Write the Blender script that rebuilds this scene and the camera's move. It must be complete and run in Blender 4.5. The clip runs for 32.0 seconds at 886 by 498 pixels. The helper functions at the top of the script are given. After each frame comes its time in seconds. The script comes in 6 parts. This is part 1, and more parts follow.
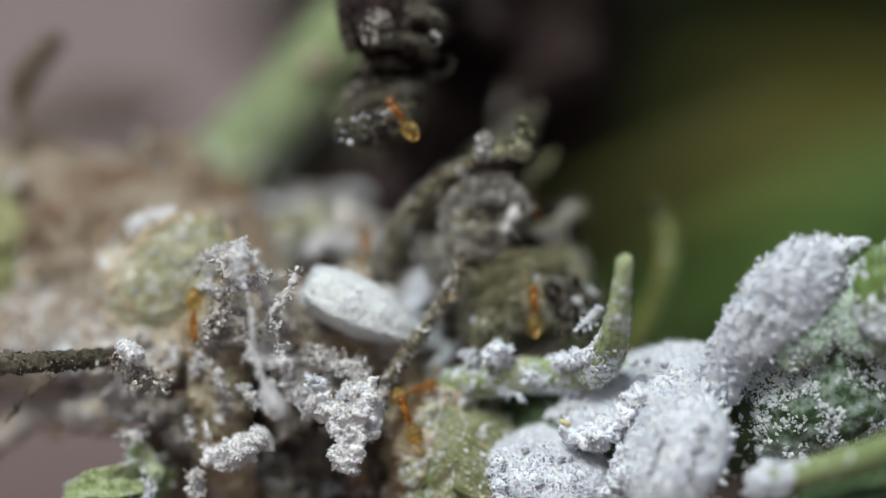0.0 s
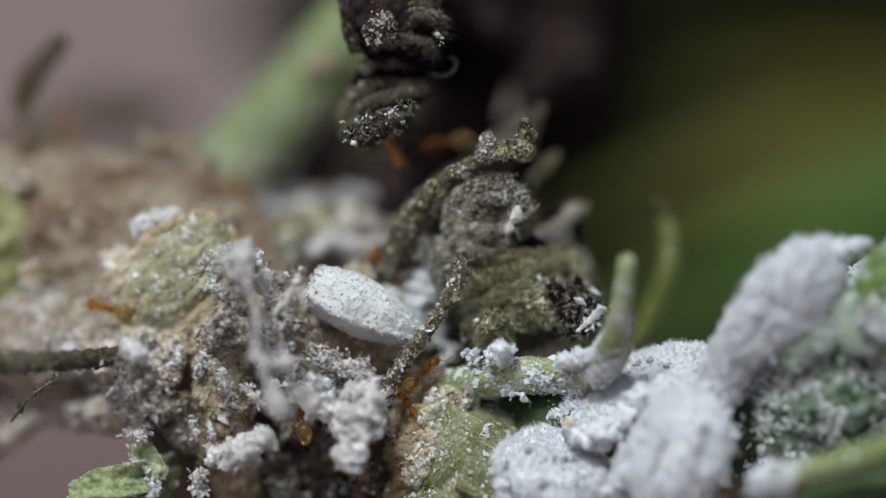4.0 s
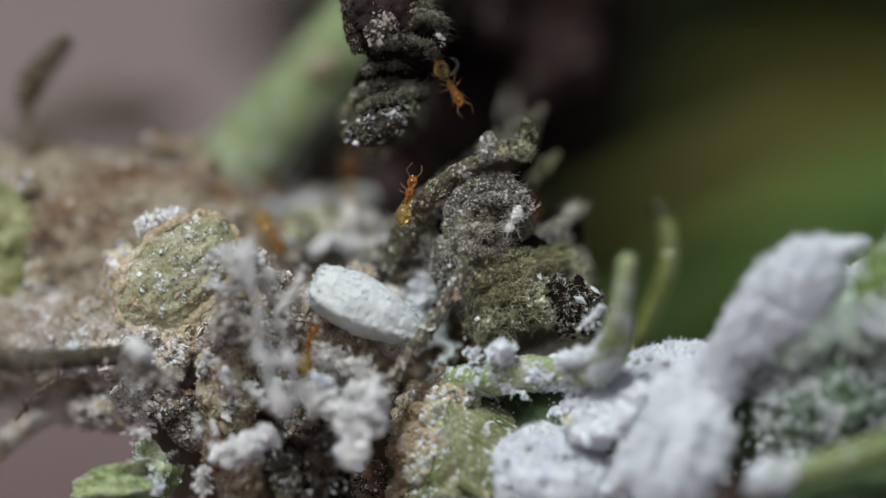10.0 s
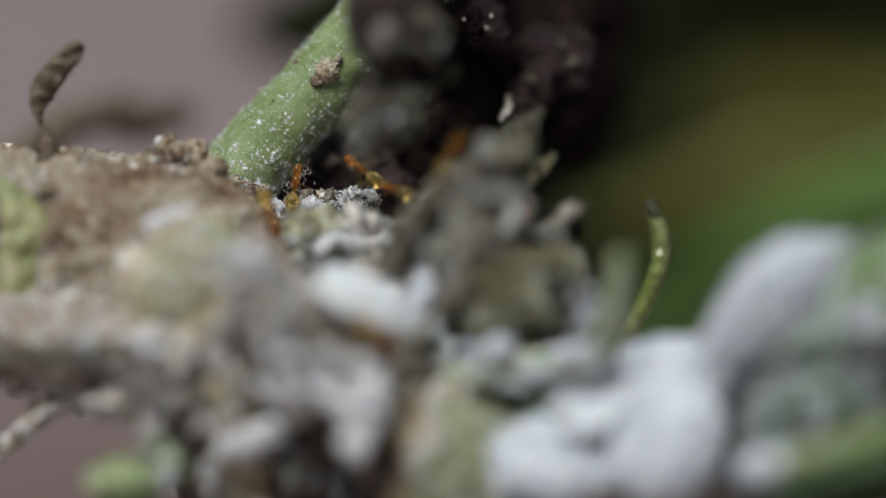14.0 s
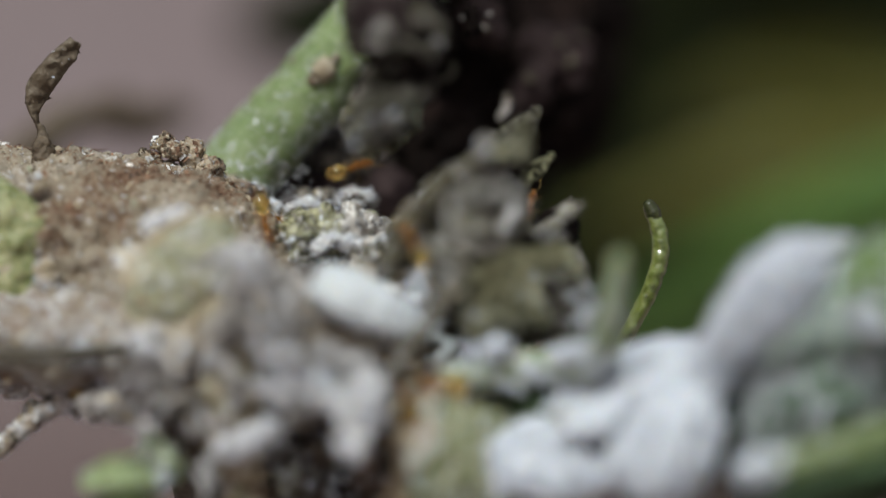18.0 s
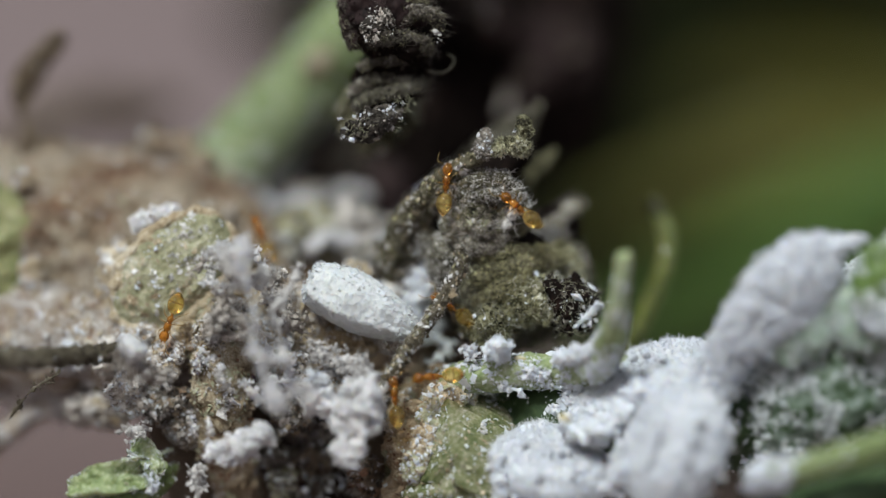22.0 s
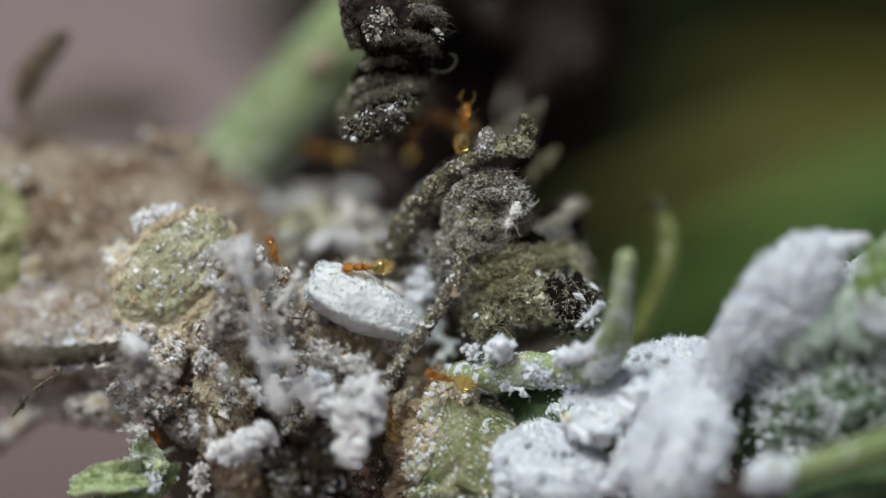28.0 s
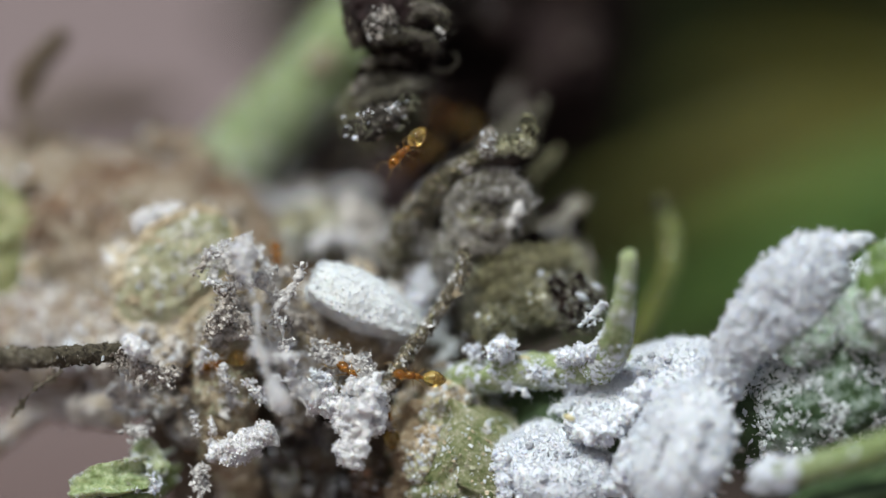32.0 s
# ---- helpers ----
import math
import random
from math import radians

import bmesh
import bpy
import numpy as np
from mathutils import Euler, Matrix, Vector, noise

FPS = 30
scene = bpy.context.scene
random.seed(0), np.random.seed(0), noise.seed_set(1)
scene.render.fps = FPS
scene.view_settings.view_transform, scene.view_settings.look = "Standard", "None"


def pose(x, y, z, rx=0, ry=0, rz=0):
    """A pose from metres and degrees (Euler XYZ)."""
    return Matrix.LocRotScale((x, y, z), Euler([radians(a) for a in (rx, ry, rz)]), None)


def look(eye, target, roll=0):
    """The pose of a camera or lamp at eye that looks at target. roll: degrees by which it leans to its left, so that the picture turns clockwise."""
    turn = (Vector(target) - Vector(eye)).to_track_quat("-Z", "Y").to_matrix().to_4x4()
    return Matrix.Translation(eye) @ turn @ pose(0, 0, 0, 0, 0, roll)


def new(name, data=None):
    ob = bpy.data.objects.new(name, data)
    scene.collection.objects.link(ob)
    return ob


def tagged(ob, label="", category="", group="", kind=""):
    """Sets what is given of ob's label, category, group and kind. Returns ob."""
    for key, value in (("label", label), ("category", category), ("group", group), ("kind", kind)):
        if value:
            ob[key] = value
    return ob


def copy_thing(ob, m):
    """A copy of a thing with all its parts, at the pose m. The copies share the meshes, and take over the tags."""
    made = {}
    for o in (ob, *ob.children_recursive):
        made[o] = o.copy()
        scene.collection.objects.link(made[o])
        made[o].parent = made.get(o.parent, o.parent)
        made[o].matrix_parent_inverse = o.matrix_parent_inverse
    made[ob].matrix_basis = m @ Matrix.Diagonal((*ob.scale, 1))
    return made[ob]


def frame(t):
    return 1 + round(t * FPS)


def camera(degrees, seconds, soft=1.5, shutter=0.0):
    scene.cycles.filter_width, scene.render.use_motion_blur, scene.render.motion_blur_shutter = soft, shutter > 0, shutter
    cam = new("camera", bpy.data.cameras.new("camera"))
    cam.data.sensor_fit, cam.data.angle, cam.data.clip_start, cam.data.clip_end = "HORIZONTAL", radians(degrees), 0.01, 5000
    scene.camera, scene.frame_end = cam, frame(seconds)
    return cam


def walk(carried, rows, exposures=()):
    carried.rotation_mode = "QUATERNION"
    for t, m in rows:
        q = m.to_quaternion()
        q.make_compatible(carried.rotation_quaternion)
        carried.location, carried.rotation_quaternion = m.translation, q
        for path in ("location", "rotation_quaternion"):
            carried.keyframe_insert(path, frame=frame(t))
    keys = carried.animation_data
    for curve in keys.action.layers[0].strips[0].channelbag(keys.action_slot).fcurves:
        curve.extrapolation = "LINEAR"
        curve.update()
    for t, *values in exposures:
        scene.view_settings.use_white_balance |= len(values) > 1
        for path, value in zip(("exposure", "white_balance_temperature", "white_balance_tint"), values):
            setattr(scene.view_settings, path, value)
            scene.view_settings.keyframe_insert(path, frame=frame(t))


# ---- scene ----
# Everything is laid out in millimetres: x across, y away from the lens, z up, round the middle of the twig.
MM = 0.001
REACH = 250.0


# ---- camera: a close-up lens on a nearly still support, pulled back a little as its focus goes deeper ----
# seconds, sideways, distance, height, depth of the sharp plane
PATH = [
    (0, 0.111, 248.95, 0.034, -1.4), (0.5, 0.062, 249.53, 0.037, -1.2), (1, 0.068, 249.90, 0.034, -0.7), (1.5, 0.101, 249.96, 0.043, -0.4),
    (2, 0.130, 249.85, 0.045, -0.2), (2.5, 0.100, 250.00, 0.024, -0.1), (3, 0.058, 250.01, 0.037, 0.0), (3.5, 0.019, 249.84, 0.050, 0.1),
    (5.5, 0.030, 250.14, 0.004, 0.1), (6, -0.000, 250.00, -0.000, 0.1), (6.5, 0.002, 249.97, 0.004, 0.1), (7, 0.018, 249.98, 0.006, 0.1),
    (7.5, 0.009, 250.16, 0.025, 0.1), (8, 0.019, 249.99, 0.031, 0.1), (8.5, 0.030, 250.06, 0.021, 0.1), (9, 0.044, 249.93, 0.017, 0.1),
    (9.5, -0.003, 250.84, 0.016, 0.5), (10, -0.020, 251.87, 0.024, 1.0), (10.5, -0.041, 252.43, 0.007, 1.5), (11, -0.019, 252.74, 0.014, 2.0),
    (11.5, 0.009, 254.75, -0.003, 3.5), (12, 0.021, 255.76, -0.002, 4.6), (12.5, 0.022, 256.41, 0.013, 5.1), (13, 0.042, 257.73, 0.016, 6.1),
    (13.5, 0.019, 259.73, -0.010, 7.7), (14, -0.014, 260.68, -0.011, 8.4), (14.5, -0.014, 260.34, -0.015, 8.1), (16.5, 0.034, 261.03, 0.002, 8.7),
    (17, 0.039, 261.31, -0.021, 8.9), (17.5, 0.065, 261.77, -0.020, 9.2), (18, 0.054, 259.21, -0.018, 6.6), (18.5, 0.026, 256.84, -0.030, 5.8),
    (19, 0.007, 254.83, -0.031, 4.6), (19.5, 0.015, 252.53, -0.056, 2.2), (20, 0.041, 251.29, -0.063, 1.1), (20.5, 0.035, 250.85, -0.043, 0.7),
    (21, 0.070, 250.56, -0.045, 0.5), (21.5, 0.097, 250.87, -0.050, 0.7), (22, 0.087, 250.67, -0.065, 0.5), (22.5, 0.055, 250.64, -0.078, 0.5),
    (23, 0.058, 250.74, -0.050, 0.6), (23.5, 0.029, 250.80, -0.044, 0.7), (24, 0.010, 250.81, -0.075, 0.7), (24.5, 0.042, 250.95, -0.093, 0.8),
    (25, 0.037, 250.86, -0.094, 0.7), (25.5, 0.022, 250.75, -0.116, 0.6), (27.5, -0.019, 250.54, -0.078, 0.4), (28, 0.030, 250.73, -0.085, 0.6),
    (28.5, -0.009, 250.83, -0.051, 0.7), (29, -0.026, 250.73, -0.064, 0.6), (29.5, -0.019, 250.72, -0.049, 0.6), (30, -0.050, 250.68, -0.062, 0.3),
    (30.5, -0.085, 249.45, -0.085, -0.6), (31, -0.048, 249.56, -0.110, -0.7), (31.5, -0.040, 249.58, -0.121, -0.7), (32, -0.025, 249.55, -0.097, -0.8),
]

cam = camera(5.985, 32.0, soft=1.3)
cam.data.dof.use_dof = True
cam.data.dof.aperture_fstop = 13.0
focus_mark = new("focus_mark")
focus_mark.empty_display_size = 0.0005
cam.data.dof.focus_object = focus_mark
walk(cam, [(t, pose(x * MM, -d * MM, z * MM, 90)) for t, x, d, z, f in PATH],
     exposures=[(0, -0.14), (2, -0.31), (6, -0.3), (9, -0.31), (13, -0.27), (17, -0.21), (29, -0.19), (30, -0.18), (30.5, -0.06), (32, 0.0)])

# ---- world, sun, exposure ----
world = bpy.data.worlds.new("sky")
scene.world = world
world.use_nodes = True
sky = world.node_tree.nodes.new("ShaderNodeTexSky")
sky.sky_type, sky.sun_disc = "NISHITA", False
sky.sun_elevation, sky.sun_rotation = radians(48), radians(201)
sky.air_density, sky.dust_density = 1.2, 3.0
world.node_tree.links.new(sky.outputs["Color"], world.node_tree.nodes["Background"].inputs["Color"])
world.node_tree.nodes["Background"].inputs["Strength"].default_value = 0.08
sun = new("sun", bpy.data.lights.new("sun", "SUN"))
sun.data.energy, sun.data.angle, sun.data.color = 3.5, radians(20), (0.915, 0.99, 0.96)
sun.matrix_world = look((-0.2, -0.52, 0.62), (0, 0, 0))


# ---- materials ----
def material(name, colours, coarse=600.0, fine=5000.0, rough=0.7, bump=0.4, spec=0.3, sss=0.0, through_light=0.0,
             ior=1.45, mix=0.5, metal=0.0, random_tint=0.0, local=False, sss_radius=0.0006, spread=0.32):
    """colours: two to four, spread over a coarse and a fine noise; scales in waves a metre."""
    m = bpy.data.materials.new(name)
    m.use_nodes = True
    nt = m.node_tree
    n, link = nt.nodes, nt.links.new
    b = n["Principled BSDF"]
    co = n.new("ShaderNodeTexCoord").outputs["Object"] if local else n.new("ShaderNodeNewGeometry").outputs["Position"]
    big, small = n.new("ShaderNodeTexNoise"), n.new("ShaderNodeTexNoise")
    big.inputs["Scale"].default_value, small.inputs["Scale"].default_value = coarse, fine
    big.inputs["Detail"].default_value, small.inputs["Detail"].default_value = 4.0, 6.0
    big.inputs["Roughness"].default_value = small.inputs["Roughness"].default_value = 0.65
    link(co, big.inputs["Vector"]), link(co, small.inputs["Vector"])
    add = n.new("ShaderNodeMix")
    add.data_type = "FLOAT"
    add.inputs[0].default_value = mix
    link(big.outputs["Fac"], add.inputs[2]), link(small.outputs["Fac"], add.inputs[3])
    ramp = n.new("ShaderNodeValToRGB")
    ramp.color_ramp.interpolation = "EASE"
    els = ramp.color_ramp.elements
    while len(els) < len(colours):
        els.new(0.5)
    for i, c in enumerate(colours):
        els[i].position = 0.5 + spread * (i / (len(colours) - 1) - 0.5)
        els[i].color = (*c, 1)
    link(add.outputs[0], ramp.inputs["Fac"])
    out = ramp.outputs["Color"]
    if random_tint:
        hsv, isl, mul = n.new("ShaderNodeHueSaturation"), n.new("ShaderNodeNewGeometry"), n.new("ShaderNodeMapRange")
        mul.inputs["To Min"].default_value, mul.inputs["To Max"].default_value = 1 - random_tint, 1 + random_tint
        link(isl.outputs["Random Per Island"], mul.inputs["Value"])
        link(mul.outputs["Result"], hsv.inputs["Value"]), link(out, hsv.inputs["Color"])
        out = hsv.outputs["Color"]
    link(out, b.inputs["Base Color"])
    b.inputs["Roughness"].default_value, b.inputs["IOR"].default_value = rough, ior
    b.inputs["Specular IOR Level"].default_value, b.inputs["Metallic"].default_value = spec, metal
    if sss:
        b.inputs["Subsurface Weight"].default_value, b.inputs["Subsurface Radius"].default_value = sss, (1.0, 0.7, 0.4)
        b.inputs["Subsurface Scale"].default_value = sss_radius
    b.inputs["Transmission Weight"].default_value = through_light
    if bump:
        bn = n.new("ShaderNodeBump")
        bn.inputs["Strength"].default_value, bn.inputs["Distance"].default_value = bump, 0.00012
        link(add.outputs[0], bn.inputs["Height"]), link(bn.outputs["Normal"], b.inputs["Normal"])
    return m


WAX = material("white wax", [(0.595, 0.609, 0.656), (0.736, 0.754, 0.801), (0.8, 0.817, 0.858)], 900, 14000, 0.75, 0.4, 0.2, 0.3, random_tint=0.05, sss_radius=0.0003)
CHALK = material("warm white shed wax", [(0.6, 0.585, 0.595), (0.73, 0.715, 0.725), (0.81, 0.8, 0.81)], 900, 12000, 0.8, 0.5, 0.2, 0.2, random_tint=0.16, sss_radius=0.0002)
CHALK_GREY = material("dull pinkish shed wax", [(0.54, 0.515, 0.515), (0.67, 0.645, 0.645), (0.76, 0.74, 0.74)], 900, 12000, 0.85, 0.5, 0.2, 0.3, random_tint=0.2, sss_radius=0.0002)
WAX_GREY = material("grey wax", [(0.3, 0.275, 0.26), (0.56, 0.54, 0.53), (0.78, 0.77, 0.765)], 700, 9000, 0.85, 0.5, 0.2, random_tint=0.35, spread=0.28)
LINT = material("grey brown lint", [(0.1, 0.075, 0.06), (0.4, 0.36, 0.325), (0.72, 0.7, 0.69)], 900, 9000, 0.9, 0.6, 0.2, random_tint=0.5, spread=0.26)
BLOOM = material("thin waxy bloom", [(0.466, 0.487, 0.495), (0.615, 0.644, 0.657), (0.714, 0.745, 0.755)], 700, 12000, 0.75, 0.5, 0.2, 0.1, random_tint=0.1, sss_radius=0.0002)
BUG = material("waxy insect skin", [(0.463, 0.478, 0.516), (0.667, 0.687, 0.731), (0.749, 0.77, 0.81), (0.788, 0.808, 0.847)], 1100, 6000, 0.8, 0.4, 0.2, 0.3, sss_radius=0.0003)
SLATE = material("bare grey insect skin", [(0.2, 0.206, 0.237), (0.35, 0.362, 0.4), (0.625, 0.637, 0.675)], 1500, 9000, 0.8, 0.6, 0.2)
SILK = material("white silk", [(0.54, 0.56, 0.57), (0.69, 0.71, 0.725), (0.77, 0.785, 0.8)], 1200, 9000, 0.75, 0.35, 0.2, 0.15, sss_radius=0.0002)
BARK = material("brown bark", [(0.055, 0.031, 0.02), (0.182, 0.103, 0.065), (0.264, 0.193, 0.135), (0.319, 0.267, 0.198), (0.4, 0.331, 0.266), (0.582, 0.538, 0.482)], 480, 7500, 0.85, 1.0, 0.3, random_tint=0.3, mix=0.48, spread=0.28)
RUST = material("rusty bark", [(0.09, 0.045, 0.028), (0.23, 0.128, 0.08), (0.34, 0.215, 0.145)], 700, 7000, 0.85, 0.8, 0.3, random_tint=0.35)
PALE_BARK = material("pale crusted bark", [(0.2, 0.13, 0.09), (0.42, 0.34, 0.28), (0.58, 0.52, 0.47), (0.78, 0.75, 0.73)], 800, 8000, 0.9, 1.0, 0.2, random_tint=0.3, mix=0.55, spread=0.28)
TAN = material("tan crumbly bark", [(0.17, 0.115, 0.07), (0.37, 0.29, 0.19), (0.52, 0.44, 0.32), (0.69, 0.64, 0.55)], 900, 8000, 0.9, 1.0, 0.2, random_tint=0.25, mix=0.55, spread=0.26)
OCHRE = material("ochre peeling bark", [(0.18, 0.125, 0.075), (0.33, 0.245, 0.155), (0.44, 0.35, 0.24), (0.56, 0.49, 0.39)], 700, 7000, 0.8, 1.0, 0.3, 0.1, random_tint=0.18, mix=0.55, spread=0.28)
SCALE = material("olive green insect shell", [(0.184, 0.18, 0.097), (0.313, 0.308, 0.18), (0.423, 0.405, 0.271), (0.57, 0.54, 0.426)], 900, 6500, 0.5, 0.6, 0.4, 0.2, mix=0.5, spread=0.26)
GREEN = material("green stem skin", [(0.105, 0.15, 0.05), (0.195, 0.25, 0.105), (0.31, 0.355, 0.2)], 500, 6000, 0.6, 0.4, 0.35, 0.2)
PALE_GREEN = material("dusty green skin", [(0.046, 0.065, 0.019), (0.101, 0.125, 0.044), (0.175, 0.189, 0.088), (0.294, 0.288, 0.194), (0.524, 0.499, 0.458)], 1000, 7500, 0.6, 1.0, 0.35, 0.1, mix=0.5, spread=0.3)
FRESH = material("fresh frosted stalk skin", [(0.15, 0.2, 0.075), (0.265, 0.325, 0.155), (0.4, 0.445, 0.28), (0.63, 0.66, 0.57)], 900, 7000, 0.6, 0.7, 0.3, 0.2, mix=0.5, spread=0.26)
SHELL = material("olive scale shell", [(0.2, 0.195, 0.12), (0.33, 0.325, 0.21), (0.45, 0.435, 0.32), (0.64, 0.62, 0.53)], 900, 9000, 0.7, 0.9, 0.3, 0.1, random_tint=0.2)
DRY = material("grey olive dry leaf", [(0.01, 0.009, 0.006), (0.052, 0.047, 0.028), (0.172, 0.163, 0.094), (0.333, 0.316, 0.201), (0.598, 0.586, 0.494)], 900, 6000, 0.9, 1.0, 0.25, random_tint=0.45, mix=0.5, spread=0.24)
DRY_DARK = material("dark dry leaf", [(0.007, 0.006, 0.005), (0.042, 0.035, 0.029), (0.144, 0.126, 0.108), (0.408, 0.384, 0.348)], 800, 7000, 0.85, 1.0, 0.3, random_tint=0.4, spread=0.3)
# Near-black: deep shade among the dead leaves is put into this colour.
GLOOM = material("blackish dead leaf and painted shade", [(0.003, 0.002, 0.002), (0.009, 0.006, 0.005), (0.03, 0.018, 0.015)], 300, 3000, 0.95, 0.6, 0.1)
FROSTED = material("green bud skin under a frost of wax", [(0.02, 0.036, 0.014), (0.05, 0.085, 0.04), (0.2, 0.25, 0.21), (0.5, 0.54, 0.54)], 700, 3200, 0.7, 0.8, 0.25, 0.1, mix=0.55, spread=0.3)
MOSS = material("yellow-olive leaf hair", [(0.16, 0.148, 0.078), (0.29, 0.27, 0.148), (0.45, 0.43, 0.27)], 500, 5000, 0.8, 0.3, 0.3, random_tint=0.3)
VERDANT = material("deep fresh green skin", [(0.055, 0.1, 0.02), (0.1, 0.165, 0.038), (0.16, 0.235, 0.07)], 400, 4500, 0.5, 0.4, 0.4, 0.2)
HOAR = material("green skin thinly waxed", [(0.144, 0.21, 0.126), (0.259, 0.344, 0.252), (0.36, 0.454, 0.364), (0.461, 0.554, 0.469)], 900, 4000, 0.75, 0.6, 0.2, 0.3, sss_radius=0.0002)
WITHER = material("smooth olive withered leaf", [(0.018, 0.016, 0.012), (0.076, 0.068, 0.044), (0.172, 0.155, 0.104), (0.319, 0.294, 0.215)], 700, 5200, 0.85, 0.9, 0.25, mix=0.45, spread=0.36)
ASHEN = material("ash grey withered leaf", [(0.021, 0.018, 0.013), (0.072, 0.066, 0.048), (0.134, 0.123, 0.095), (0.256, 0.244, 0.205)], 500, 5000, 0.85, 0.9, 0.25, mix=0.45, spread=0.34)
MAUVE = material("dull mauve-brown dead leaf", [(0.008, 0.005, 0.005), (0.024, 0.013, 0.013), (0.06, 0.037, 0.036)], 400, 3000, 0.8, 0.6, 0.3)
LIME = material("fresh lime leaf", [(0.091, 0.113, 0.039), (0.181, 0.199, 0.081), (0.314, 0.312, 0.155), (0.595, 0.504, 0.388)], 650, 4500, 0.5, 0.5, 0.4, 0.2, mix=0.45)
TWIG = material("dark rough twig", [(0.025, 0.02, 0.015), (0.1, 0.085, 0.06), (0.26, 0.23, 0.18)], 800, 7000, 0.9, 0.9, 0.2)
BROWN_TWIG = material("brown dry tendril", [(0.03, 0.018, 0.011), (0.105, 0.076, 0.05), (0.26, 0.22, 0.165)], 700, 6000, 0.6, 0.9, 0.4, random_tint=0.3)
SLEEK = material("sleek green tendril", [(0.052, 0.06, 0.015), (0.167, 0.198, 0.048), (0.31, 0.345, 0.127)], 900, 4000, 0.1, 0.25, 1.0, 0.3, ior=1.7)
SLEEK_TIP = material("dark withered tendril tip", [(0.012, 0.013, 0.005), (0.04, 0.043, 0.014), (0.09, 0.09, 0.035)], 500, 4000, 0.25, 0.5, 0.7)
AMBER = material("amber ant skin", [(0.58, 0.2, 0.025), (0.7, 0.3, 0.045), (0.8, 0.42, 0.09)], 2500, 9000, 0.1, 0.02, 0.6, 0.0, 0.85, 1.4, local=True)
HONEY = material("clear honey abdomen skin", [(0.8, 0.55, 0.13), (0.92, 0.7, 0.25), (0.96, 0.82, 0.45)], 1800, 7000, 0.06, 0.02, 0.7, 0.0, 0.93, 1.36, local=True)
LIMB = material("pale amber limb skin", [(0.75, 0.5, 0.2), (0.88, 0.65, 0.32)], 2500, 9000, 0.15, 0.02, 0.5, 0.0, 0.85, 1.4, local=True)
# Shadow under the wax and mealybugs is mixed into this green.
DEEP = material("green skin with painted shade", [(0.018, 0.033, 0.014), (0.038, 0.065, 0.026), (0.09, 0.13, 0.06)], 350, 4000, 0.6, 0.4, 0.3, 0.1)
EYE = material("dark eye", [(0.02, 0.01, 0.008), (0.04, 0.02, 0.012)], 3000, 9000, 0.2, 0.0, 0.5, local=True)
EGG = material("cream egg skin", [(0.55, 0.47, 0.25), (0.7, 0.62, 0.4)], 1500, 8000, 0.4, 0.1, 0.4, 0.4)
EARTH = material("dark reddish earth", [(0.075, 0.05, 0.047), (0.125, 0.088, 0.083), (0.165, 0.12, 0.115)], 12, 300, 0.95, 0.3, 0.1)
SOIL = material("mauve grey soil", [(0.125, 0.094, 0.094), (0.199, 0.154, 0.155), (0.262, 0.209, 0.209)], 12, 300, 0.95, 0.3, 0.1)
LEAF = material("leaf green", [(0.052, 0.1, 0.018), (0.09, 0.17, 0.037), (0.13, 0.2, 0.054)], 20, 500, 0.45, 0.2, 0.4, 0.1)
# Shaded copy of the leaf green, its darkness put into the colour.
LEAF_SHADE = material("leaf green with painted shade", [(0.008, 0.012, 0.004), (0.017, 0.023, 0.007), (0.028, 0.034, 0.01)], 20, 500, 0.6, 0.2, 0.2)
LEAF_OLIVE = material("olive leaf", [(0.064, 0.068, 0.012), (0.115, 0.112, 0.022), (0.152, 0.136, 0.032)], 20, 500, 0.5, 0.2, 0.4, 0.1)


# ---- shapes, as arrays of points and lists of faces, in millimetres ----
_ball = {}


def ball(sub):
    if sub not in _ball:
        bm = bmesh.new()
        bmesh.ops.create_icosphere(bm, subdivisions=sub, radius=1.0)
        _ball[sub] = (np.array([v.co[:] for v in bm.verts]), [tuple(v.index for v in f.verts) for f in bm.faces])
        bm.free()
    return _ball[sub]


def spot(u, v, y):
    """A place: u across and v down in sixtieths of a millimetre from the corner of the plane y = 0, brought to the depth y along the line of sight."""
    k = (1 + y / REACH) / 60.0
    return np.array([(u - 784) * k, y, (441 - v) * k])


def spots(*rows):
    return np.array([spot(*r) for r in rows])


def rough(p, freq, octaves=4, seed=0.0):
    """Fractal noise at the points p."""
    off = Vector((seed * 7.31, seed * 3.17, seed * 1.93))
    return np.array([noise.fractal(Vector(q) * freq + off, 0.9, 2.1, octaves) for q in p])


def turn(rx, ry, rz):
    return np.array(Euler([radians(a) for a in (rx, ry, rz)]).to_matrix())


def blob(c, radii, rot=(0, 0, 0), sub=5, amp=0.15, freq=1.2, octaves=4, seed=1.0, ridge=0.0):
    """A lump: a ball pushed in and out by noise; amp in millimetres."""
    base, faces = ball(sub)
    p = base * np.array(radii) @ turn(*rot).T
    d = rough(p, freq, octaves, seed)
    if ridge:
        d = (1 - ridge) * d + ridge * (0.5 - 2.2 * np.abs(rough(p, freq * 0.8, 3, seed + 5)))
    nrm = base / np.array(radii) @ turn(*rot).T
    nrm /= np.linalg.norm(nrm, axis=1)[:, None]
    return p + nrm * (d * amp)[:, None] + np.array(c), faces


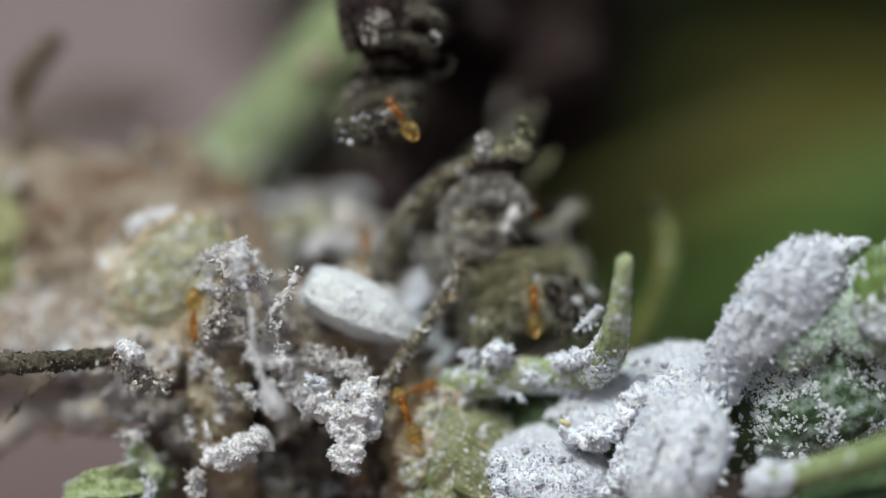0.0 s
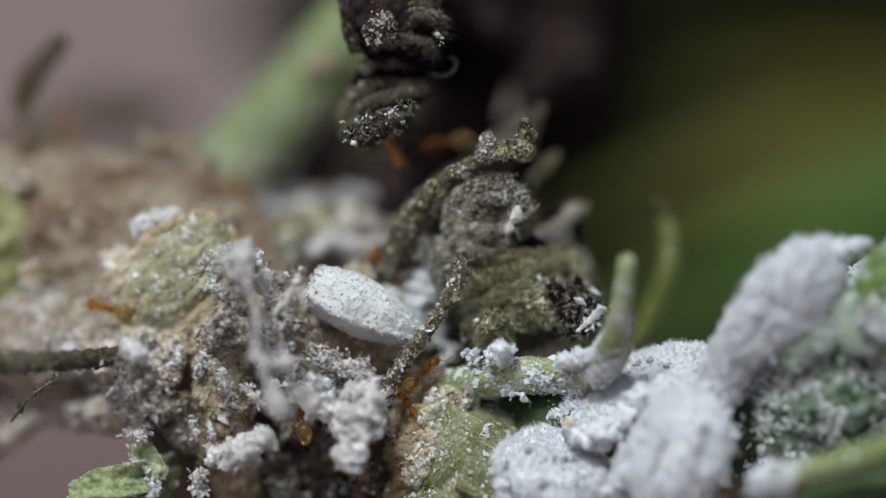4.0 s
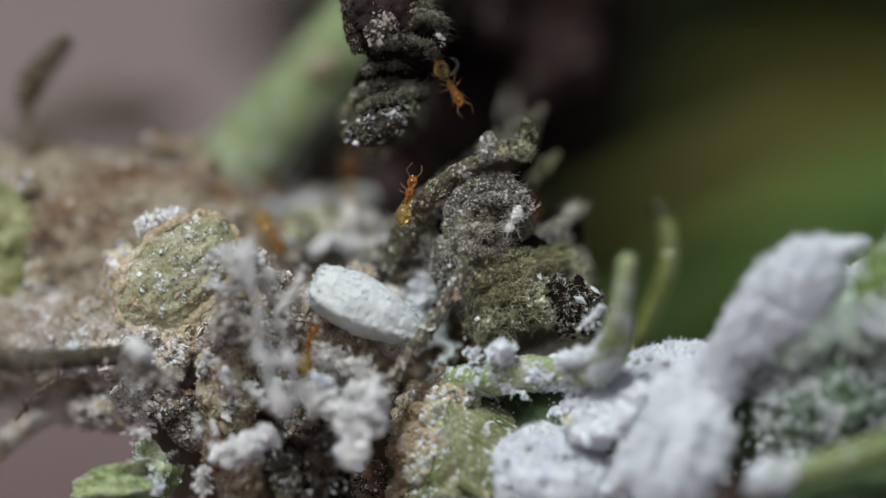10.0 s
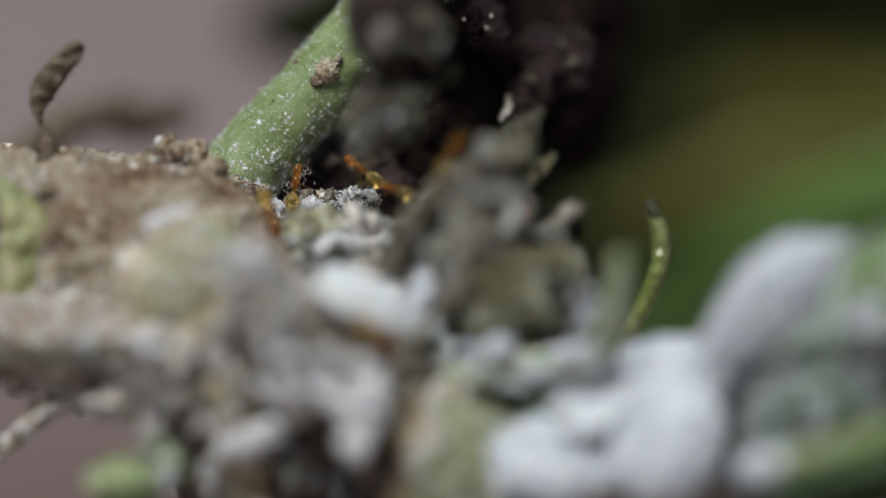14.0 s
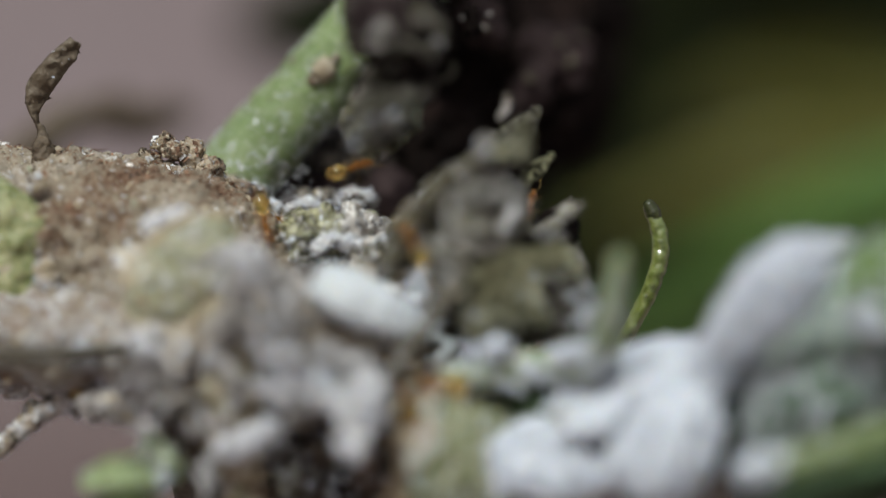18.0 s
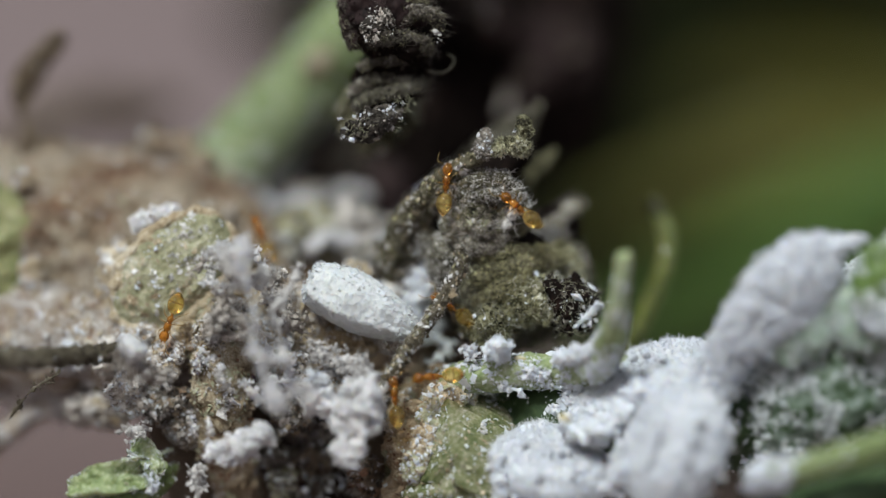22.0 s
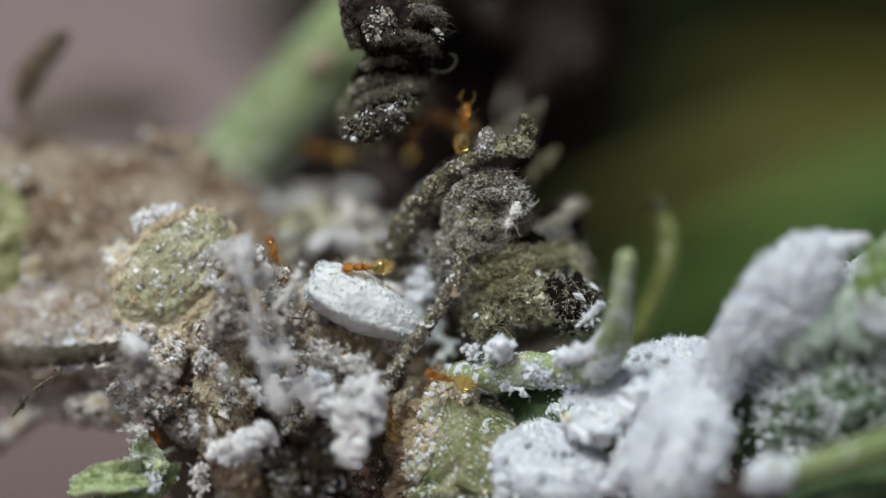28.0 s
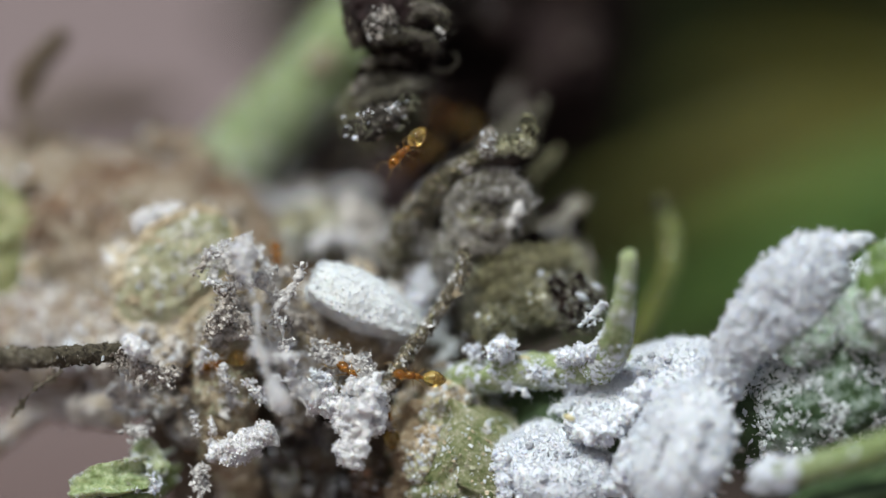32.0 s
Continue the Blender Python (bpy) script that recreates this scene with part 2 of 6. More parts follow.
def smooth_line(pts, n):
    pts = np.array(pts, float)
    ext = np.vstack([2 * pts[0] - pts[1], pts, 2 * pts[-1] - pts[-2]])
    out = []
    for s in np.linspace(0, len(pts) - 1 - 1e-6, n):
        i, f = int(s), s - int(s)
        a, b, c, d = ext[i:i + 4]
        out.append(0.5 * (2 * b + (c - a) * f + (2 * a - 5 * b + 4 * c - d) * f * f + (3 * b - a - 3 * c + d) * f ** 3))
    return np.array(out)


def tube(pts, radii, rings=40, sides=16, amp=0.0, freq=2.0, seed=1.0, flat=1.0, octaves=4):
    """A tapered stem through pts with rounded ends."""
    line = smooth_line(pts, rings)
    r = np.interp(np.linspace(0, 1, rings), np.linspace(0, 1, len(radii)), radii)
    for i, k in enumerate((0.35, 0.7, 0.9)):
        if rings > 8:
            r[i] *= k
            r[-1 - i] *= k
    tan = np.gradient(line, axis=0)
    tan /= np.linalg.norm(tan, axis=1)[:, None] + 1e-12
    up = np.array([0, 1.0, 0]) if abs(tan[0][1]) < 0.8 else np.array([1.0, 0, 0])
    verts, faces = [], []
    for i in range(rings):
        up = up - tan[i] * (up @ tan[i])
        up /= np.linalg.norm(up)
        side = np.cross(tan[i], up)
        for k in range(sides):
            a = 2 * math.pi * k / sides
            verts.append(line[i] + r[i] * (math.cos(a) * side + flat * math.sin(a) * up))
    verts = np.array(verts)
    if amp:
        mid = np.repeat(line, sides, axis=0)
        out = verts - mid
        ln = np.linalg.norm(out, axis=1)[:, None] + 1e-9
        verts = verts + out / ln * (rough(verts, freq, octaves, seed) * amp)[:, None]
    for i in range(rings - 1):
        for k in range(sides):
            a, b = i * sides + k, i * sides + (k + 1) % sides
            faces.append((a + sides, b + sides, b, a))
    faces.append(tuple(range(sides)))
    faces.append(tuple(range(rings * sides - 1, (rings - 1) * sides - 1, -1)))
    return verts, faces


def sheet(mid, width, side, cup=0.3, thick=0.12, nu=26, nv=14, amp=0.2, freq=1.0, seed=1.0, wave=0.0):
    """A leaf blade: along mid, width by rows, spread along side, cupped, wavy, with thickness."""
    line = smooth_line(mid, nu)
    w = np.interp(np.linspace(0, 1, nu), np.linspace(0, 1, len(width)), width)
    side = np.array(side, float) / np.linalg.norm(side)
    tan = np.gradient(line, axis=0)
    top = []
    for i in range(nu):
        nn = np.cross(tan[i], side)
        nn /= np.linalg.norm(nn) + 1e-9
        for k in range(nv):
            s = 2 * k / (nv - 1) - 1
            top.append((line[i] + side * s * w[i] + nn * (cup * s * s * w[i] + wave * math.sin(i * 0.9 + 3 * s) * s * s), nn))
    p, nrm = np.array([a for a, b in top]), np.array([b for a, b in top])
    p = p + nrm * (rough(p, freq, 4, seed) * amp)[:, None]
    m = len(p)
    verts = np.vstack([p + nrm * thick / 2, p - nrm * thick / 2])
    faces = []
    for i in range(nu - 1):
        for k in range(nv - 1):
            a = i * nv + k
            faces.append((a, a + 1, a + nv + 1, a + nv))
            faces.append((m + a, m + a + nv, m + a + nv + 1, m + a + 1))
    rim = [k for k in range(nv)] + [i * nv + nv - 1 for i in range(1, nu)] + [(nu - 1) * nv + k for k in range(nv - 2, -1, -1)] + [i * nv for i in range(nu - 2, 0, -1)]
    for a, b in zip(rim, rim[1:] + rim[:1]):
        faces.append((b, a, m + a, m + b))
    return verts, faces


def join(*geos):
    verts, faces, n = [], [], 0
    for v, f in geos:
        verts.append(v)
        faces += [tuple(i + n for i in q) for q in f]
        n += len(v)
    return np.vstack(verts), faces


def skin(geo, n, seed=1, where=None):
    """n random places on a shape with their outward directions."""
    v, f = geo
    rng = np.random.default_rng(seed)
    tri = np.array([q[:3] for q in f if len(q) <= 4])
    a, b, c = v[tri[:, 0]], v[tri[:, 1]], v[tri[:, 2]]
    nr = np.cross(b - a, c - a)
    area = np.linalg.norm(nr, axis=1) + 1e-12
    nr = nr / area[:, None]
    if where is not None:
        keep = where((a + b + c) / 3, nr)
        area = area * keep
    pick = rng.choice(len(tri), n, p=area / area.sum())
    s, t = rng.random(n), rng.random(n)
    flip = s + t > 1
    s[flip], t[flip] = 1 - s[flip], 1 - t[flip]
    p = a[pick] + (b - a)[pick] * s[:, None] + (c - a)[pick] * t[:, None]
    return p, nr[pick]


def hairs(points, dirs, length, radius, bend=0.6, seed=1, steps=3):
    """Fine curved threads standing on the places given."""
    rng = np.random.default_rng(seed)
    n = len(points)
    L = length * rng.uniform(0.35, 1.3, n)[:, None]
    d = dirs + rng.normal(0, 0.45, (n, 3))
    d /= np.linalg.norm(d, axis=1)[:, None]
    ring = []
    u = np.cross(d, rng.normal(0, 1, (n, 3)))
    u /= np.linalg.norm(u, axis=1)[:, None] + 1e-9
    w = np.cross(d, u)
    c = np.array(points, float)
    for s in range(steps + 1):
        r = radius * (1 - 0.7 * s / steps)
        for k in range(3):
            a = 2 * math.pi * k / 3
            ring.append(c + (u * math.cos(a) + w * math.sin(a)) * r)
        c = c + d * L / steps
        d = d + rng.normal(0, 0.75 * bend, (n, 3))
        d /= np.linalg.norm(d, axis=1)[:, None]
    m = 3 * (steps + 1)
    verts = np.stack(ring, axis=1).reshape(-1, 3)
    one = []
    for s in range(steps):
        for k in range(3):
            a, b2 = 3 * s + k, 3 * s + (k + 1) % 3
            one.append((a, b2, b2 + 3, a + 3))
    one.append((m - 3, m - 2, m - 1))
    faces = [tuple(i + o * m for i in q) for o in range(n) for q in one]
    return verts, faces


OCTA = (np.array([(1, 0.2, 0.1), (0.1, 1, -0.1), (-1, 0.1, 0), (-0.1, -1, 0.1), (0.25, 0.1, 1), (-0.2, 0.1, -1)]),
        [(0, 1, 4), (1, 2, 4), (2, 3, 4), (3, 0, 4), (1, 0, 5), (2, 1, 5), (3, 2, 5), (0, 3, 5)])


def fluffed(geo, amp, freq, seed=1.0):
    """The shape with its skin broken into soft tufts."""
    v, f = geo
    nr = np.zeros_like(v)
    tri = np.array([q[:3] for q in f if len(q) <= 4])
    fn = np.cross(v[tri[:, 1]] - v[tri[:, 0]], v[tri[:, 2]] - v[tri[:, 0]])
    for k in range(3):
        np.add.at(nr, tri[:, k], fn)
    nr /= np.linalg.norm(nr, axis=1)[:, None] + 1e-12
    d = 0.6 - 1.6 * np.abs(rough(v, freq, 3, seed)) + 0.5 * rough(v, freq * 2.6, 2, seed + 3)
    return v + nr * (amp * d)[:, None], f


def crumbs(points, size, seed=1, flat=0.5, lift=None, spread=0.0):
    """Small uneven grains and flakes at the places given."""
    rng = np.random.default_rng(seed)
    n = len(points)
    base, fs = OCTA
    p = np.array(points, float)
    if lift is not None:
        p = p + lift * size * 0.4
    p = p + rng.normal(0, 1, (n, 3)) * spread
    sc = size * np.exp(np.clip(rng.normal(-0.55, 0.7, n), -2.0, 1.0))[:, None] * np.stack([rng.uniform(0.6, 1.2, n), rng.uniform(0.6, 1.2, n), rng.uniform(0.5, 1.2, n) * flat], 1)
    if lift is not None:
        w = np.asarray(lift) + rng.normal(0, 0.28, (n, 3))
        w /= np.linalg.norm(w, axis=1)[:, None] + 1e-9
        u = np.cross(w, rng.normal(0, 1, (n, 3)))
        u /= np.linalg.norm(u, axis=1)[:, None] + 1e-9
        sc = sc * np.array([1.35, 1.05, 0.75])
    q = rng.normal(0, 1, (n, 4))
    q /= np.linalg.norm(q, axis=1)[:, None]
    a, b, c, d = q.T
    R = np.stack([np.stack([1 - 2 * (c * c + d * d), 2 * (b * c - a * d), 2 * (b * d + a * c)], 1),
                  np.stack([2 * (b * c + a * d), 1 - 2 * (b * b + d * d), 2 * (c * d - a * b)], 1),
                  np.stack([2 * (b * d - a * c), 2 * (c * d + a * b), 1 - 2 * (b * b + c * c)], 1)], 1)
    if lift is not None:
        R = np.stack([u, np.cross(w, u), w], axis=2)
    jit = base[None] * rng.uniform(0.7, 1.3, (n, len(base), 1)) * sc[:, None, :]
    verts = np.einsum("nij,nkj->nki", R, jit) + p[:, None, :]
    faces = [tuple(i + o * len(base) for i in f) for o in range(n) for f in fs]
    return verts.reshape(-1, 3), faces


def flocs(points, dirs, size, links=9, seed=1, reach=0.75):
    """Ragged flocs: short wandering chains of grains, thinning outward."""
    rng = np.random.default_rng(seed)
    n = len(points)
    step = rng.normal(0, 0.75, (n, links, 3)) + np.asarray(dirs)[:, None, :] * 0.55
    step /= np.linalg.norm(step, axis=2)[:, :, None]
    p = np.asarray(points)[:, None, :] + np.cumsum(step, axis=1) * size * reach
    k = rng.integers(links // 3, links + 1, n)
    keep = np.arange(links)[None] < k[:, None]
    out = [crumbs(p[:, a:b][keep[:, a:b]], size * f, seed + a, 0.7) for a, b, f in ((0, links // 2, 1.0), (links // 2, links, 0.7))]
    return join(*out)


# ---- objects ----
def mesh_of(name, geo, mat, origin, smooth=True):
    v, f = geo
    me = bpy.data.meshes.new(name)
    me.from_pydata(((v - origin) * MM).tolist(), [], f)
    if smooth:
        me.polygons.foreach_set("use_smooth", [True] * len(me.polygons))
    me.materials.append(mat)
    me.update()
    return me


def thing(name, base, label, category, group="", kind=""):
    """An Empty at its base, to carry parts."""
    ob = tagged(new(name), label, category, group, kind)
    ob.empty_display_size = 0.0005
    ob.location = Vector(base) * MM
    ob["base"] = [float(c) for c in base]
    return ob


def part(name, geo, mat, parent, label="", kind="", smooth=True):
    """One mesh under a thing or under a part, laid out in the place's own millimetres."""
    org = np.array(parent["base"][:])
    ob = tagged(new(name, mesh_of(name, geo, mat, org, smooth and not (kind == "stuff" and mat is not SILK))), label, kind=kind)
    ob.parent = parent
    ob["base"] = [float(c) for c in org]
    return ob


def solo(name, geo, mat, label, category, group="", kind="", base=None, smooth=True):
    org = np.array(base) if base is not None else np.array([geo[0][:, 0].mean(), geo[0][:, 1].mean(), geo[0][:, 2].min()])
    ob = tagged(new(name, mesh_of(name, geo, mat, org, smooth)), label, category, group, kind)
    ob.location = Vector(org) * MM
    ob["base"] = [float(c) for c in org]
    return ob


def facing(c, n):
    return (n[:, 1] < 0.3).astype(float) + 1e-6


def upward(c, n):
    return np.clip(n[:, 2] * 0.7 - n[:, 1] * 0.6 + 0.2, 0, 1) + 1e-6


def dusted(parent, geo, n, seed, tones, grain=0.06, freq=1.0, where=facing, floc=0.16):
    """Patches of dust and flocs of several tones on a surface; tones: rows of material, share, label."""
    p, d = skin(geo, int(n * 0.45), seed, where)
    f = rough(p, freq, 4, seed + 0.5) + 0.25 * rough(p, freq * 5, 2, seed + 2.5)
    order = np.argsort(np.argsort(f)) / len(f)
    low = 0.0
    for i, (mat, share, label) in enumerate(tones):
        k = (order >= low) & (order < low + share)
        low += share
        if mat is None or not k.any():
            continue
        q, e = p[k], d[k]
        m = int(len(q) * floc)
        part("dust", join(crumbs(q, grain * 1.1, seed + i, 0.35, e), flocs(q[:m], e[:m], grain * 0.7, 6, seed + i)), mat, parent, label, "stuff")


# ---- ground: one sheet that rises as a bank behind the plant ----
def ground_height(x, y):
    r = min(max((y - 180) / 420.0, 0), 1)
    return -140 + 900 * r * r * (3 - 2 * r)


def build_ground():
    ticks = [-200000, -40000, -8000, -3000, -1500] + list(range(-900, 901, 60)) + [1500, 3000, 8000, 40000, 200000]
    v = np.array([(x, y, ground_height(x, y) + 6 * noise.noise(Vector((x, y, 0)) * 0.01)) for y in ticks for x in ticks], float)
    n = len(ticks)
    f = [(j * n + i, j * n + i + 1, (j + 1) * n + i + 1, (j + 1) * n + i) for j in range(n - 1) for i in range(n - 1)]
    solo("ground", (v, f), SOIL, "bare mauve-grey soil rising as a bank behind the plant", "ground", kind="structure", base=(0, 0, -140))


build_ground()
# Ridge added so that the ground is darker and redder at lower left.
solo("ground_ridge", blob((-22, 232, -110), (170, 42, 103.5), (0, 0, 0), 5, 1.5, 0.05, seed=4), EARTH, "low added ridge of dark reddish-brown earth behind the plant", "soil", kind="structure", base=(-22, 232, -110))


# ---- leaves far behind, out of focus ----
def build_far_shrub():
    root = spot(2150, 300, 42)
    sh = thing("background_shrub", (root[0], root[1], -140), "green shrub with broad leaves, blurred behind the twig", "shrub")
    part("stem", tube([(root[0] + 2, root[1], -145), (root[0], root[1], -60), tuple(root), (root[0] - 1, root[1] + 2, 30)], [2.2, 1.8, 1.2, 0.6], 24, 10, 0.3, 0.2), GREEN, sh)
    # The darkest sheets are added for the shade behind the twig, painted in.
    plan = [(((2140, 380, 48), (1720, 240, 48), (1430, 165, 48), (1210, 190, 48)), (0.3, 1.5, 2.4, 2.0, 0.3), LEAF_OLIVE),
            (((2150, 300, 42), (1690, 350, 36), (1430, 410, 36), (1150, 500, 38)), (0.4, 2.0, 2.0, 1.4, 0.2), LEAF),
            (((2150, 400, 44), (1500, 320, 43), (1290, 335, 43), (1040, 395, 44)), (0.4, 1.6, 1.9, 1.4, 0.2), LEAF_OLIVE),
            (((2150, 420, 42), (1600, 520, 37), (1300, 550, 38), (1030, 600, 40)), (0.4, 2.0, 1.9, 1.4, 0.2), LEAF),
            (((2150, 520, 42), (1700, 640, 40), (1200, 700, 42), (900, 720, 44)), (0.4, 2.6, 2.6, 2.0, 0.3), LEAF_SHADE),
            (((2150, 100, 46), (1700, 240, 62), (1250, 260, 64), (830, 220, 62)), (2, 15, 17, 14, 4), LEAF_SHADE),
            (((2150, 0, 46), (1300, -20, 46), (760, 10, 40), (410, 40, 37)), (0.4, 2.0, 3.6, 0.6), LEAF_SHADE),
            (((2150, -100, 46), (1600, -180, 44), (1200, -200, 44), (900, -160, 46)), (0.5, 3.5, 3.5, 2.5, 0.4), LEAF_SHADE)]
    for i, (pts, w, m) in enumerate(plan):
        line = spots(*pts)
        leaf = part("leaf", sheet(line, list(w), (0.1, -0.35, 1), 0.12, 0.3, 24, 11, 0.3, 0.15, i), m, sh)
        part("midrib", tube(line + np.array([0, -0.3, 0]), [0.4, 0.25, 0.1], 18, 6), m, leaf)


build_far_shrub()


# ---- the plant: a knotted twig with its shoots ----
def build_plant():
    pl = thing("plant", (1.4, 3.5, -140), "knotted woody plant stem with green shoots, dusted with white wax", "plant")
    stem = tube(np.vstack([[(3, 6, -142), (2.2, 5, -60), (1.6, 4, -20)], spots((850, 900, 2.2), (848, 835, 2.5), (815, 765, 6.4))]),
                [3.2, 3.0, 2.7, 2.6, 2.5, 1.4], 130, 70, 0.34, 1.8, 3, octaves=6)
    st = part("main_stem", stem, PALE_GREEN, pl, "green stem crusted with pale wax")
    dusted(st, stem, 19000, 2, ((None, 0.3, ""), (SHELL, 0.2, "olive scurf"), (TAN, 0.16, ""), (BLOOM, 0.16, "pale waxy dust"), (WAX, 0.08, "white waxy dust")), 0.034, 2.0,
           lambda c, q: facing(c, q) * (c[:, 2] > -8.2) * (c[:, 1] < 2.6))
    dusted(st, stem, 1700, 19, ((None, 0.2, ""), (SHELL, 0.25, ""), (BLOOM, 0.3, ""), (None, 0.1, ""), (TAN, 0.15, "")), 0.05, 4.0,
           lambda c, q: facing(c, q) * (c[:, 2] > -8.2) * (c[:, 1] < 2.6), 0.0)
    sleeve = tube(spots((806, 672, 2.2), (782, 714, 1.6), (758, 770, 1.15), (735, 840, 1.1), (712, 930, 1.4)), [0.5, 0.8, 0.85, 0.75, 0.7], 90, 50, 0.5, 1.5, 5, octaves=6)
    sl = part("bark_sleeve", sleeve, OCHRE, st, "peeling ochre-brown bark")
    dusted(sl, sleeve, 2600, 4, ((RUST, 0.14, "rusty flakes"), (OCHRE, 0.26, ""), (TAN, 0.2, ""), (None, 0.1, ""), (SHELL, 0.15, ""), (BLOOM, 0.2, "")), 0.04, 2.2)

    bark = tube(spots((-420, 430, 9), (-150, 445, 8), (120, 452, 7.2), (330, 475, 6.6), (470, 520, 6.4), (640, 590, 6.4), (790, 660, 5)),
                [3.4, 3.3, 3.25, 2.9, 1.75, 1.3, 1.3], 220, 120, 0.2, 0.8, 8, octaves=7)
    bv, axis = bark[0], np.repeat(smooth_line(spots((-420, 430, 9), (-150, 445, 8), (120, 452, 7.2), (330, 475, 6.6), (470, 520, 6.4), (640, 590, 6.4), (790, 660, 5)), 220), 120, axis=0)
    away = (bv - axis) / (np.linalg.norm(bv - axis, axis=1)[:, None] + 1e-9)
    bark = (bv + away * (0.06 - 0.3 * np.abs(rough(bv * np.array([0.7, 1, 1.2]), 1.1, 4, 31)) + 0.12 * rough(bv, 3.5, 3, 7))[:, None], bark[1])
    bark = fluffed(bark, 0.1, 2.4, 12)
    bk = part("bark", bark, BARK, pl, "brown flaky bark")
    p, n = skin(bark, 4600, 5, facing)
    part("bark_scurf", crumbs(p, 0.06, 6, 0.35, n), BARK, bk, "", "stuff")
    dusted(bk, bark, 16000, 12, ((BARK, 0.3, ""), (RUST, 0.18, "rusty scurf"), (TAN, 0.24, "tan scurf"), (SHELL, 0.06, "greenish scurf"), (PALE_BARK, 0.12, ""), (WAX_GREY, 0.07, "pale waxy dust"), (WAX, 0.03, "white waxy dust")), 0.05, 0.8, facing, 0.12)
    dusted(bk, bark, 9000, 77, ((RUST, 0.32, ""), (None, 0.22, ""), (BARK, 0.2, ""), (TAN, 0.1, ""), (WAX_GREY, 0.16, "")), 0.036, 2.5, facing, 0.3)
    part("rust_fuzz", hairs(p[3000:3700], n[3000:3700] * 0.3 + np.array([0.8, 0, -0.3]), 0.7, 0.022, 0.5, 5), RUST, bk, "rusty fibres", "stuff")
    p, n = skin(bark, 5200, 6, facing)
    keep = rough(p, 1.1, 3, 9) > 0.2
    part("wax_powder", crumbs(p[keep], 0.065, 7, 0.6, n[keep]), WAX_GREY, bk, "pale waxy dust", "stuff")
    p, n = skin(bark, 900, 16, lambda c, q: facing(c, q) * (c[:, 2] < 0.5))
    part("bark_fuzz", hairs(p, n, 0.35, 0.012, 0.8, 9), TAN, bk, "", "stuff")
    # crusted rise on the upper edge of the bark
    for i, (u, v, y, rx, rz) in enumerate([(272, 250, 6.8, 0.34, 0.22), (296, 262, 6.6, 0.4, 0.26), (248, 278, 6.6, 0.34, 0.24), (388, 340, 6.8, 0.5, 0.3), (330, 282, 7.0, 0.7, 0.4), (135, 285, 6.9, 0.3, 0.16), (205, 296, 6.4, 0.3, 0.14), (350, 304, 6.6, 0.55, 0.36)]):
        g = fluffed(blob(spot(u, v, y), (rx, rx * 0.8, rz), (0, 20 * i, 0), 4, 0.2, 2.4, seed=20 + i), 0.08, 4, i)
        q = part("knob", g, BARK, bk, "crusted brown knob")
        dusted(q, g, 700, 20 + i, ((BROWN_TWIG, 0.25, ""), (RUST, 0.25, ""), (TAN, 0.35, ""), (WAX_GREY, 0.1, ""), (WAX, 0.05, "")), 0.045, 2.0)

    ledge = tube(spots((-220, 590, 6.0), (-40, 600, 5.0), (110, 605, 3.9), (230, 610, 3.1), (340, 600, 2.9), (430, 590, 3.2)), [1.5, 1.5, 1.5, 1.35, 1.3, 1.0], 110, 60, 0.3, 1.2, 14, octaves=6)
    le = part("bark_ledge", ledge, PALE_BARK, pl, "pale crusted bark ledge")
    dusted(le, ledge, 11000, 15, ((RUST, 0.12, ""), (TAN, 0.25, ""), (WAX_GREY, 0.38, "pale waxy dust"), (CHALK, 0.2, "white waxy dust")), 0.05, 0.9)
    low = tube(spots((425, 520, 3.6), (402, 610, 1.7), (396, 690, 1.3), (402, 770, 1.7), (420, 860, 2.8), (430, 980, 3.6)), [1.1, 1.0, 0.9, 0.8, 0.7, 0.7], 110, 70, 0.24, 1.3, 11, octaves=7)
    lo = part("lower_branch", low, TAN, pl, "tan crumbling branch stub")
    dusted(lo, low, 6500, 7, ((RUST, 0.06, ""), (None, 0.2, ""), (TAN, 0.34, ""), (SHELL, 0.25, ""), (WAX_GREY, 0.15, "")), 0.055, 1.2)
    # Two dark lumps added as backs of the cavities, coloured for their shade.
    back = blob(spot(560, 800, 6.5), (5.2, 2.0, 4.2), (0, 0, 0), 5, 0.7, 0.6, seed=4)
    part("heartwood", blob(spot(905, 690, 4.4), (2.4, 1.1, 0.9), (0, 0, 0), 4, 0.3, 1, seed=4), GLOOM, pl, "black lump painted as the shade under the stalk")
    part("heartwood", back, BROWN_TWIG, pl, "dark brown lump painted for the shade between the branches")

    # green side shoot with a scar
    shoot = tube(spots((385, 338, 9.9), (436, 270, 10.0), (526, 172, 10.2), (632, 52, 10.5), (760, -90, 11), (900, -300, 12)), [1.28, 1.27, 1.22, 1.2, 1.2, 1.1], 80, 40, 0.08, 1.5, 5)
    sh = part("side_shoot", shoot, GREEN, pl, "plump green shoot with fine pale hairs")
    p, n = skin(shoot, 12000, 9, facing)
    w = rough(p, 2.4, 3, 2) + np.clip((2.5 - p[:, 2]) * 0.12, -0.3, 0.6)
    part("wax_powder", join(crumbs(p[w > -0.25], 0.021, 9, 0.6, n[w > -0.25]), crumbs(p[w > 0.25][:700], 0.036, 19, 0.6, n[w > 0.25][:700]), flocs(p[w > 0.35][:320], n[w > 0.35][:320], 0.024, 7, 3)), CHALK, sh, "white waxy dust", "stuff")
    part("down", hairs(p[:1500], n[:1500], 0.17, 0.008, 0.7, 3), CHALK, sh, "", "stuff")
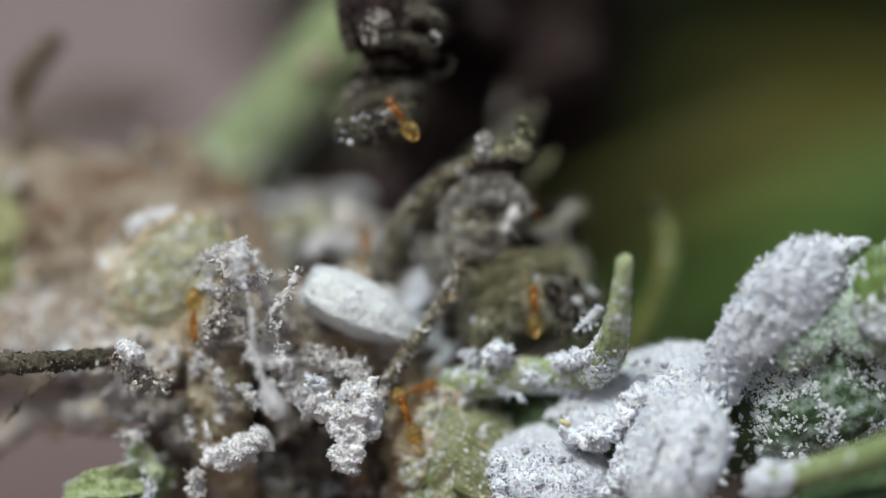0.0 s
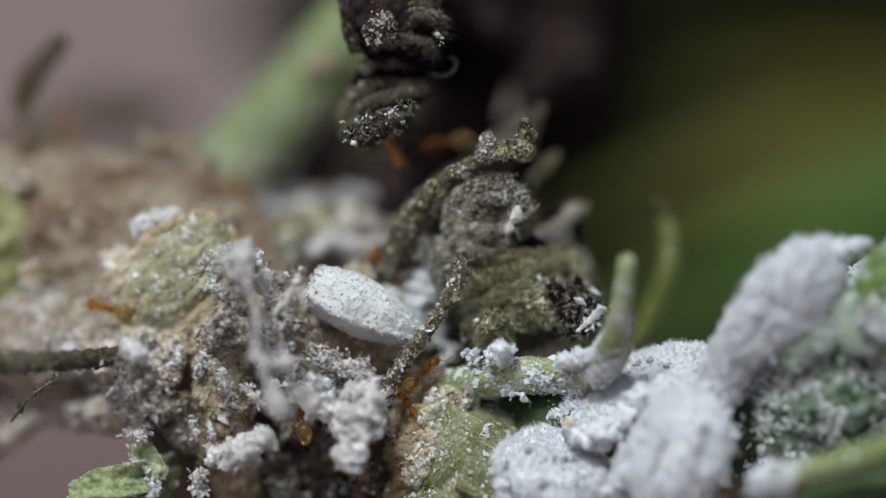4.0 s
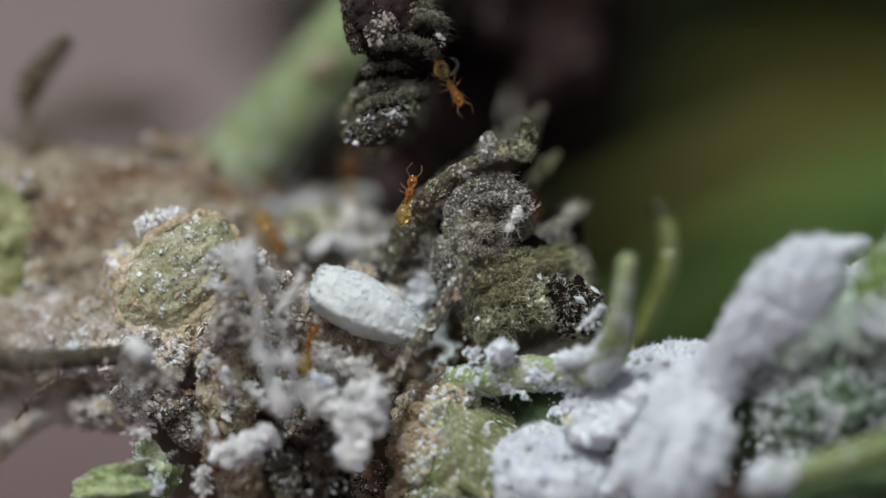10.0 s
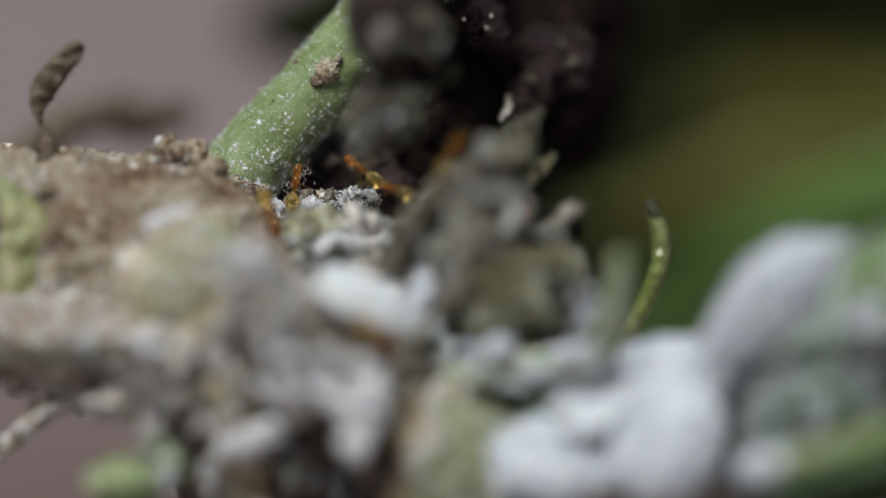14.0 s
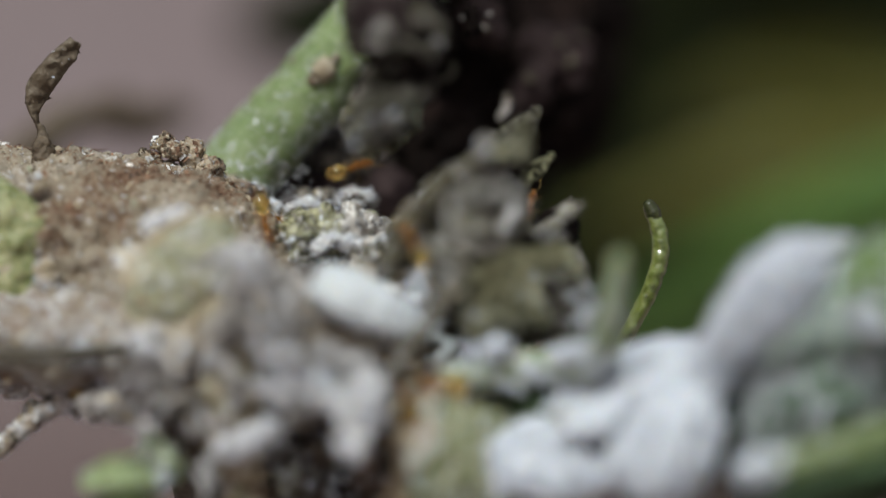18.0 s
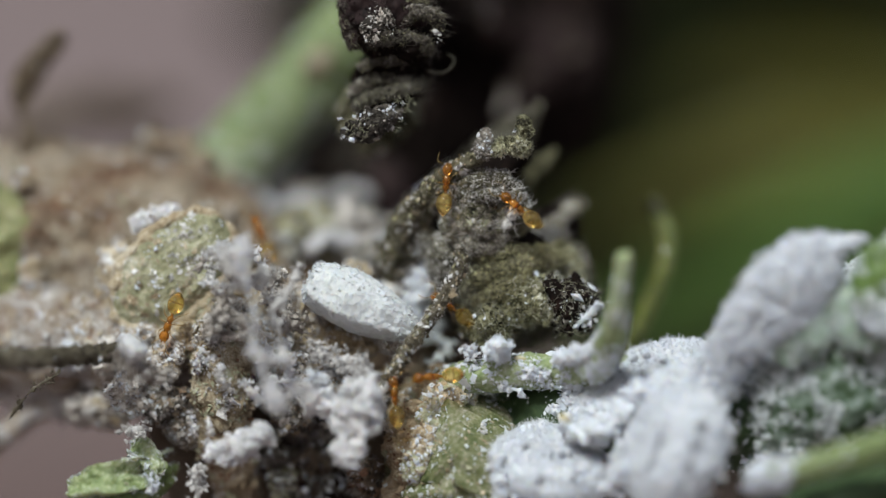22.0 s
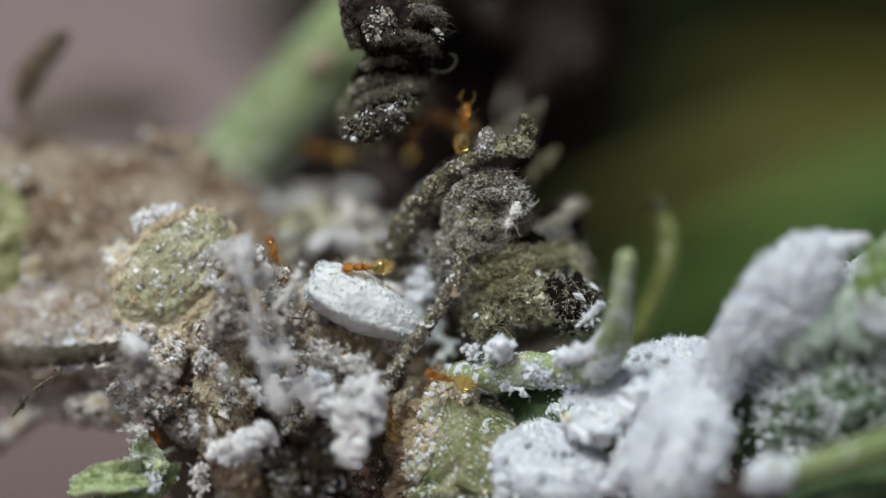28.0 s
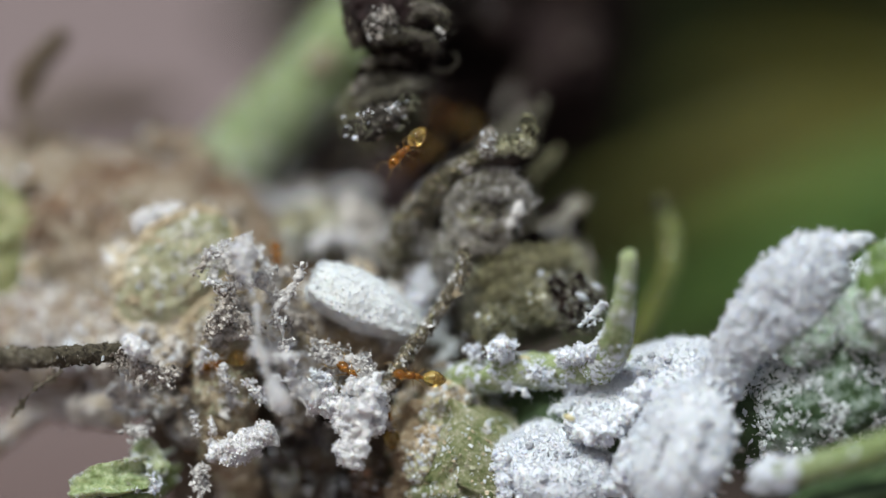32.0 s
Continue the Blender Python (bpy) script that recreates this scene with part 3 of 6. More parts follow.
    cork = fluffed(blob(spot(569, 112, 8.95), (0.36, 0.18, 0.34), (0, 20, 0), 5, 0.05, 3), 0.05, 6)
    sc = part("scar", cork, TAN, sh, "round corky scar")
    p, n = skin(cork, 260, 3, facing)
    part("grit", crumbs(p, 0.035, 4, 0.5, n), OCHRE, sc, "", "stuff")
    part("scar", fluffed(join(blob(spot(550, 132, 9.0), (0.22, 0.12, 0.16), (0, 30, 0), 4, 0.06, 3), blob(spot(590, 92, 9.05), (0.14, 0.1, 0.12), (0, 0, 0), 4, 0.05, 3)), 0.04, 6), BROWN_TWIG, sh, "purple-brown scab beside the scar")
    for u, v, y, r in ((512, 96, 9.6, 0.09), (440, 198, 9.3, 0.08), (470, 168, 9.2, 0.06), (398, 214, 9.6, 0.05)):
        part("speck", blob(spot(u, v, y), (r, r * 0.6, r), (0, 0, 0), 3, 0.03, 6), BROWN_TWIG, sh, "small brown speck")
    part("collar", fluffed(blob(spot(400, 352, 9.0), (1.2, 0.9, 0.5), (0, 30, 0), 5, 0.25, 1.6, seed=3), 0.1, 3), BARK, sh, "brown crusted collar")
    p = np.array([spot(u, v, 8.4) for u, v in ((492, 330), (500, 348), (506, 362), (486, 318), (515, 352), (522, 322), (530, 300))] * 9) + np.random.default_rng(8).normal(0, 0.16, (63, 3))
    part("hair_tuft", hairs(p, np.tile([0.1, -0.6, 0.5], (63, 1)), 0.3, 0.009, 0.9, 6, 6), CHALK, sh, "tuft of curled white hairs at the foot", "stuff")

    # dry curled tendril on the far edge
    tw = sheet(spots((47, 222, 6.5), (36, 186, 6.4), (46, 152, 6.3), (74, 112, 6.1), (98, 84, 6.0), (114, 62, 5.9)), [0.08, 0.24, 0.42, 0.4, 0.34, 0.2], (0.85, 0.25, -0.5), 0.45, 0.12, 50, 14, 0.14, 2.4, 3)
    t = part("dry_tendril", tw, BROWN_TWIG, pl, "brown folded dry leaflet")
    p, n = skin(tw, 700, 4)
    part("fleck_dust", crumbs(p[:620], 0.035, 5, 0.4, n[:620]), BROWN_TWIG, t, "", "stuff")
    part("wax_powder", crumbs(p[620:], 0.04, 5, 0.5, n[620:]), WAX, t, "", "stuff")
    part("leaf_stalk", tube(spots((50, 300, 6.4), (54, 262, 6.4), (52, 235, 6.5), (46, 212, 6.5)), [0.3, 0.36, 0.16, 0.1], 40, 16, 0.1, 3, 3), BROWN_TWIG, t, "thin dark stalk")
    part("foot", fluffed(blob(spot(50, 275, 6.3), (0.36, 0.36, 0.62), (0, 0, 0), 4, 0.16, 2.5), 0.05, 5), BROWN_TWIG, t)
    # green blade at the edge of the bark
    lf = sheet(spots((-40, 312, 4.6), (12, 372, 4.1), (4, 450, 4.0), (-4, 530, 4.1), (-50, 640, 4.7)), [0.3, 0.75, 0.66, 0.62, 0.4], (1, 0.2, 0), -0.2, 0.3, 60, 34, 0.16, 1.7, 3)
    b = part("leaf", lf, LIME, pl, "fresh lime-green leaf edge")
    dusted(b, lf, 6000, 4, ((None, 0.45, ""), (LIME, 0.15, ""), (TAN, 0.2, ""), (CHALK, 0.2, "")), 0.045, 2.2)
    for u, v, y, r in ((58, 486, 3.6, 0.36), (62, 526, 3.7, 0.28), (44, 330, 4.2, 0.3)):
        g = blob(spot(u, v, y), (r, r * 0.6, r * 1.2), (0, 25, 0), 4, 0.22, 2.4, seed=u)
        q = part("bark_scab", g, TAN, b, "tan crusted scab on the leaf edge")
        dusted(q, g, 500, u, ((TAN, 0.4, ""), (PALE_BARK, 0.35, ""), (WAX_GREY, 0.15, ""), (WAX, 0.1, "")), 0.05, 2.0)

    # rough dark twig pointing to the lens, and the thin grey one below
    for pts, rad, s in (([(-160, 640, -3.5), (20, 640, -1.8), (110, 636, -1.0), (190, 630, -0.2), (250, 620, 1.5)], [0.36, 0.3, 0.28, 0.26, 0.22], 3),
                        ([(-70, 850, 5.0), (0, 785, 4.8), (55, 742, 4.6), (120, 716, 4.6), (190, 708, 4.6), (270, 690, 5.0)], [0.26, 0.26, 0.3, 0.36, 0.4, 0.4], 5)):
        g = tube(spots(*pts), rad, 60, 16, 0.08, 4, s)
        q = part("twig", g, TWIG if s == 3 else PALE_BARK, pl, "rough dark twig" if s == 3 else "pale crusted twig")
        if s == 5:
            dusted(q, g, 2200, 45, ((TWIG, 0.25, ""), (TAN, 0.2, ""), (WAX_GREY, 0.35, ""), (CHALK, 0.2, "")), 0.06, 2.0)
        p, n = skin(g, 900, s)
        part("fleck_dust", crumbs(p[:900 if s == 3 else 300], 0.055, s, 0.6, n[:900 if s == 3 else 300]), TWIG, q, "", "stuff")
        part("fuzz", hairs(p[:260], n[:260], 0.16, 0.01, 0.6, s), LINT, q, "", "stuff")
        part("wax_powder", crumbs(p[260:340], 0.05, s, 0.6, n[260:340]), WAX, q, "", "stuff")
    g = tube(spots((815, 447, 0.35), (822, 470, 0.35), (795, 525, 0.3), (755, 585, 0.2), (720, 630, 0.0), (680, 700, 0.1), (650, 760, 1.5)), [0.17, 0.2, 0.18, 0.19, 0.2, 0.2, 0.25], 80, 16, 0.07, 4.5, 7)
    q = part("twig", g, TWIG, pl, "thin hairy grey-brown twig")
    p, n = skin(g, 1300, 9)
    part("fleck_dust", crumbs(p[:700], 0.05, 3, 0.6, n[:700]), TWIG, q, "", "stuff")
    dusted(q, g, 2200, 5, ((TWIG, 0.35, ""), (TAN, 0.15, ""), (DRY, 0.3, ""), (WAX_GREY, 0.2, "")), 0.04, 4.0)
    part("down", hairs(p[:800], n[:800], 0.15, 0.009, 0.7, 4), WAX_GREY, q, "", "stuff")
    sel = (p[:, 2] < -2.0)
    part("wax_powder", crumbs(p[sel][:160], 0.05, 6, 0.6, n[sel][:160]), WAX, q, "", "stuff")

    # flat green stalk with an upright sprout
    g = tube(spots((735, 712, 3.6), (812, 682, 1.3), (900, 664, 0.7), (980, 662, 0.5), (1045, 662, 0.3), (1110, 668, 0.8), (1180, 700, 1.5)), [0.5, 0.5, 0.52, 0.5, 0.52, 0.55, 0.5], 70, 26, 0.1, 2, 4, 1.3)
    q = part("stalk", g, FRESH, pl, "green stalk spotted with white wax")
    dusted(q, g, 9000, 5, ((None, 0.5, ""), (BLOOM, 0.15, ""), (WAX, 0.35, "white waxy grains")), 0.04, 1.5)
    dusted(q, g, 900, 15, ((None, 0.55, ""), (WAX, 0.45, "white waxy flakes")), 0.075, 1.2)
    g = tube(spots((1045, 665, -0.3), (1080, 628, -1.1), (1097, 570, -2.2), (1106, 510, -2.9), (1113, 448, -3.4)), [0.56, 0.5, 0.38, 0.29, 0.25], 60, 20, 0.03, 3, 4)
    q = part("sprout", g, FRESH, pl, "upright pale green sprout")
    dusted(q, g, 5200, 6, ((None, 0.25, ""), (SHELL, 0.1, ""), (BLOOM, 0.25, ""), (WAX, 0.4, "")), 0.035, 1.4, lambda c, k: facing(c, k) * np.clip(-c[:, 2] - 0.8, 0.06, 2))
    g = tube(spots((1100, 640, 6.2), (1138, 575, 6.1), (1168, 515, 6.0), (1186, 455, 5.9), (1182, 405, 5.9), (1160, 356, 5.9)), [0.24, 0.24, 0.25, 0.26, 0.26, 0.17], 150, 28, 0.035, 4.5, 4)
    q = part("tendril", g, SLEEK, pl, "glossy green tendril with a dark tip")
    part("tip", tube(spots((1180, 396, 5.9), (1172, 376, 5.9), (1160, 352, 5.9)), [0.17, 0.268, 0.18], 24, 24, 0.015, 4), SLEEK_TIP, q, "dark withered tip")

    # branch below the mealybugs
    g = tube(spots((860, 800, 3.5), (1000, 770, 2.0), (1150, 740, 0.9), (1300, 740, 0.6), (1450, 760, 0.8), (1760, 780, 1)), [1.6, 1.7, 1.7, 1.6, 1.6, 1.6], 70, 36, 0.18, 1.2, 6)
    # The branch wears the green that has shadow painted in.
    q = part("side_branch", g, DEEP, pl, "dusty green branch under the mealybugs")
    dusted(q, g, 5000, 5, ((None, 0.65, ""), (WAX_GREY, 0.15, ""), (WAX, 0.2, "")), 0.045, 0.9)
    # fat curled leaf bud with wax
    bud = blob(spot(1530, 635, 0.0), (4.3, 2.2, 2.4), (0, -38, 0), 6, 0.22, 0.7, seed=6)
    q = part("leaf_bud", bud, FROSTED, pl, "swollen green leaf bud half covered with wax")
    p, n = skin(bud, 26000, 8, facing)
    edge = spots((1245, 745, -1.5), (1310, 665, -1.5), (1395, 600, -1.5), (1475, 545, -1.5))
    far = np.abs(p[:, None, :] - smooth_line(edge, 40)[None])[:, :, [0, 2]].sum(2).min(1)
    w = rough(p, 1.3, 3, 8) + 0.6 * rough(p, 4.0, 3, 3) > -0.15 + 0.2 * np.clip(far - 1.8, -2.5, 2)
    part("wax_powder", join(crumbs(p[w], 0.042, 5, 0.6, n[w]), flocs(p[w][:1300], n[w][:1300], 0.04, 8, 5)), BLOOM, q, "white wax flocs", "stuff")
    lump_g = tube(spots((1236, 748, -1.0), (1262, 698, -1.5), (1292, 646, -1.9), (1342, 574, -2.3), (1394, 522, -2.5), (1434, 478, -2.5), (1466, 444, -2.5), (1478, 430, -2.5)), [0.35, 0.62, 0.7, 0.82, 1.1, 1.04, 0.6, 0.2], 200, 110, 0.2, 0.9, 3, 0.6, octaves=4)
    lump_g = fluffed(fluffed(lump_g, 0.09, 1.4, 4), 0.018, 8.0, 6)
    lw = part("wax_mass", lump_g, WAX, q, "thick soft mass of white wax")
    p, n = skin(lump_g, 9000, 5, facing)
    part("wax_grit", join(crumbs(p[4000:], 0.02, 5, 0.7, n[4000:]), flocs(p[:3200], n[:3200], 0.019, 10, 4, 1.0), flocs(p[3200:4000], n[3200:4000], 0.045, 9, 5, 1.1)), WAX, lw, "", "stuff")
    part("wax_down", hairs(p[:1500], n[:1500], 0.2, 0.01, 0.8, 7), WAX, lw, "", "stuff")
    film = fluffed(join(blob(spot(1446, 580, -2.0), (1.5, 0.6, 0.85), (0, -42, 0), 5, 0.12, 1.6, seed=12), blob(spot(1500, 552, -2.2), (0.9, 0.5, 0.8), (0, -20, 0), 5, 0.12, 1.6, seed=14), blob(spot(1540, 575, -2.3), (1.0, 0.5, 0.9), (0, -20, 0), 5, 0.12, 1.6, seed=15)), 0.04, 5.0, 7)
    fm = part("wax_film", film, HOAR, q, "thin greenish film of wax")
    p, n = skin(film, 2600, 15, facing)
    part("wax_grit", join(crumbs(p, 0.03, 5, 0.7, n), flocs(p[:700], n[:700], 0.028, 8, 4, 0.9)), BLOOM, fm, "", "stuff")
    p, n = skin(bud, 3200, 28, facing)
    far = np.abs(p[:, None, :] - smooth_line(edge, 40)[None])[:, :, [0, 2]].sum(2).min(1)
    p, n = p[far < 0.75], n[far < 0.75]
    part("wax_fringe", join(flocs(p, n + np.array([0, -0.8, 0]), 0.06, 10, 14, 0.9), crumbs(p, 0.07, 9, 0.7, n)), BLOOM, q, "loose wax fringe", "stuff")
    tip = tube(spots((1440, 470, -2.3), (1490, 440, -2.5), (1544, 424, -2.6)), [0.62, 0.36, 0.06], 50, 20, 0.1, 3)
    p, n = skin(tip, 900, 5)
    part("leaf_tip", join(fluffed(tip, 0.07, 5), crumbs(p, 0.04, 5, 0.7, n), flocs(p[:240], n[:240], 0.035, 7, 3)), WAX, q, "wax-crusted pointed tip")
    flank = blob(spot(1606, 505, -3.0), (1.45, 0.55, 1.7), (0, 30, 0), 5, 0.14, 1.2, seed=4)
    fk = part("green_flank", flank, VERDANT, q, "fresh green side of the bud")
    dusted(fk, flank, 2600, 6, ((None, 0.4, ""), (BLOOM, 0.35, ""), (WAX, 0.25, "")), 0.06, 0.9, lambda c, k: facing(c, k) * (0.15 + (c[:, 2] < -1.6)))
    g = tube(spots((1330, 850, -3.6), (1400, 842, -4.2), (1500, 815, -5.0), (1640, 770, -5.8)), [0.4, 0.42, 0.45, 0.5], 40, 20, 0.05, 2, 6)
    q = part("leaf_stalk", g, GREEN, pl, "green leaf stalk with a pale waxed end")
    p, n = skin(g, 500, 7, lambda c, k: (c[:, 0] < 10.2) + 0.02)
    part("wax_powder", crumbs(p, 0.1, 4, 0.6, n), WAX, q, "", "stuff")
    g = sheet(spots((1330, 1000, -3), (1450, 900, -3.4), (1620, 850, -3.8)), [1.2, 1.3, 1.0], (0.2, 1, 0.5), 0.2, 0.3, 20, 12, 0.15, 1, 2)
    part("leaf", g, DEEP, pl, "green leaf below the bud")

    # folded young leaf under the bark
    for k, (pts, wd, cup, s) in enumerate((([(130, 878, 0.2), (175, 866, -0.2), (228, 852, 0.2), (284, 822, 1.6)], [0.2, 0.5, 0.62, 0.4], 0.6, 6),
                                           ([(150, 925, 0.6), (190, 895, 0.0), (260, 872, 0.4), (310, 850, 1.6)], [0.4, 0.8, 0.85, 0.5], -0.3, 9),
                                           ([(235, 800, 1.0), (262, 815, 0.6), (285, 850, 0.6)], [0.2, 0.42, 0.3], 0.5, 12))):
        g = sheet(spots(*pts), wd, (0.25, 0.55, 0.85), cup, 0.32, 60, 30, 0.2, 1.6, s)
        q = part("young_leaf", g, GREEN if k == 1 else FRESH, pl, "small crumpled pale green frosted leaf")
        p, n = skin(g, 900, 17 + k, facing)
        part("down", hairs(p, n, 0.17, 0.01, 0.9, 4), WAX, q, "", "stuff")
        dusted(q, g, 2200, 7 + k, ((None, 0.2, ""), (FRESH, 0.15, ""), (SHELL, 0.15, ""), (BLOOM, 0.3, ""), (WAX, 0.2, "")), 0.05, 1.6, facing)
    return pl


build_plant()


# ---- withered leaves ----
def fuzzy(parent, geo, n_hair, n_crumb, hair, grain, mat_hair, mat_crumb, seed, where=facing):
    p, n = skin(geo, max(n_hair, n_crumb), seed, where)
    n_hair = int(n_hair * 0.65)
    if n_hair:
        part("fuzz", hairs(p[:n_hair], n[:n_hair], hair * 0.8, 0.01, 1.4, seed), mat_hair, parent, "", "stuff")
    if n_crumb:
        part("grit", crumbs(p[:n_crumb], grain, seed, 0.6, n[:n_crumb]), mat_crumb, parent, "", "stuff")


def fold(th, pts, radii, mat, seed, label="", fibres=SHELL, n=420, amp=0.09):
    """A rolled fold of a withered leaf, with fibres lying along it."""
    g = fluffed(tube(spots(*pts), radii, 90, 30, amp, 1.8, seed, 0.8), 0.05, 4.0, seed)
    c = part("fold", g, mat, th, label)
    p, d = skin(g, n, seed, facing)
    along = spot(*pts[-1]) - spot(*pts[0])
    along /= np.linalg.norm(along)
    m = n // 5
    part("fibre_mat", hairs(p[:m], d[:m] * 0.2 + along * 1.5, 0.34, 0.01, 0.4, seed), fibres, c, "", "stuff")
    m = n // 2
    part("grit", crumbs(p[m:], 0.035, seed, 0.4, d[m:]), mat, c, "", "stuff")
    p, d = skin(g, int(n * 1.2), seed + 1, facing)
    part("scurf", crumbs(p, 0.028, seed + 2, 0.5, d), fibres, c, "", "stuff")
    p, d = skin(g, int(n * 2.2), seed + 3, facing)
    m = int(n * 1.3)
    part("felt", hairs(p[:m], d[:m] * 0.35, 0.17, 0.0075, 1.3, seed, 4), fibres, c, "matted fine hairs", "stuff")
    part("felt", hairs(p[m:], d[m:] * 0.35, 0.17, 0.0075, 1.3, seed + 1, 4), DRY, c, "", "stuff")
    return c


def build_withered_mound():
    th = thing("withered_leaf", spot(880, 620, 3.5), "crumpled grey-olive withered leaf clump beside the cocoon", "dead leaf", "withered leaf clumps")
    # The core takes a dark colour so the crevices over it look shaded.
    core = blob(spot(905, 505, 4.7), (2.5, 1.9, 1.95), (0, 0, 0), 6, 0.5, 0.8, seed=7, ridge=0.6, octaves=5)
    c = part("crumpled_blade", core, DRY_DARK, th, "crumpled inside, coloured dark for crevice shade")
    fuzzy(c, core, 700, 0, 0.22, 0.05, DRY, DRY, 3)
    dusted(c, core, 3600, 33, ((DRY_DARK, 0.5, ""), (DRY, 0.3, ""), (SHELL, 0.12, "olive scurf"), (WAX_GREY, 0.08, "")), 0.05, 1.1)
    # Black lumps set into the crevices as their shade.
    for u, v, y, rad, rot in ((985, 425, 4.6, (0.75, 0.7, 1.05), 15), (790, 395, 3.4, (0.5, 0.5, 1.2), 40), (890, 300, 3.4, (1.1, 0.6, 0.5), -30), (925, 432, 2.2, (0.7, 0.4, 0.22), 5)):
        part("shaded_hollow", blob(spot(u, v, y), rad, (0, rot, 0), 4, 0.25, 1.4, seed=u), GLOOM, th, "black lump standing in for the shade of a hollow")
    # broad blade standing behind, with a torn hairy edge and a pointed tip
    g = sheet(spots((664, 508, 5.6), (742, 426, 5.1), (818, 350, 4.7), (884, 281, 4.5), (930, 230, 4.5), (966, 182, 4.5)), [0.55, 0.75, 0.85, 0.8, 0.5, 0.05], (0.73, 0.1, -0.68), 0.3, 0.12, 90, 30, 0.24, 1.1, 9, 0.12)
    g = fluffed(g, 0.06, 2.6, 5)
    c = part("back_blade", g, ASHEN, th, "ash-grey blade with a torn pointed tip")
    p, d = skin(g, 1500, 12)
    part("fuzz", hairs(p[:700], d[:700] * 0.5 + np.array([-0.5, 0, 0.5]), 0.16, 0.01, 0.7, 4), LINT, c, "", "stuff")
    part("grit", crumbs(p[700:], 0.045, 4, 0.4, d[700:]), ASHEN, c, "", "stuff")
    dusted(c, g, 3200, 37, ((DRY_DARK, 0.3, ""), (DRY, 0.4, ""), (None, 0.25, ""), (WAX_GREY, 0.05, "")), 0.045, 1.6)
    g = fluffed(tube(spots((628, 486, 4.9), (665, 452, 4.6), (712, 402, 4.3), (768, 340, 4.1), (822, 292, 4.1)), [0.26, 0.3, 0.3, 0.28, 0.2], 80, 20, 0.12, 2.0, 18), 0.05, 4.0, 3)
    c = part("rolled_rim", g, ASHEN, th, "pale ridge of the leaf")
    fuzzy(c, g, 500, 0, 0.18, 0.05, WAX_GREY, WAX_GREY, 7)
    dusted(c, g, 1300, 36, ((None, 0.3, ""), (TAN, 0.2, ""), (WAX_GREY, 0.3, ""), (WAX, 0.2, "")), 0.05, 2.0)
    # rolled rim running from the knob down to the base
    for pts, rad, sd in (([(905, 266, 0.6), (862, 276, 0.7), (826, 292, 0.8), (786, 322, 1.1), (748, 360, 1.6), (716, 402, 2.2), (696, 450, 2.7), (690, 500, 3.0)], [0.16, 0.2, 0.22, 0.28, 0.32, 0.36, 0.36, 0.3], 5),
                         ([(774, 344, 2.2), (748, 385, 2.4), (728, 425, 2.6), (722, 470, 3.0), (716, 505, 3.2)], [0.2, 0.3, 0.34, 0.32, 0.25], 8)):
        g = fluffed(tube(spots(*pts), rad, 110, 24, 0.12, 2.2, sd, 0.7), 0.05, 5.0, sd)
        c = part("rolled_rim", g, WITHER, th, "rolled leaf rim")
        fuzzy(c, g, 500, 0, 0.15, 0.05, LINT, DRY, sd)
        dusted(c, g, 1500, 35, ((DRY, 0.25, ""), (None, 0.2, ""), (TAN, 0.13, ""), (MOSS, 0.12, ""), (WAX_GREY, 0.3, "")), 0.04, 2.0)
    # cup with an olive brow, a hairy bottom and a pale lump
    g = fluffed(blob(spot(862, 396, 2.2), (1.35, 0.75, 1.15), (0, 10, 0), 5, 0.16, 1.4, seed=12), 0.05, 3.5)
    c = part("cup", g, WITHER, th, "olive curled cup")
    fuzzy(c, g, 260, 200, 0.14, 0.045, SHELL, WITHER, 31)
    fold(th, [(792, 412, 1.6), (802, 362, 1.25), (838, 328, 1.05), (884, 322, 1.0), (922, 345, 1.0), (938, 378, 1.2)], [0.16, 0.24, 0.3, 0.28, 0.22, 0.12], WITHER, 41, "olive rim of the curled cup", WAX_GREY, 600)
    fold(th, [(812, 404, 1.35), (822, 368, 1.1), (852, 348, 0.95), (892, 350, 0.9), (916, 368, 0.9)], [0.09, 0.14, 0.15, 0.14, 0.1], WITHER, 43, "", WAX_GREY, 320)
    fold(th, [(798, 412, 1.5), (828, 436, 1.35), (868, 438, 1.3), (902, 418, 1.3)], [0.18, 0.24, 0.24, 0.16], ASHEN, 45, "", LINT, 500)
    g = blob(spot(852, 388, 1.3), (0.82, 0.4, 0.6), (0, 15, 0), 5, 0.16, 2.4, seed=12)
    c = part("cup_bottom", g, DRY, th, "sooty cup bottom under a mesh of pale hairs")
    p, n = skin(g, 1300, 9, facing)
    part("hair_mesh", hairs(p, n * 0.25, 0.26, 0.0085, 1.3, 9, 5), LINT, c, "mesh of pale grey hairs", "stuff")
    dusted(c, g, 900, 39, ((None, 0.5, ""), (DRY, 0.25, ""), (SHELL, 0.15, ""), (WAX_GREY, 0.1, "")), 0.04, 1.8)
    g = fluffed(join(blob(spot(914, 378, 0.8), (0.15, 0.13, 0.26), (0, 25, 0), 4, 0.05, 4), blob(spot(902, 400, 0.95), (0.14, 0.12, 0.14), (0, -30, 0), 4, 0.05, 4)), 0.04, 7)
    c = part("wax_lump", g, WAX_GREY, th, "pale wax lump with fine hairs")
    p, n = skin(g, 90, 3)
    part("fuzz", hairs(p, n, 0.42, 0.009, 0.5, 3), WAX_GREY, c, "", "stuff")
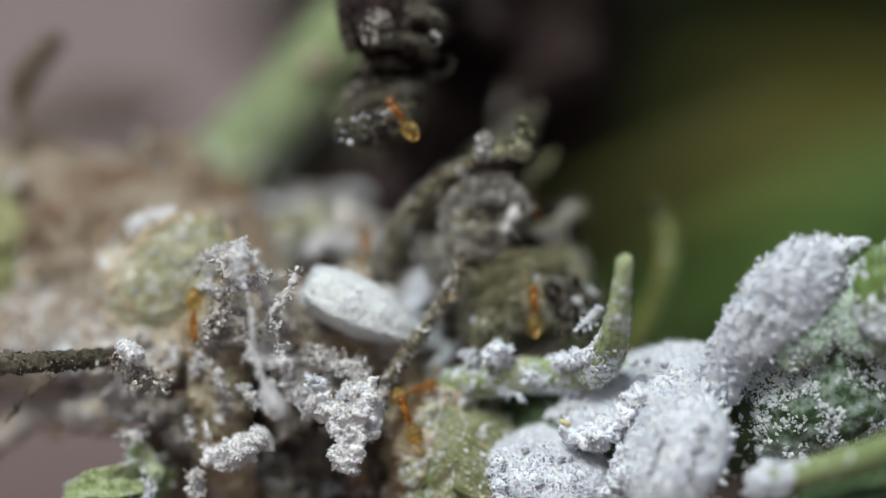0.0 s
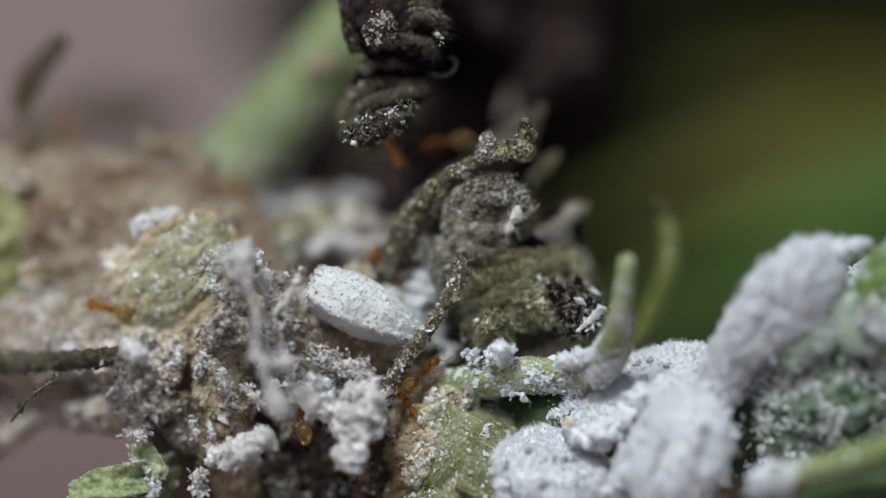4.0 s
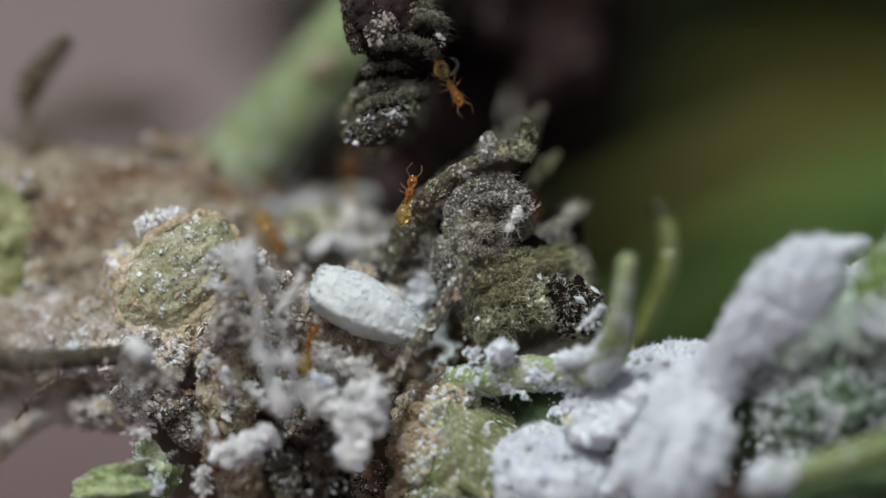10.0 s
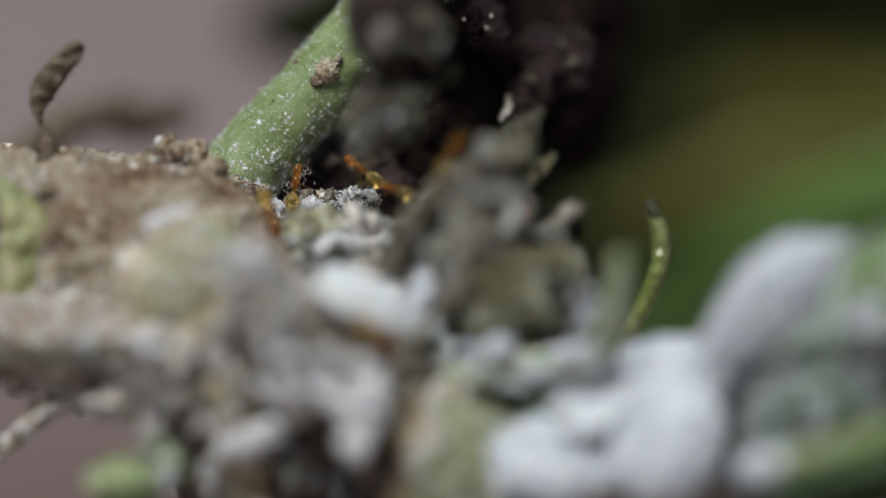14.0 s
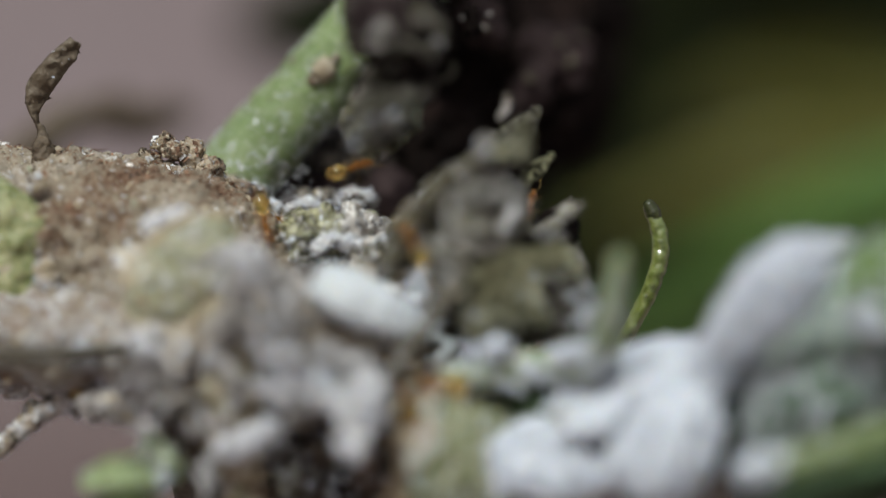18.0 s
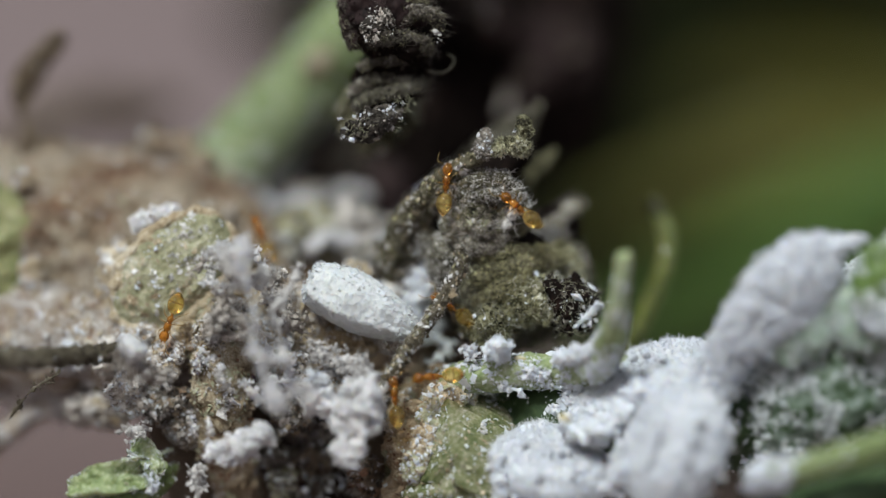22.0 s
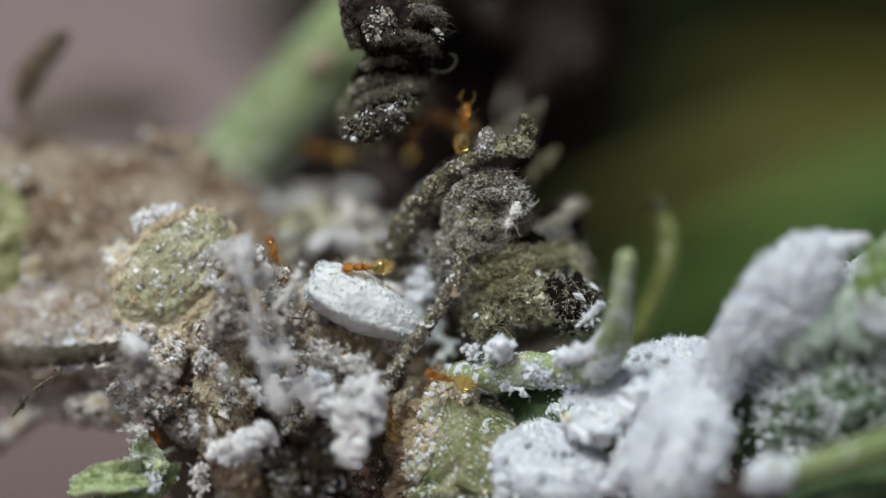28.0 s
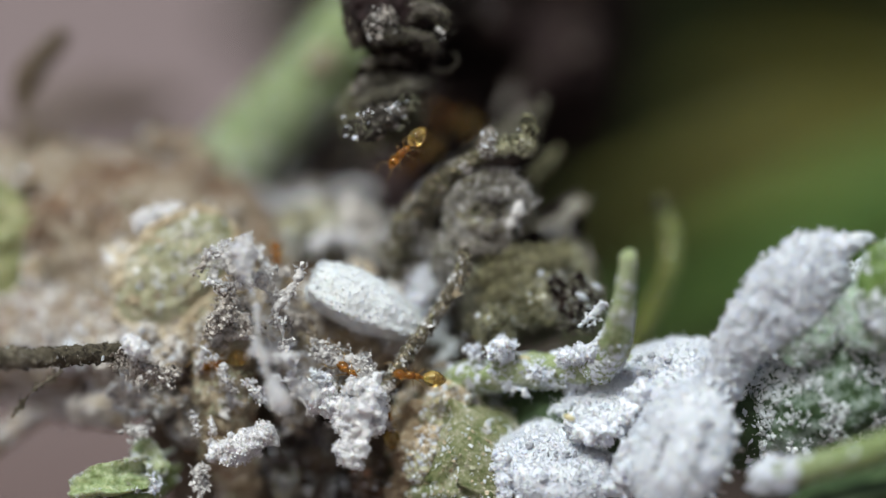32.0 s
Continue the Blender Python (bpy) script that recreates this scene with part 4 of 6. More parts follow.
    for u, v, y, r in ((849, 396, 0.85, 0.08), (914, 374, 0.5, 0.09), (867, 252, 0.1, 0.07), (873, 266, 0.1, 0.04), (916, 236, 0.0, 0.05), (740, 452, 2.4, 0.1)):
        part("wax_grain", crumbs(np.array([spot(u, v, y)] * 9), r * 0.5, 3, 0.6, None, r * 0.5), WAX, th, "bright wax grain")
    # folds between the cup and the tufts
    for i, (pts, rad, mat, fib) in enumerate((
            ([(752, 404, 2.7), (758, 428, 2.4), (764, 456, 2.6)], [0.2, 0.32, 0.2], WITHER, WAX_GREY), ([(796, 416, 2.0), (792, 462, 1.9), (806, 528, 2.1)], [0.3, 0.5, 0.4], ASHEN, WAX_GREY),
            ([(842, 446, 1.9), (838, 492, 1.8), (852, 548, 2.0)], [0.3, 0.46, 0.4], ASHEN, SHELL), ([(846, 462, 1.5), (905, 452, 1.4), (968, 452, 1.9), (1004, 440, 2.6)], [0.14, 0.22, 0.22, 0.2], WITHER, MOSS),
            ([(832, 508, 1.6), (888, 482, 1.4), (950, 474, 1.5), (1004, 462, 2.2)], [0.2, 0.28, 0.26, 0.2], WITHER, MOSS), ([(845, 545, 1.6), (892, 520, 1.3), (942, 500, 1.4)], [0.2, 0.3, 0.2], WITHER, MOSS),
            ([(880, 570, 1.6), (915, 552, 1.4), (945, 530, 1.5)], [0.2, 0.28, 0.2], DRY, MOSS), ([(984, 446, 2.6), (1014, 470, 2.6), (1030, 512, 2.6)], [0.28, 0.36, 0.3], DRY, SHELL),
            ([(962, 412, 3.8), (992, 396, 3.8), (1026, 366, 4.0)], [0.14, 0.2, 0.18], DRY, LINT), ([(950, 428, 3.2), (976, 420, 3.2), (998, 424, 3.4)], [0.12, 0.18, 0.12], ASHEN, WAX_GREY))):
        fold(th, pts, rad, mat, 60 + i, "", fib, 620 if i in (3, 4, 5) else 420, 0.12)
    # bushy knob at the top
    g = fluffed(join(blob(spot(936, 230, 0.5), (0.22, 0.22, 0.36), (0, -12, 0), 5, 0.1, 3, seed=3), blob(spot(922, 262, 0.55), (0.42, 0.3, 0.3), (0, 20, 0), 5, 0.14, 3, seed=5), blob(spot(888, 264, 0.6), (0.3, 0.24, 0.22), (0, 0, 0), 4, 0.12, 3, seed=6)), 0.07, 5)
    c = part("knob", g, DRY, th, "bushy olive knob")
    fuzzy(c, g, 1500, 500, 0.17, 0.045, SHELL, DRY, 12, None)
    g = fluffed(blob(spot(862, 258, 0.5), (0.24, 0.24, 0.42), (0, 10, 0), 4, 0.12, 3, seed=8), 0.08, 5)
    c = part("knob", g, DRY_DARK, th, "sooty knob with white specks")
    fuzzy(c, g, 600, 160, 0.15, 0.04, LINT, DRY_DARK, 13, None)
    p, n = skin(g, 60, 3, facing)
    part("wax_dust", crumbs(p, 0.05, 3, 0.6, n), WAX, c, "", "stuff")
    # torn points on the far side
    for pts, w, mat in (([(930, 320, 5), (965, 290, 5), (992, 270, 5)], [0.35, 0.22, 0.06], DRY), ([(970, 420, 5.1), (1004, 385, 5.1), (1030, 358, 5.2)], [0.6, 0.4, 0.25], DRY_DARK)):
        g = sheet(spots(*pts), w, (0.5, 0.2, -1), 0.3, 0.14, 30, 12, 0.16, 2, w[0] * 9)
        c = part("torn_point", g, mat, th)
        fuzzy(c, g, 240, 160, 0.14, 0.05, LINT, mat, 5, None)
    # black bushy tufts with bright grains
    for u, v, y, rad, sd, pale in ((1010, 545, 1.5, (0.8, 0.6, 0.85), 14, 300), (948, 540, 1.3, (0.6, 0.45, 0.5), 17, 420), (880, 572, 1.5, (0.85, 0.6, 0.45), 24, 460)):
        g = fluffed(blob(spot(u, v, y), rad, (0, -12, 0), 5, 0.5, 1.5, seed=sd), 0.16, 3.0, sd)
        c = part("sooty_tuft", g, GLOOM if sd == 14 else DRY, th, "sooty black bushy tuft" if sd == 14 else "olive-grey bushy tuft")
        fuzzy(c, g, 700, 300, 0.36, 0.05, DRY_DARK if sd == 14 else MOSS, DRY_DARK if sd == 14 else DRY, sd)
        p, n = skin(g, pale, sd + 11, facing)
        part("pale_fuzz", hairs(p, n * 0.6, 0.55, 0.0095, 1.2, sd + 12, 6), SHELL, c, "pale hairs", "stuff")
        part("pale_fuzz", hairs(p[:pale // 3], n[:pale // 3] * 0.7, 0.38, 0.011, 1.1, sd + 13, 6), WAX_GREY, c, "", "stuff")
        p, n = skin(g, 40, 5, lambda k, q: facing(k, q) * (0.3 + 6 * (k[:, 0] > 3.9)))
        part("wax_dust", crumbs(p + n * 0.12, 0.06, 6, 0.7, n), WAX, c, "white wax grains", "stuff")
    return th


build_withered_mound()


def build_hanging_leaf():
    th = thing("withered_leaf", spot(700, -160, 4), "dark shrivelled withered leaf hanging above the twig", "dead leaf", "withered leaf clumps")
    # Neck and underside of the top are painted black for the shadow there.
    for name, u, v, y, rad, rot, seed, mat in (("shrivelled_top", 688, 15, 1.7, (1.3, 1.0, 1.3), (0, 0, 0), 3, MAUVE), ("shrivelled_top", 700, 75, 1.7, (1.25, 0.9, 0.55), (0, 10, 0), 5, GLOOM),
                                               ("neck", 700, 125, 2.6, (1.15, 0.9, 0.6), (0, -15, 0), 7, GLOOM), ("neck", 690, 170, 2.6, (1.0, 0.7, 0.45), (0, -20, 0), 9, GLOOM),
                                               ("lower_fold", 674, 204, 4.6, (1.25, 1.0, 1.05), (0, -20, 0), 19, DRY), ("curled_tip", 662, 222, 0.85, (0.98, 0.38, 0.34), (0, -22, 0), 11, DRY_DARK)):
        g = fluffed(blob(spot(u, v, y), rad, rot, 5, 0.32, 1.7, seed=seed, ridge=0.5), 0.09, 3.5, seed)
        c = part(name, g, mat, th)
        fuzzy(c, g, 300, 260, 0.14, 0.05, DRY_DARK, mat, seed)
        dusted(c, g, 1000, seed, ((mat, 0.4, ""), (LINT if mat is DRY else DRY_DARK, 0.3, ""), (LINT if mat is not GLOOM else GLOOM, 0.1, ""), (None, 0.2, "")), 0.045, 1.6)
    for i, (pts, rad, mat) in enumerate((
            ([(628, 196, 1.9), (660, 178, 1.5), (706, 166, 1.4), (758, 150, 2.1)], [0.12, 0.18, 0.18, 0.1], ASHEN), ([(622, 168, 2.2), (660, 148, 1.9), (712, 146, 1.8), (752, 160, 2.0)], [0.14, 0.2, 0.18, 0.1], DRY_DARK),
            ([(716, 40, 1.0), (748, 26, 0.8), (774, 36, 0.8), (780, 62, 0.9)], [0.16, 0.24, 0.22, 0.14], DRY_DARK), ([(700, 18, 1.0), (730, 4, 1.0), (762, 8, 1.2)], [0.14, 0.2, 0.14], DRY), ([(632, 90, 1.5), (628, 50, 1.3), (624, 10, 1.4), (620, -30, 1.6)], [0.2, 0.3, 0.34, 0.3], MAUVE),
            ([(640, 118, 1.7), (690, 106, 1.3), (748, 90, 1.5)], [0.14, 0.2, 0.12], DRY_DARK), ([(655, 82, 0.8), (690, 70, 0.7), (722, 74, 0.9)], [0.16, 0.22, 0.14], DRY_DARK), ([(720, 66, 0.9), (752, 78, 1.0), (764, 98, 1.4)], [0.16, 0.2, 0.1], DRY_DARK))):
        fold(th, pts, rad, mat, 90 + i, "", DRY_DARK, 360, 0.12)
    g = fluffed(blob(spot(674, 50, 0.75), (0.42, 0.3, 0.55), (0, 20, 0), 5, 0.2, 2.4, seed=31), 0.1, 5, 3)
    c = part("crusted_lobe", g, DRY_DARK, th, "heap of pale crumbs")
    fuzzy(c, g, 260, 420, 0.1, 0.04, LINT, LINT, 32)
    for u, v, r in ((692, 196, 0.11), (699, 201, 0.08), (640, 212, 0.1), (606, 214, 0.07), (626, 252, 0.09), (612, 246, 0.06), (718, 186, 0.06), (660, 204, 0.06), (702, 190, 0.07), (616, 232, 0.06), (714, 214, 0.05)):
        part("wax_grain", crumbs(np.array([spot(u, v, 0.15)] * 12), r * 0.5, int(u), 0.6, None, r * 0.7), WAX, th, "bright wax grain")
    p = np.array([spot(u, v, 0.3) for u, v in ((708, 184), (722, 190), (730, 182), (728, 200), (640, 225), (650, 235), (630, 228), (648, 246), (622, 240), (712, 222))] * 9) + np.random.default_rng(4).normal(0, 0.11, (90, 3))
    part("fuzz", hairs(p, np.tile([0.1, -0.7, 0.3], (90, 1)), 0.24, 0.01, 0.9, 6, 4), SHELL, th, "stiff pale hairs", "stuff")
    for u, v, r in ((652, 70, 0.04), (668, 40, 0.04), (690, 50, 0.035), (700, 62, 0.04), (645, 50, 0.04), (662, 2, 0.05), (668, 22, 0.05), (778, 64, 0.09), (780, 72, 0.06)):
        part("wax_grain", crumbs(np.array([spot(u, v, 0.35)] * 5), r, int(v) + 3, 0.8, None, r * 1.2), WAX_GREY, th)
    part("curl", tube(spots((760, 128, 1.8), (788, 132, 1.8), (806, 120, 1.8), (808, 106, 1.9), (796, 98, 2.0)), [0.06, 0.05, 0.05, 0.045, 0.03], 40, 10, 0.02, 5), ASHEN, th, "thin curled shred")
    part("leaf_stalk", tube(spots((690, 0, 3), (720, -120, 6), (800, -300, 10)), [0.7, 0.6, 0.6], 30, 16, 0.1, 2), DRY_DARK, th)


build_hanging_leaf()


def build_dark_cluster():
    th = thing("withered_leaf", spot(850, 320, 14), "dead leaf cluster deep behind the withered leaves, its shade painted black", "dead leaf", "withered leaf clumps")
    # Near-black lumps, with the shade of this depth painted into them.
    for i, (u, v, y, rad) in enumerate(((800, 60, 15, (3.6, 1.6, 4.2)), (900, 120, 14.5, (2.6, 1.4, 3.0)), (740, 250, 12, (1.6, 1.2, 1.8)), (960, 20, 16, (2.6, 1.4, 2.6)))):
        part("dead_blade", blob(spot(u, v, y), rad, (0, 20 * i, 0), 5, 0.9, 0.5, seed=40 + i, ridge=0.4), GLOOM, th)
    for i, (u, v, y, rad) in enumerate(((640, 285, 12.0, (1.5, 0.9, 1.1)), (575, 322, 12.6, (1.5, 0.8, 0.8)), (700, 210, 12.4, (1.2, 0.8, 1.4)), (610, 250, 13.2, (0.9, 0.6, 0.9)))):
        g = blob(spot(u, v, y), rad, (0, 25 * i, 0), 5, 0.5, 1.2, seed=140 + i, ridge=0.5)
        c = part("dead_blade", g, DRY_DARK, th, "brown-black crumpled blade")
        dusted(c, g, 1500, 150 + i, ((GLOOM, 0.2, ""), (DRY_DARK, 0.3, ""), (BARK, 0.35, ""), (LINT, 0.15, "")), 0.07, 1.2)
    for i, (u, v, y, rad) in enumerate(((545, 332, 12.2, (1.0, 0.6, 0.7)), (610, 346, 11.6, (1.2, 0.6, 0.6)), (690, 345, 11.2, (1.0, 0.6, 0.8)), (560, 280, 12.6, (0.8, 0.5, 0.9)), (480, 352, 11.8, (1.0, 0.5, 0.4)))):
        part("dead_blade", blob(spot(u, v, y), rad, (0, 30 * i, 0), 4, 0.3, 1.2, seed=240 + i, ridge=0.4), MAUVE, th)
    # Further lumps added only to keep the depth behind black.
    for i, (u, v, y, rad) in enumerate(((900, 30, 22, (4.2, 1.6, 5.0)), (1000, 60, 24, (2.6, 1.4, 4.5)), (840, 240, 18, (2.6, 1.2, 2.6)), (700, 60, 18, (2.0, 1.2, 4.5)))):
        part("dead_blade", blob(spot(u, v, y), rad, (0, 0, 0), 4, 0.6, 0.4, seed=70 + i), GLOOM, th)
    for i, (u, v, y, r) in enumerate(((820, 18, 9.6, 0.09), (862, 34, 10.2, 0.1), (872, 12, 10.0, 0.07), (1000, 58, 13.4, 0.12), (1018, 44, 13.6, 0.1))):
        part("wax_lump", blob(spot(u, v, y), (r * 0.7, r * 0.7, r * 0.4), (0, 40 * i, 0), 3, 0.05, 6, seed=i), LINT if i < 3 else TWIG, th)
    for i, (u, v, y, rad) in enumerate(((985, 95, 13.2, (1.3, 0.6, 0.9)), (945, 150, 12.6, (0.6, 0.5, 1.1)), (1030, 70, 13.6, (0.6, 0.4, 0.5)), (860, 30, 11.5, (0.8, 0.5, 0.7)))):
        g = fluffed(blob(spot(u, v, y), rad, (0, 35, 0), 5, 0.4, 1.2, seed=170 + i, ridge=0.4), 0.12, 3, i)
        c = part("dead_blade", g, MAUVE, th, "dull mauve-brown crumpled blade")
        fuzzy(c, g, 160, 160, 0.2, 0.05, TWIG, MAUVE, 180 + i)
    for i, (u, v, y, r) in enumerate(((1002, 62, 12.4, 0.14), (1022, 98, 12.6, 0.2), (946, 128, 11.8, 0.16), (1042, 52, 13.0, 0.14), (905, 165, 11.2, 0.14), (898, 192, 11.0, 0.16), (842, 8, 10.4, 0.1), (866, 38, 10.4, 0.13))):
        part("wax_lump", fluffed(blob(spot(u, v, y), (r * 0.8, r * 0.6, r), (0, 40 * i, 0), 3, 0.05, 6, seed=i), 0.03, 8), TWIG, th, "dull wax bead")
    part("hooked_shred", fluffed(tube(spots((902, 158, 10.6), (906, 176, 10.5), (899, 192, 10.4), (888, 206, 10.4)), [0.07, 0.11, 0.12, 0.08], 30, 12, 0.06, 4), 0.03, 6), LINT, th, "pale ragged shred")
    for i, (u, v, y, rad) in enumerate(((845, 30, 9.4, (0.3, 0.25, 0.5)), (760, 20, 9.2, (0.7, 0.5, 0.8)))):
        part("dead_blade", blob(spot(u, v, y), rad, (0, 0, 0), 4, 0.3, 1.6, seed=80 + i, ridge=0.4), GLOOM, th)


build_dark_cluster()


def build_dead_twig():
    th = thing("dead_twig", spot(-160, 420, 14), "blurred grey-brown dead twig behind the bark", "twig")
    part("shaft", tube(spots((-260, 500, 12), (-160, 420, 14), (40, 250, 19), (150, 195, 21), (230, 205, 22), (330, 185, 24)), [0.8, 0.75, 0.65, 0.65, 0.65, 0.4], 36, 14, 0.2, 1), BROWN_TWIG, th)
    part("stub", tube(spots((150, 200, 21), (190, 168, 21.5), (205, 150, 22)), [0.35, 0.3, 0.15], 14, 10, 0.06, 2), BROWN_TWIG, th, "broken side stub")


build_dead_twig()


# ---- cocoons, scale insect, crusts ----
def build_cocoon(name, a, b, y, r, label, seed, mat):
    pa, pb = spot(*a, y), spot(*b, y)
    ax = (pb - pa) / np.linalg.norm(pb - pa)
    g = tube([pa + (pb - pa) * f for f in np.linspace(0, 1, 7)], [0.62 * r, 0.96 * r, 1.04 * r, 1.0 * r, 0.9 * r, 0.68 * r, 0.3 * r], 160, 100, 0.07, 1.3, seed, octaves=3)
    v = g[0]
    along = (v - pa) @ ax
    flat = v - np.outer(along, ax) * 0.82
    mid = pa + np.outer(along, ax)
    out = v - mid
    out /= np.linalg.norm(out, axis=1)[:, None] + 1e-9
    g = (v + out * (0.012 - np.abs(rough(flat, 7.0, 4, seed + 3)) * 0.04 + 0.09 * np.exp(-((out[:, 2] + 0.45) / 0.16) ** 2) * (out[:, 1] < 0))[:, None], g[1])
    g = fluffed(g, 0.014, 6.0, seed)
    th = thing(name, (pa + pb) / 2 + np.array([0, 0, -r]), label, "cocoon", "silk cocoons")
    c = part("shell", g, mat, th)
    p, n = skin(g, 2200, seed, facing)
    p, n = p[:520], n[:520]
    part("silk", hairs(p, n * 0.35 + ax * np.sign(np.sin(np.arange(520.0)))[:, None] * 1.6 + np.array([0.2, 0, 0.3]), 0.4, 0.007, 0.5, seed, 5), mat, c, "loose silk strands", "stuff")
    q, m = skin(g, 420, seed + 5, upward)
    part("silk_nap", join(crumbs(q, 0.022, seed, 0.6, m), flocs(q[:260], m[:260], 0.02, 8, seed)), mat, c, "", "stuff")
    q, m = skin(g, 240, seed + 1, lambda k, w: (((k - pa) @ ax < 0.22) | ((k - pa) @ ax > np.linalg.norm(pb - pa) - 0.5)) + 0.004)
    part("ragged_silk", flocs(q, m, 0.03, 8, seed), mat, c, "ragged silk at the ends", "stuff")
    return th


build_cocoon("silk_cocoon", (550, 500), (742, 590), 0.7, 0.84, "white fibrous silk cocoon lying on the twig", 4, SILK)


def build_scale_insect():
    c = spot(310, 485, 1.7)
    th = thing("scale_insect", c + np.array([0, 0.3, -1.4]), "flat oval olive-green scale insect on brown bark", "insect")
    g = blob(c, (2.15, 0.42, 1.28), (0, -44, 0), 6, 0.08, 1.5, seed=2, octaves=6)
    flat = (g[0] - c) @ turn(0, -44, 0)
    rho = np.hypot(flat[:, 0] / 2.15, flat[:, 2] / 1.28)
    ridge = 0.045 * np.exp(-((rho - 0.66) / 0.07) ** 2) + 0.035 * np.exp(-(flat[:, 2] / 0.1) ** 2) * (rho < 0.6) - 0.025 * np.exp(-((rho - 0.5) / 0.06) ** 2)
    g = (g[0] - np.array([0, 1.0, 0]) * (ridge * (flat[:, 1] < 0))[:, None], g[1])
    s = part("shell", g, SCALE, th)
    p, n = skin(g, 2200, 3, facing)
    part("shell_grit", crumbs(p, 0.035, 3, 0.3, n), SCALE, s, "", "stuff")
    dusted(s, g, 3600, 13, ((TAN, 0.3, ""), (None, 0.3, ""), (SCALE, 0.15, ""), (WAX_GREY, 0.25, "")), 0.04, 1.1, facing, 0.04)
    w = rough(p, 1.5, 3, 3) > 0.45
    part("wax_powder", crumbs(p[w], 0.04, 3, 0.5, n[w]), WAX, s, "", "stuff")
    R = turn(0, -44, 0)
    rim = [c + R @ np.array([2.15 * math.cos(a), 0.05, 1.28 * math.sin(a)]) for a in np.linspace(0, 2 * math.pi, 40)]
    part("rim", tube(rim, [0.16, 0.2, 0.16, 0.26, 0.16], 110, 14, 0.14, 3, 4, octaves=6), TAN, th, "yellow-brown crusted rim")


build_scale_insect()


def lump(name, label, category, centre, radii, mat, hair_mat, seed, n_hair=300, n_crumb=500, hair=0.14, grain=0.07, amp=0.25, freq=1.6, rot=(0, 0, 0), group="", sub=4, tones=None):
    th = thing(name, np.array(centre) - np.array([0, 0, radii[2]]), label, category, group)
    g = blob(centre, radii, rot, sub, amp, freq, seed=seed, ridge=0.3)
    c = part("core", g, mat, th)
    alt = ((BARK, WAX_GREY), (TAN, WAX_GREY), (WAX_GREY, WAX), (BARK, TAN))[seed % 4] if tones is None else tones
    dusted(c, g, int(n_crumb * 1.5), seed, ((alt[0], 0.25, ""), (hair_mat, 0.3, ""), (alt[1], 0.25, ""), (mat, 0.2, "")), grain * 0.9, 1.8)
    p, n = skin(g, max(n_hair, n_crumb), seed, facing)
    part("fuzz", hairs(p[:n_hair], n[:n_hair], hair, 0.011, 0.9, seed), hair_mat, c, "", "stuff")
    part("wax_flecking", crumbs(p[-160:], 0.045, seed, 0.5, n[-160:]), WAX, c, "", "stuff")
    return th


# crusts and crumbs on the knot
for i, (u, v, y, r, m, hm) in enumerate(((794, 712, 1.35, 0.62, TAN, SHELL), (776, 748, 1.15, 0.66, SHELL, TAN), (760, 792, 0.95, 0.6, TAN, OCHRE), (744, 828, 0.95, 0.6, SHELL, TAN), (822, 704, 1.7, 0.6, SHELL, BLOOM), (775, 770, 1.15, 0.45, TAN, WAX_GREY), (800, 800, 0.95, 0.4, SHELL, WAX_GREY), (770, 830, 0.95, 0.45, PALE_BARK, WAX_GREY), (850, 775, 1.0, 0.35, SHELL, WAX), (830, 850, 0.75, 0.35, SHELL, WAX_GREY), (870, 815, 0.8, 0.3, PALE_BARK, WAX), (745, 865, 1.1, 0.4, TAN, WAX_GREY))):
    lump("bark_crust", "flat pale crust on the green stem", "crust", spot(u, v, y - 0.75), (r, r * 0.3, r * 0.8), m, hm, 80 + i, 60, 260, 0.1, 0.045, 0.2, 2.6, (0, 40 * i, 0), "crusts")
for i, (u, v, y, r, m, hm) in enumerate(((400, 328, 8.3, 0.6, BARK, BARK), (440, 352, 8.0, 0.55, BARK, LINT), (480, 376, 8.0, 0.42, LINT, WAX), (530, 384, 8.1, 0.42, DRY_DARK, WAX), (590, 374, 8.4, 0.42, DRY_DARK, WAX), (640, 352, 8.7, 0.36, DRY_DARK, WAX_GREY), (365, 318, 7.6, 0.5, BARK, TAN))):
    lump("wax_crust", "brown and white crust at the foot of the green shoot", "crust", spot(u, v, y), (r, r * 0.8, r * 0.6), m, hm, 90 + i, 120, 420, 0.2, 0.05, 0.34, 2.4, (0, 40 * i, 0), "crusts", tones=(DRY_DARK, BARK))
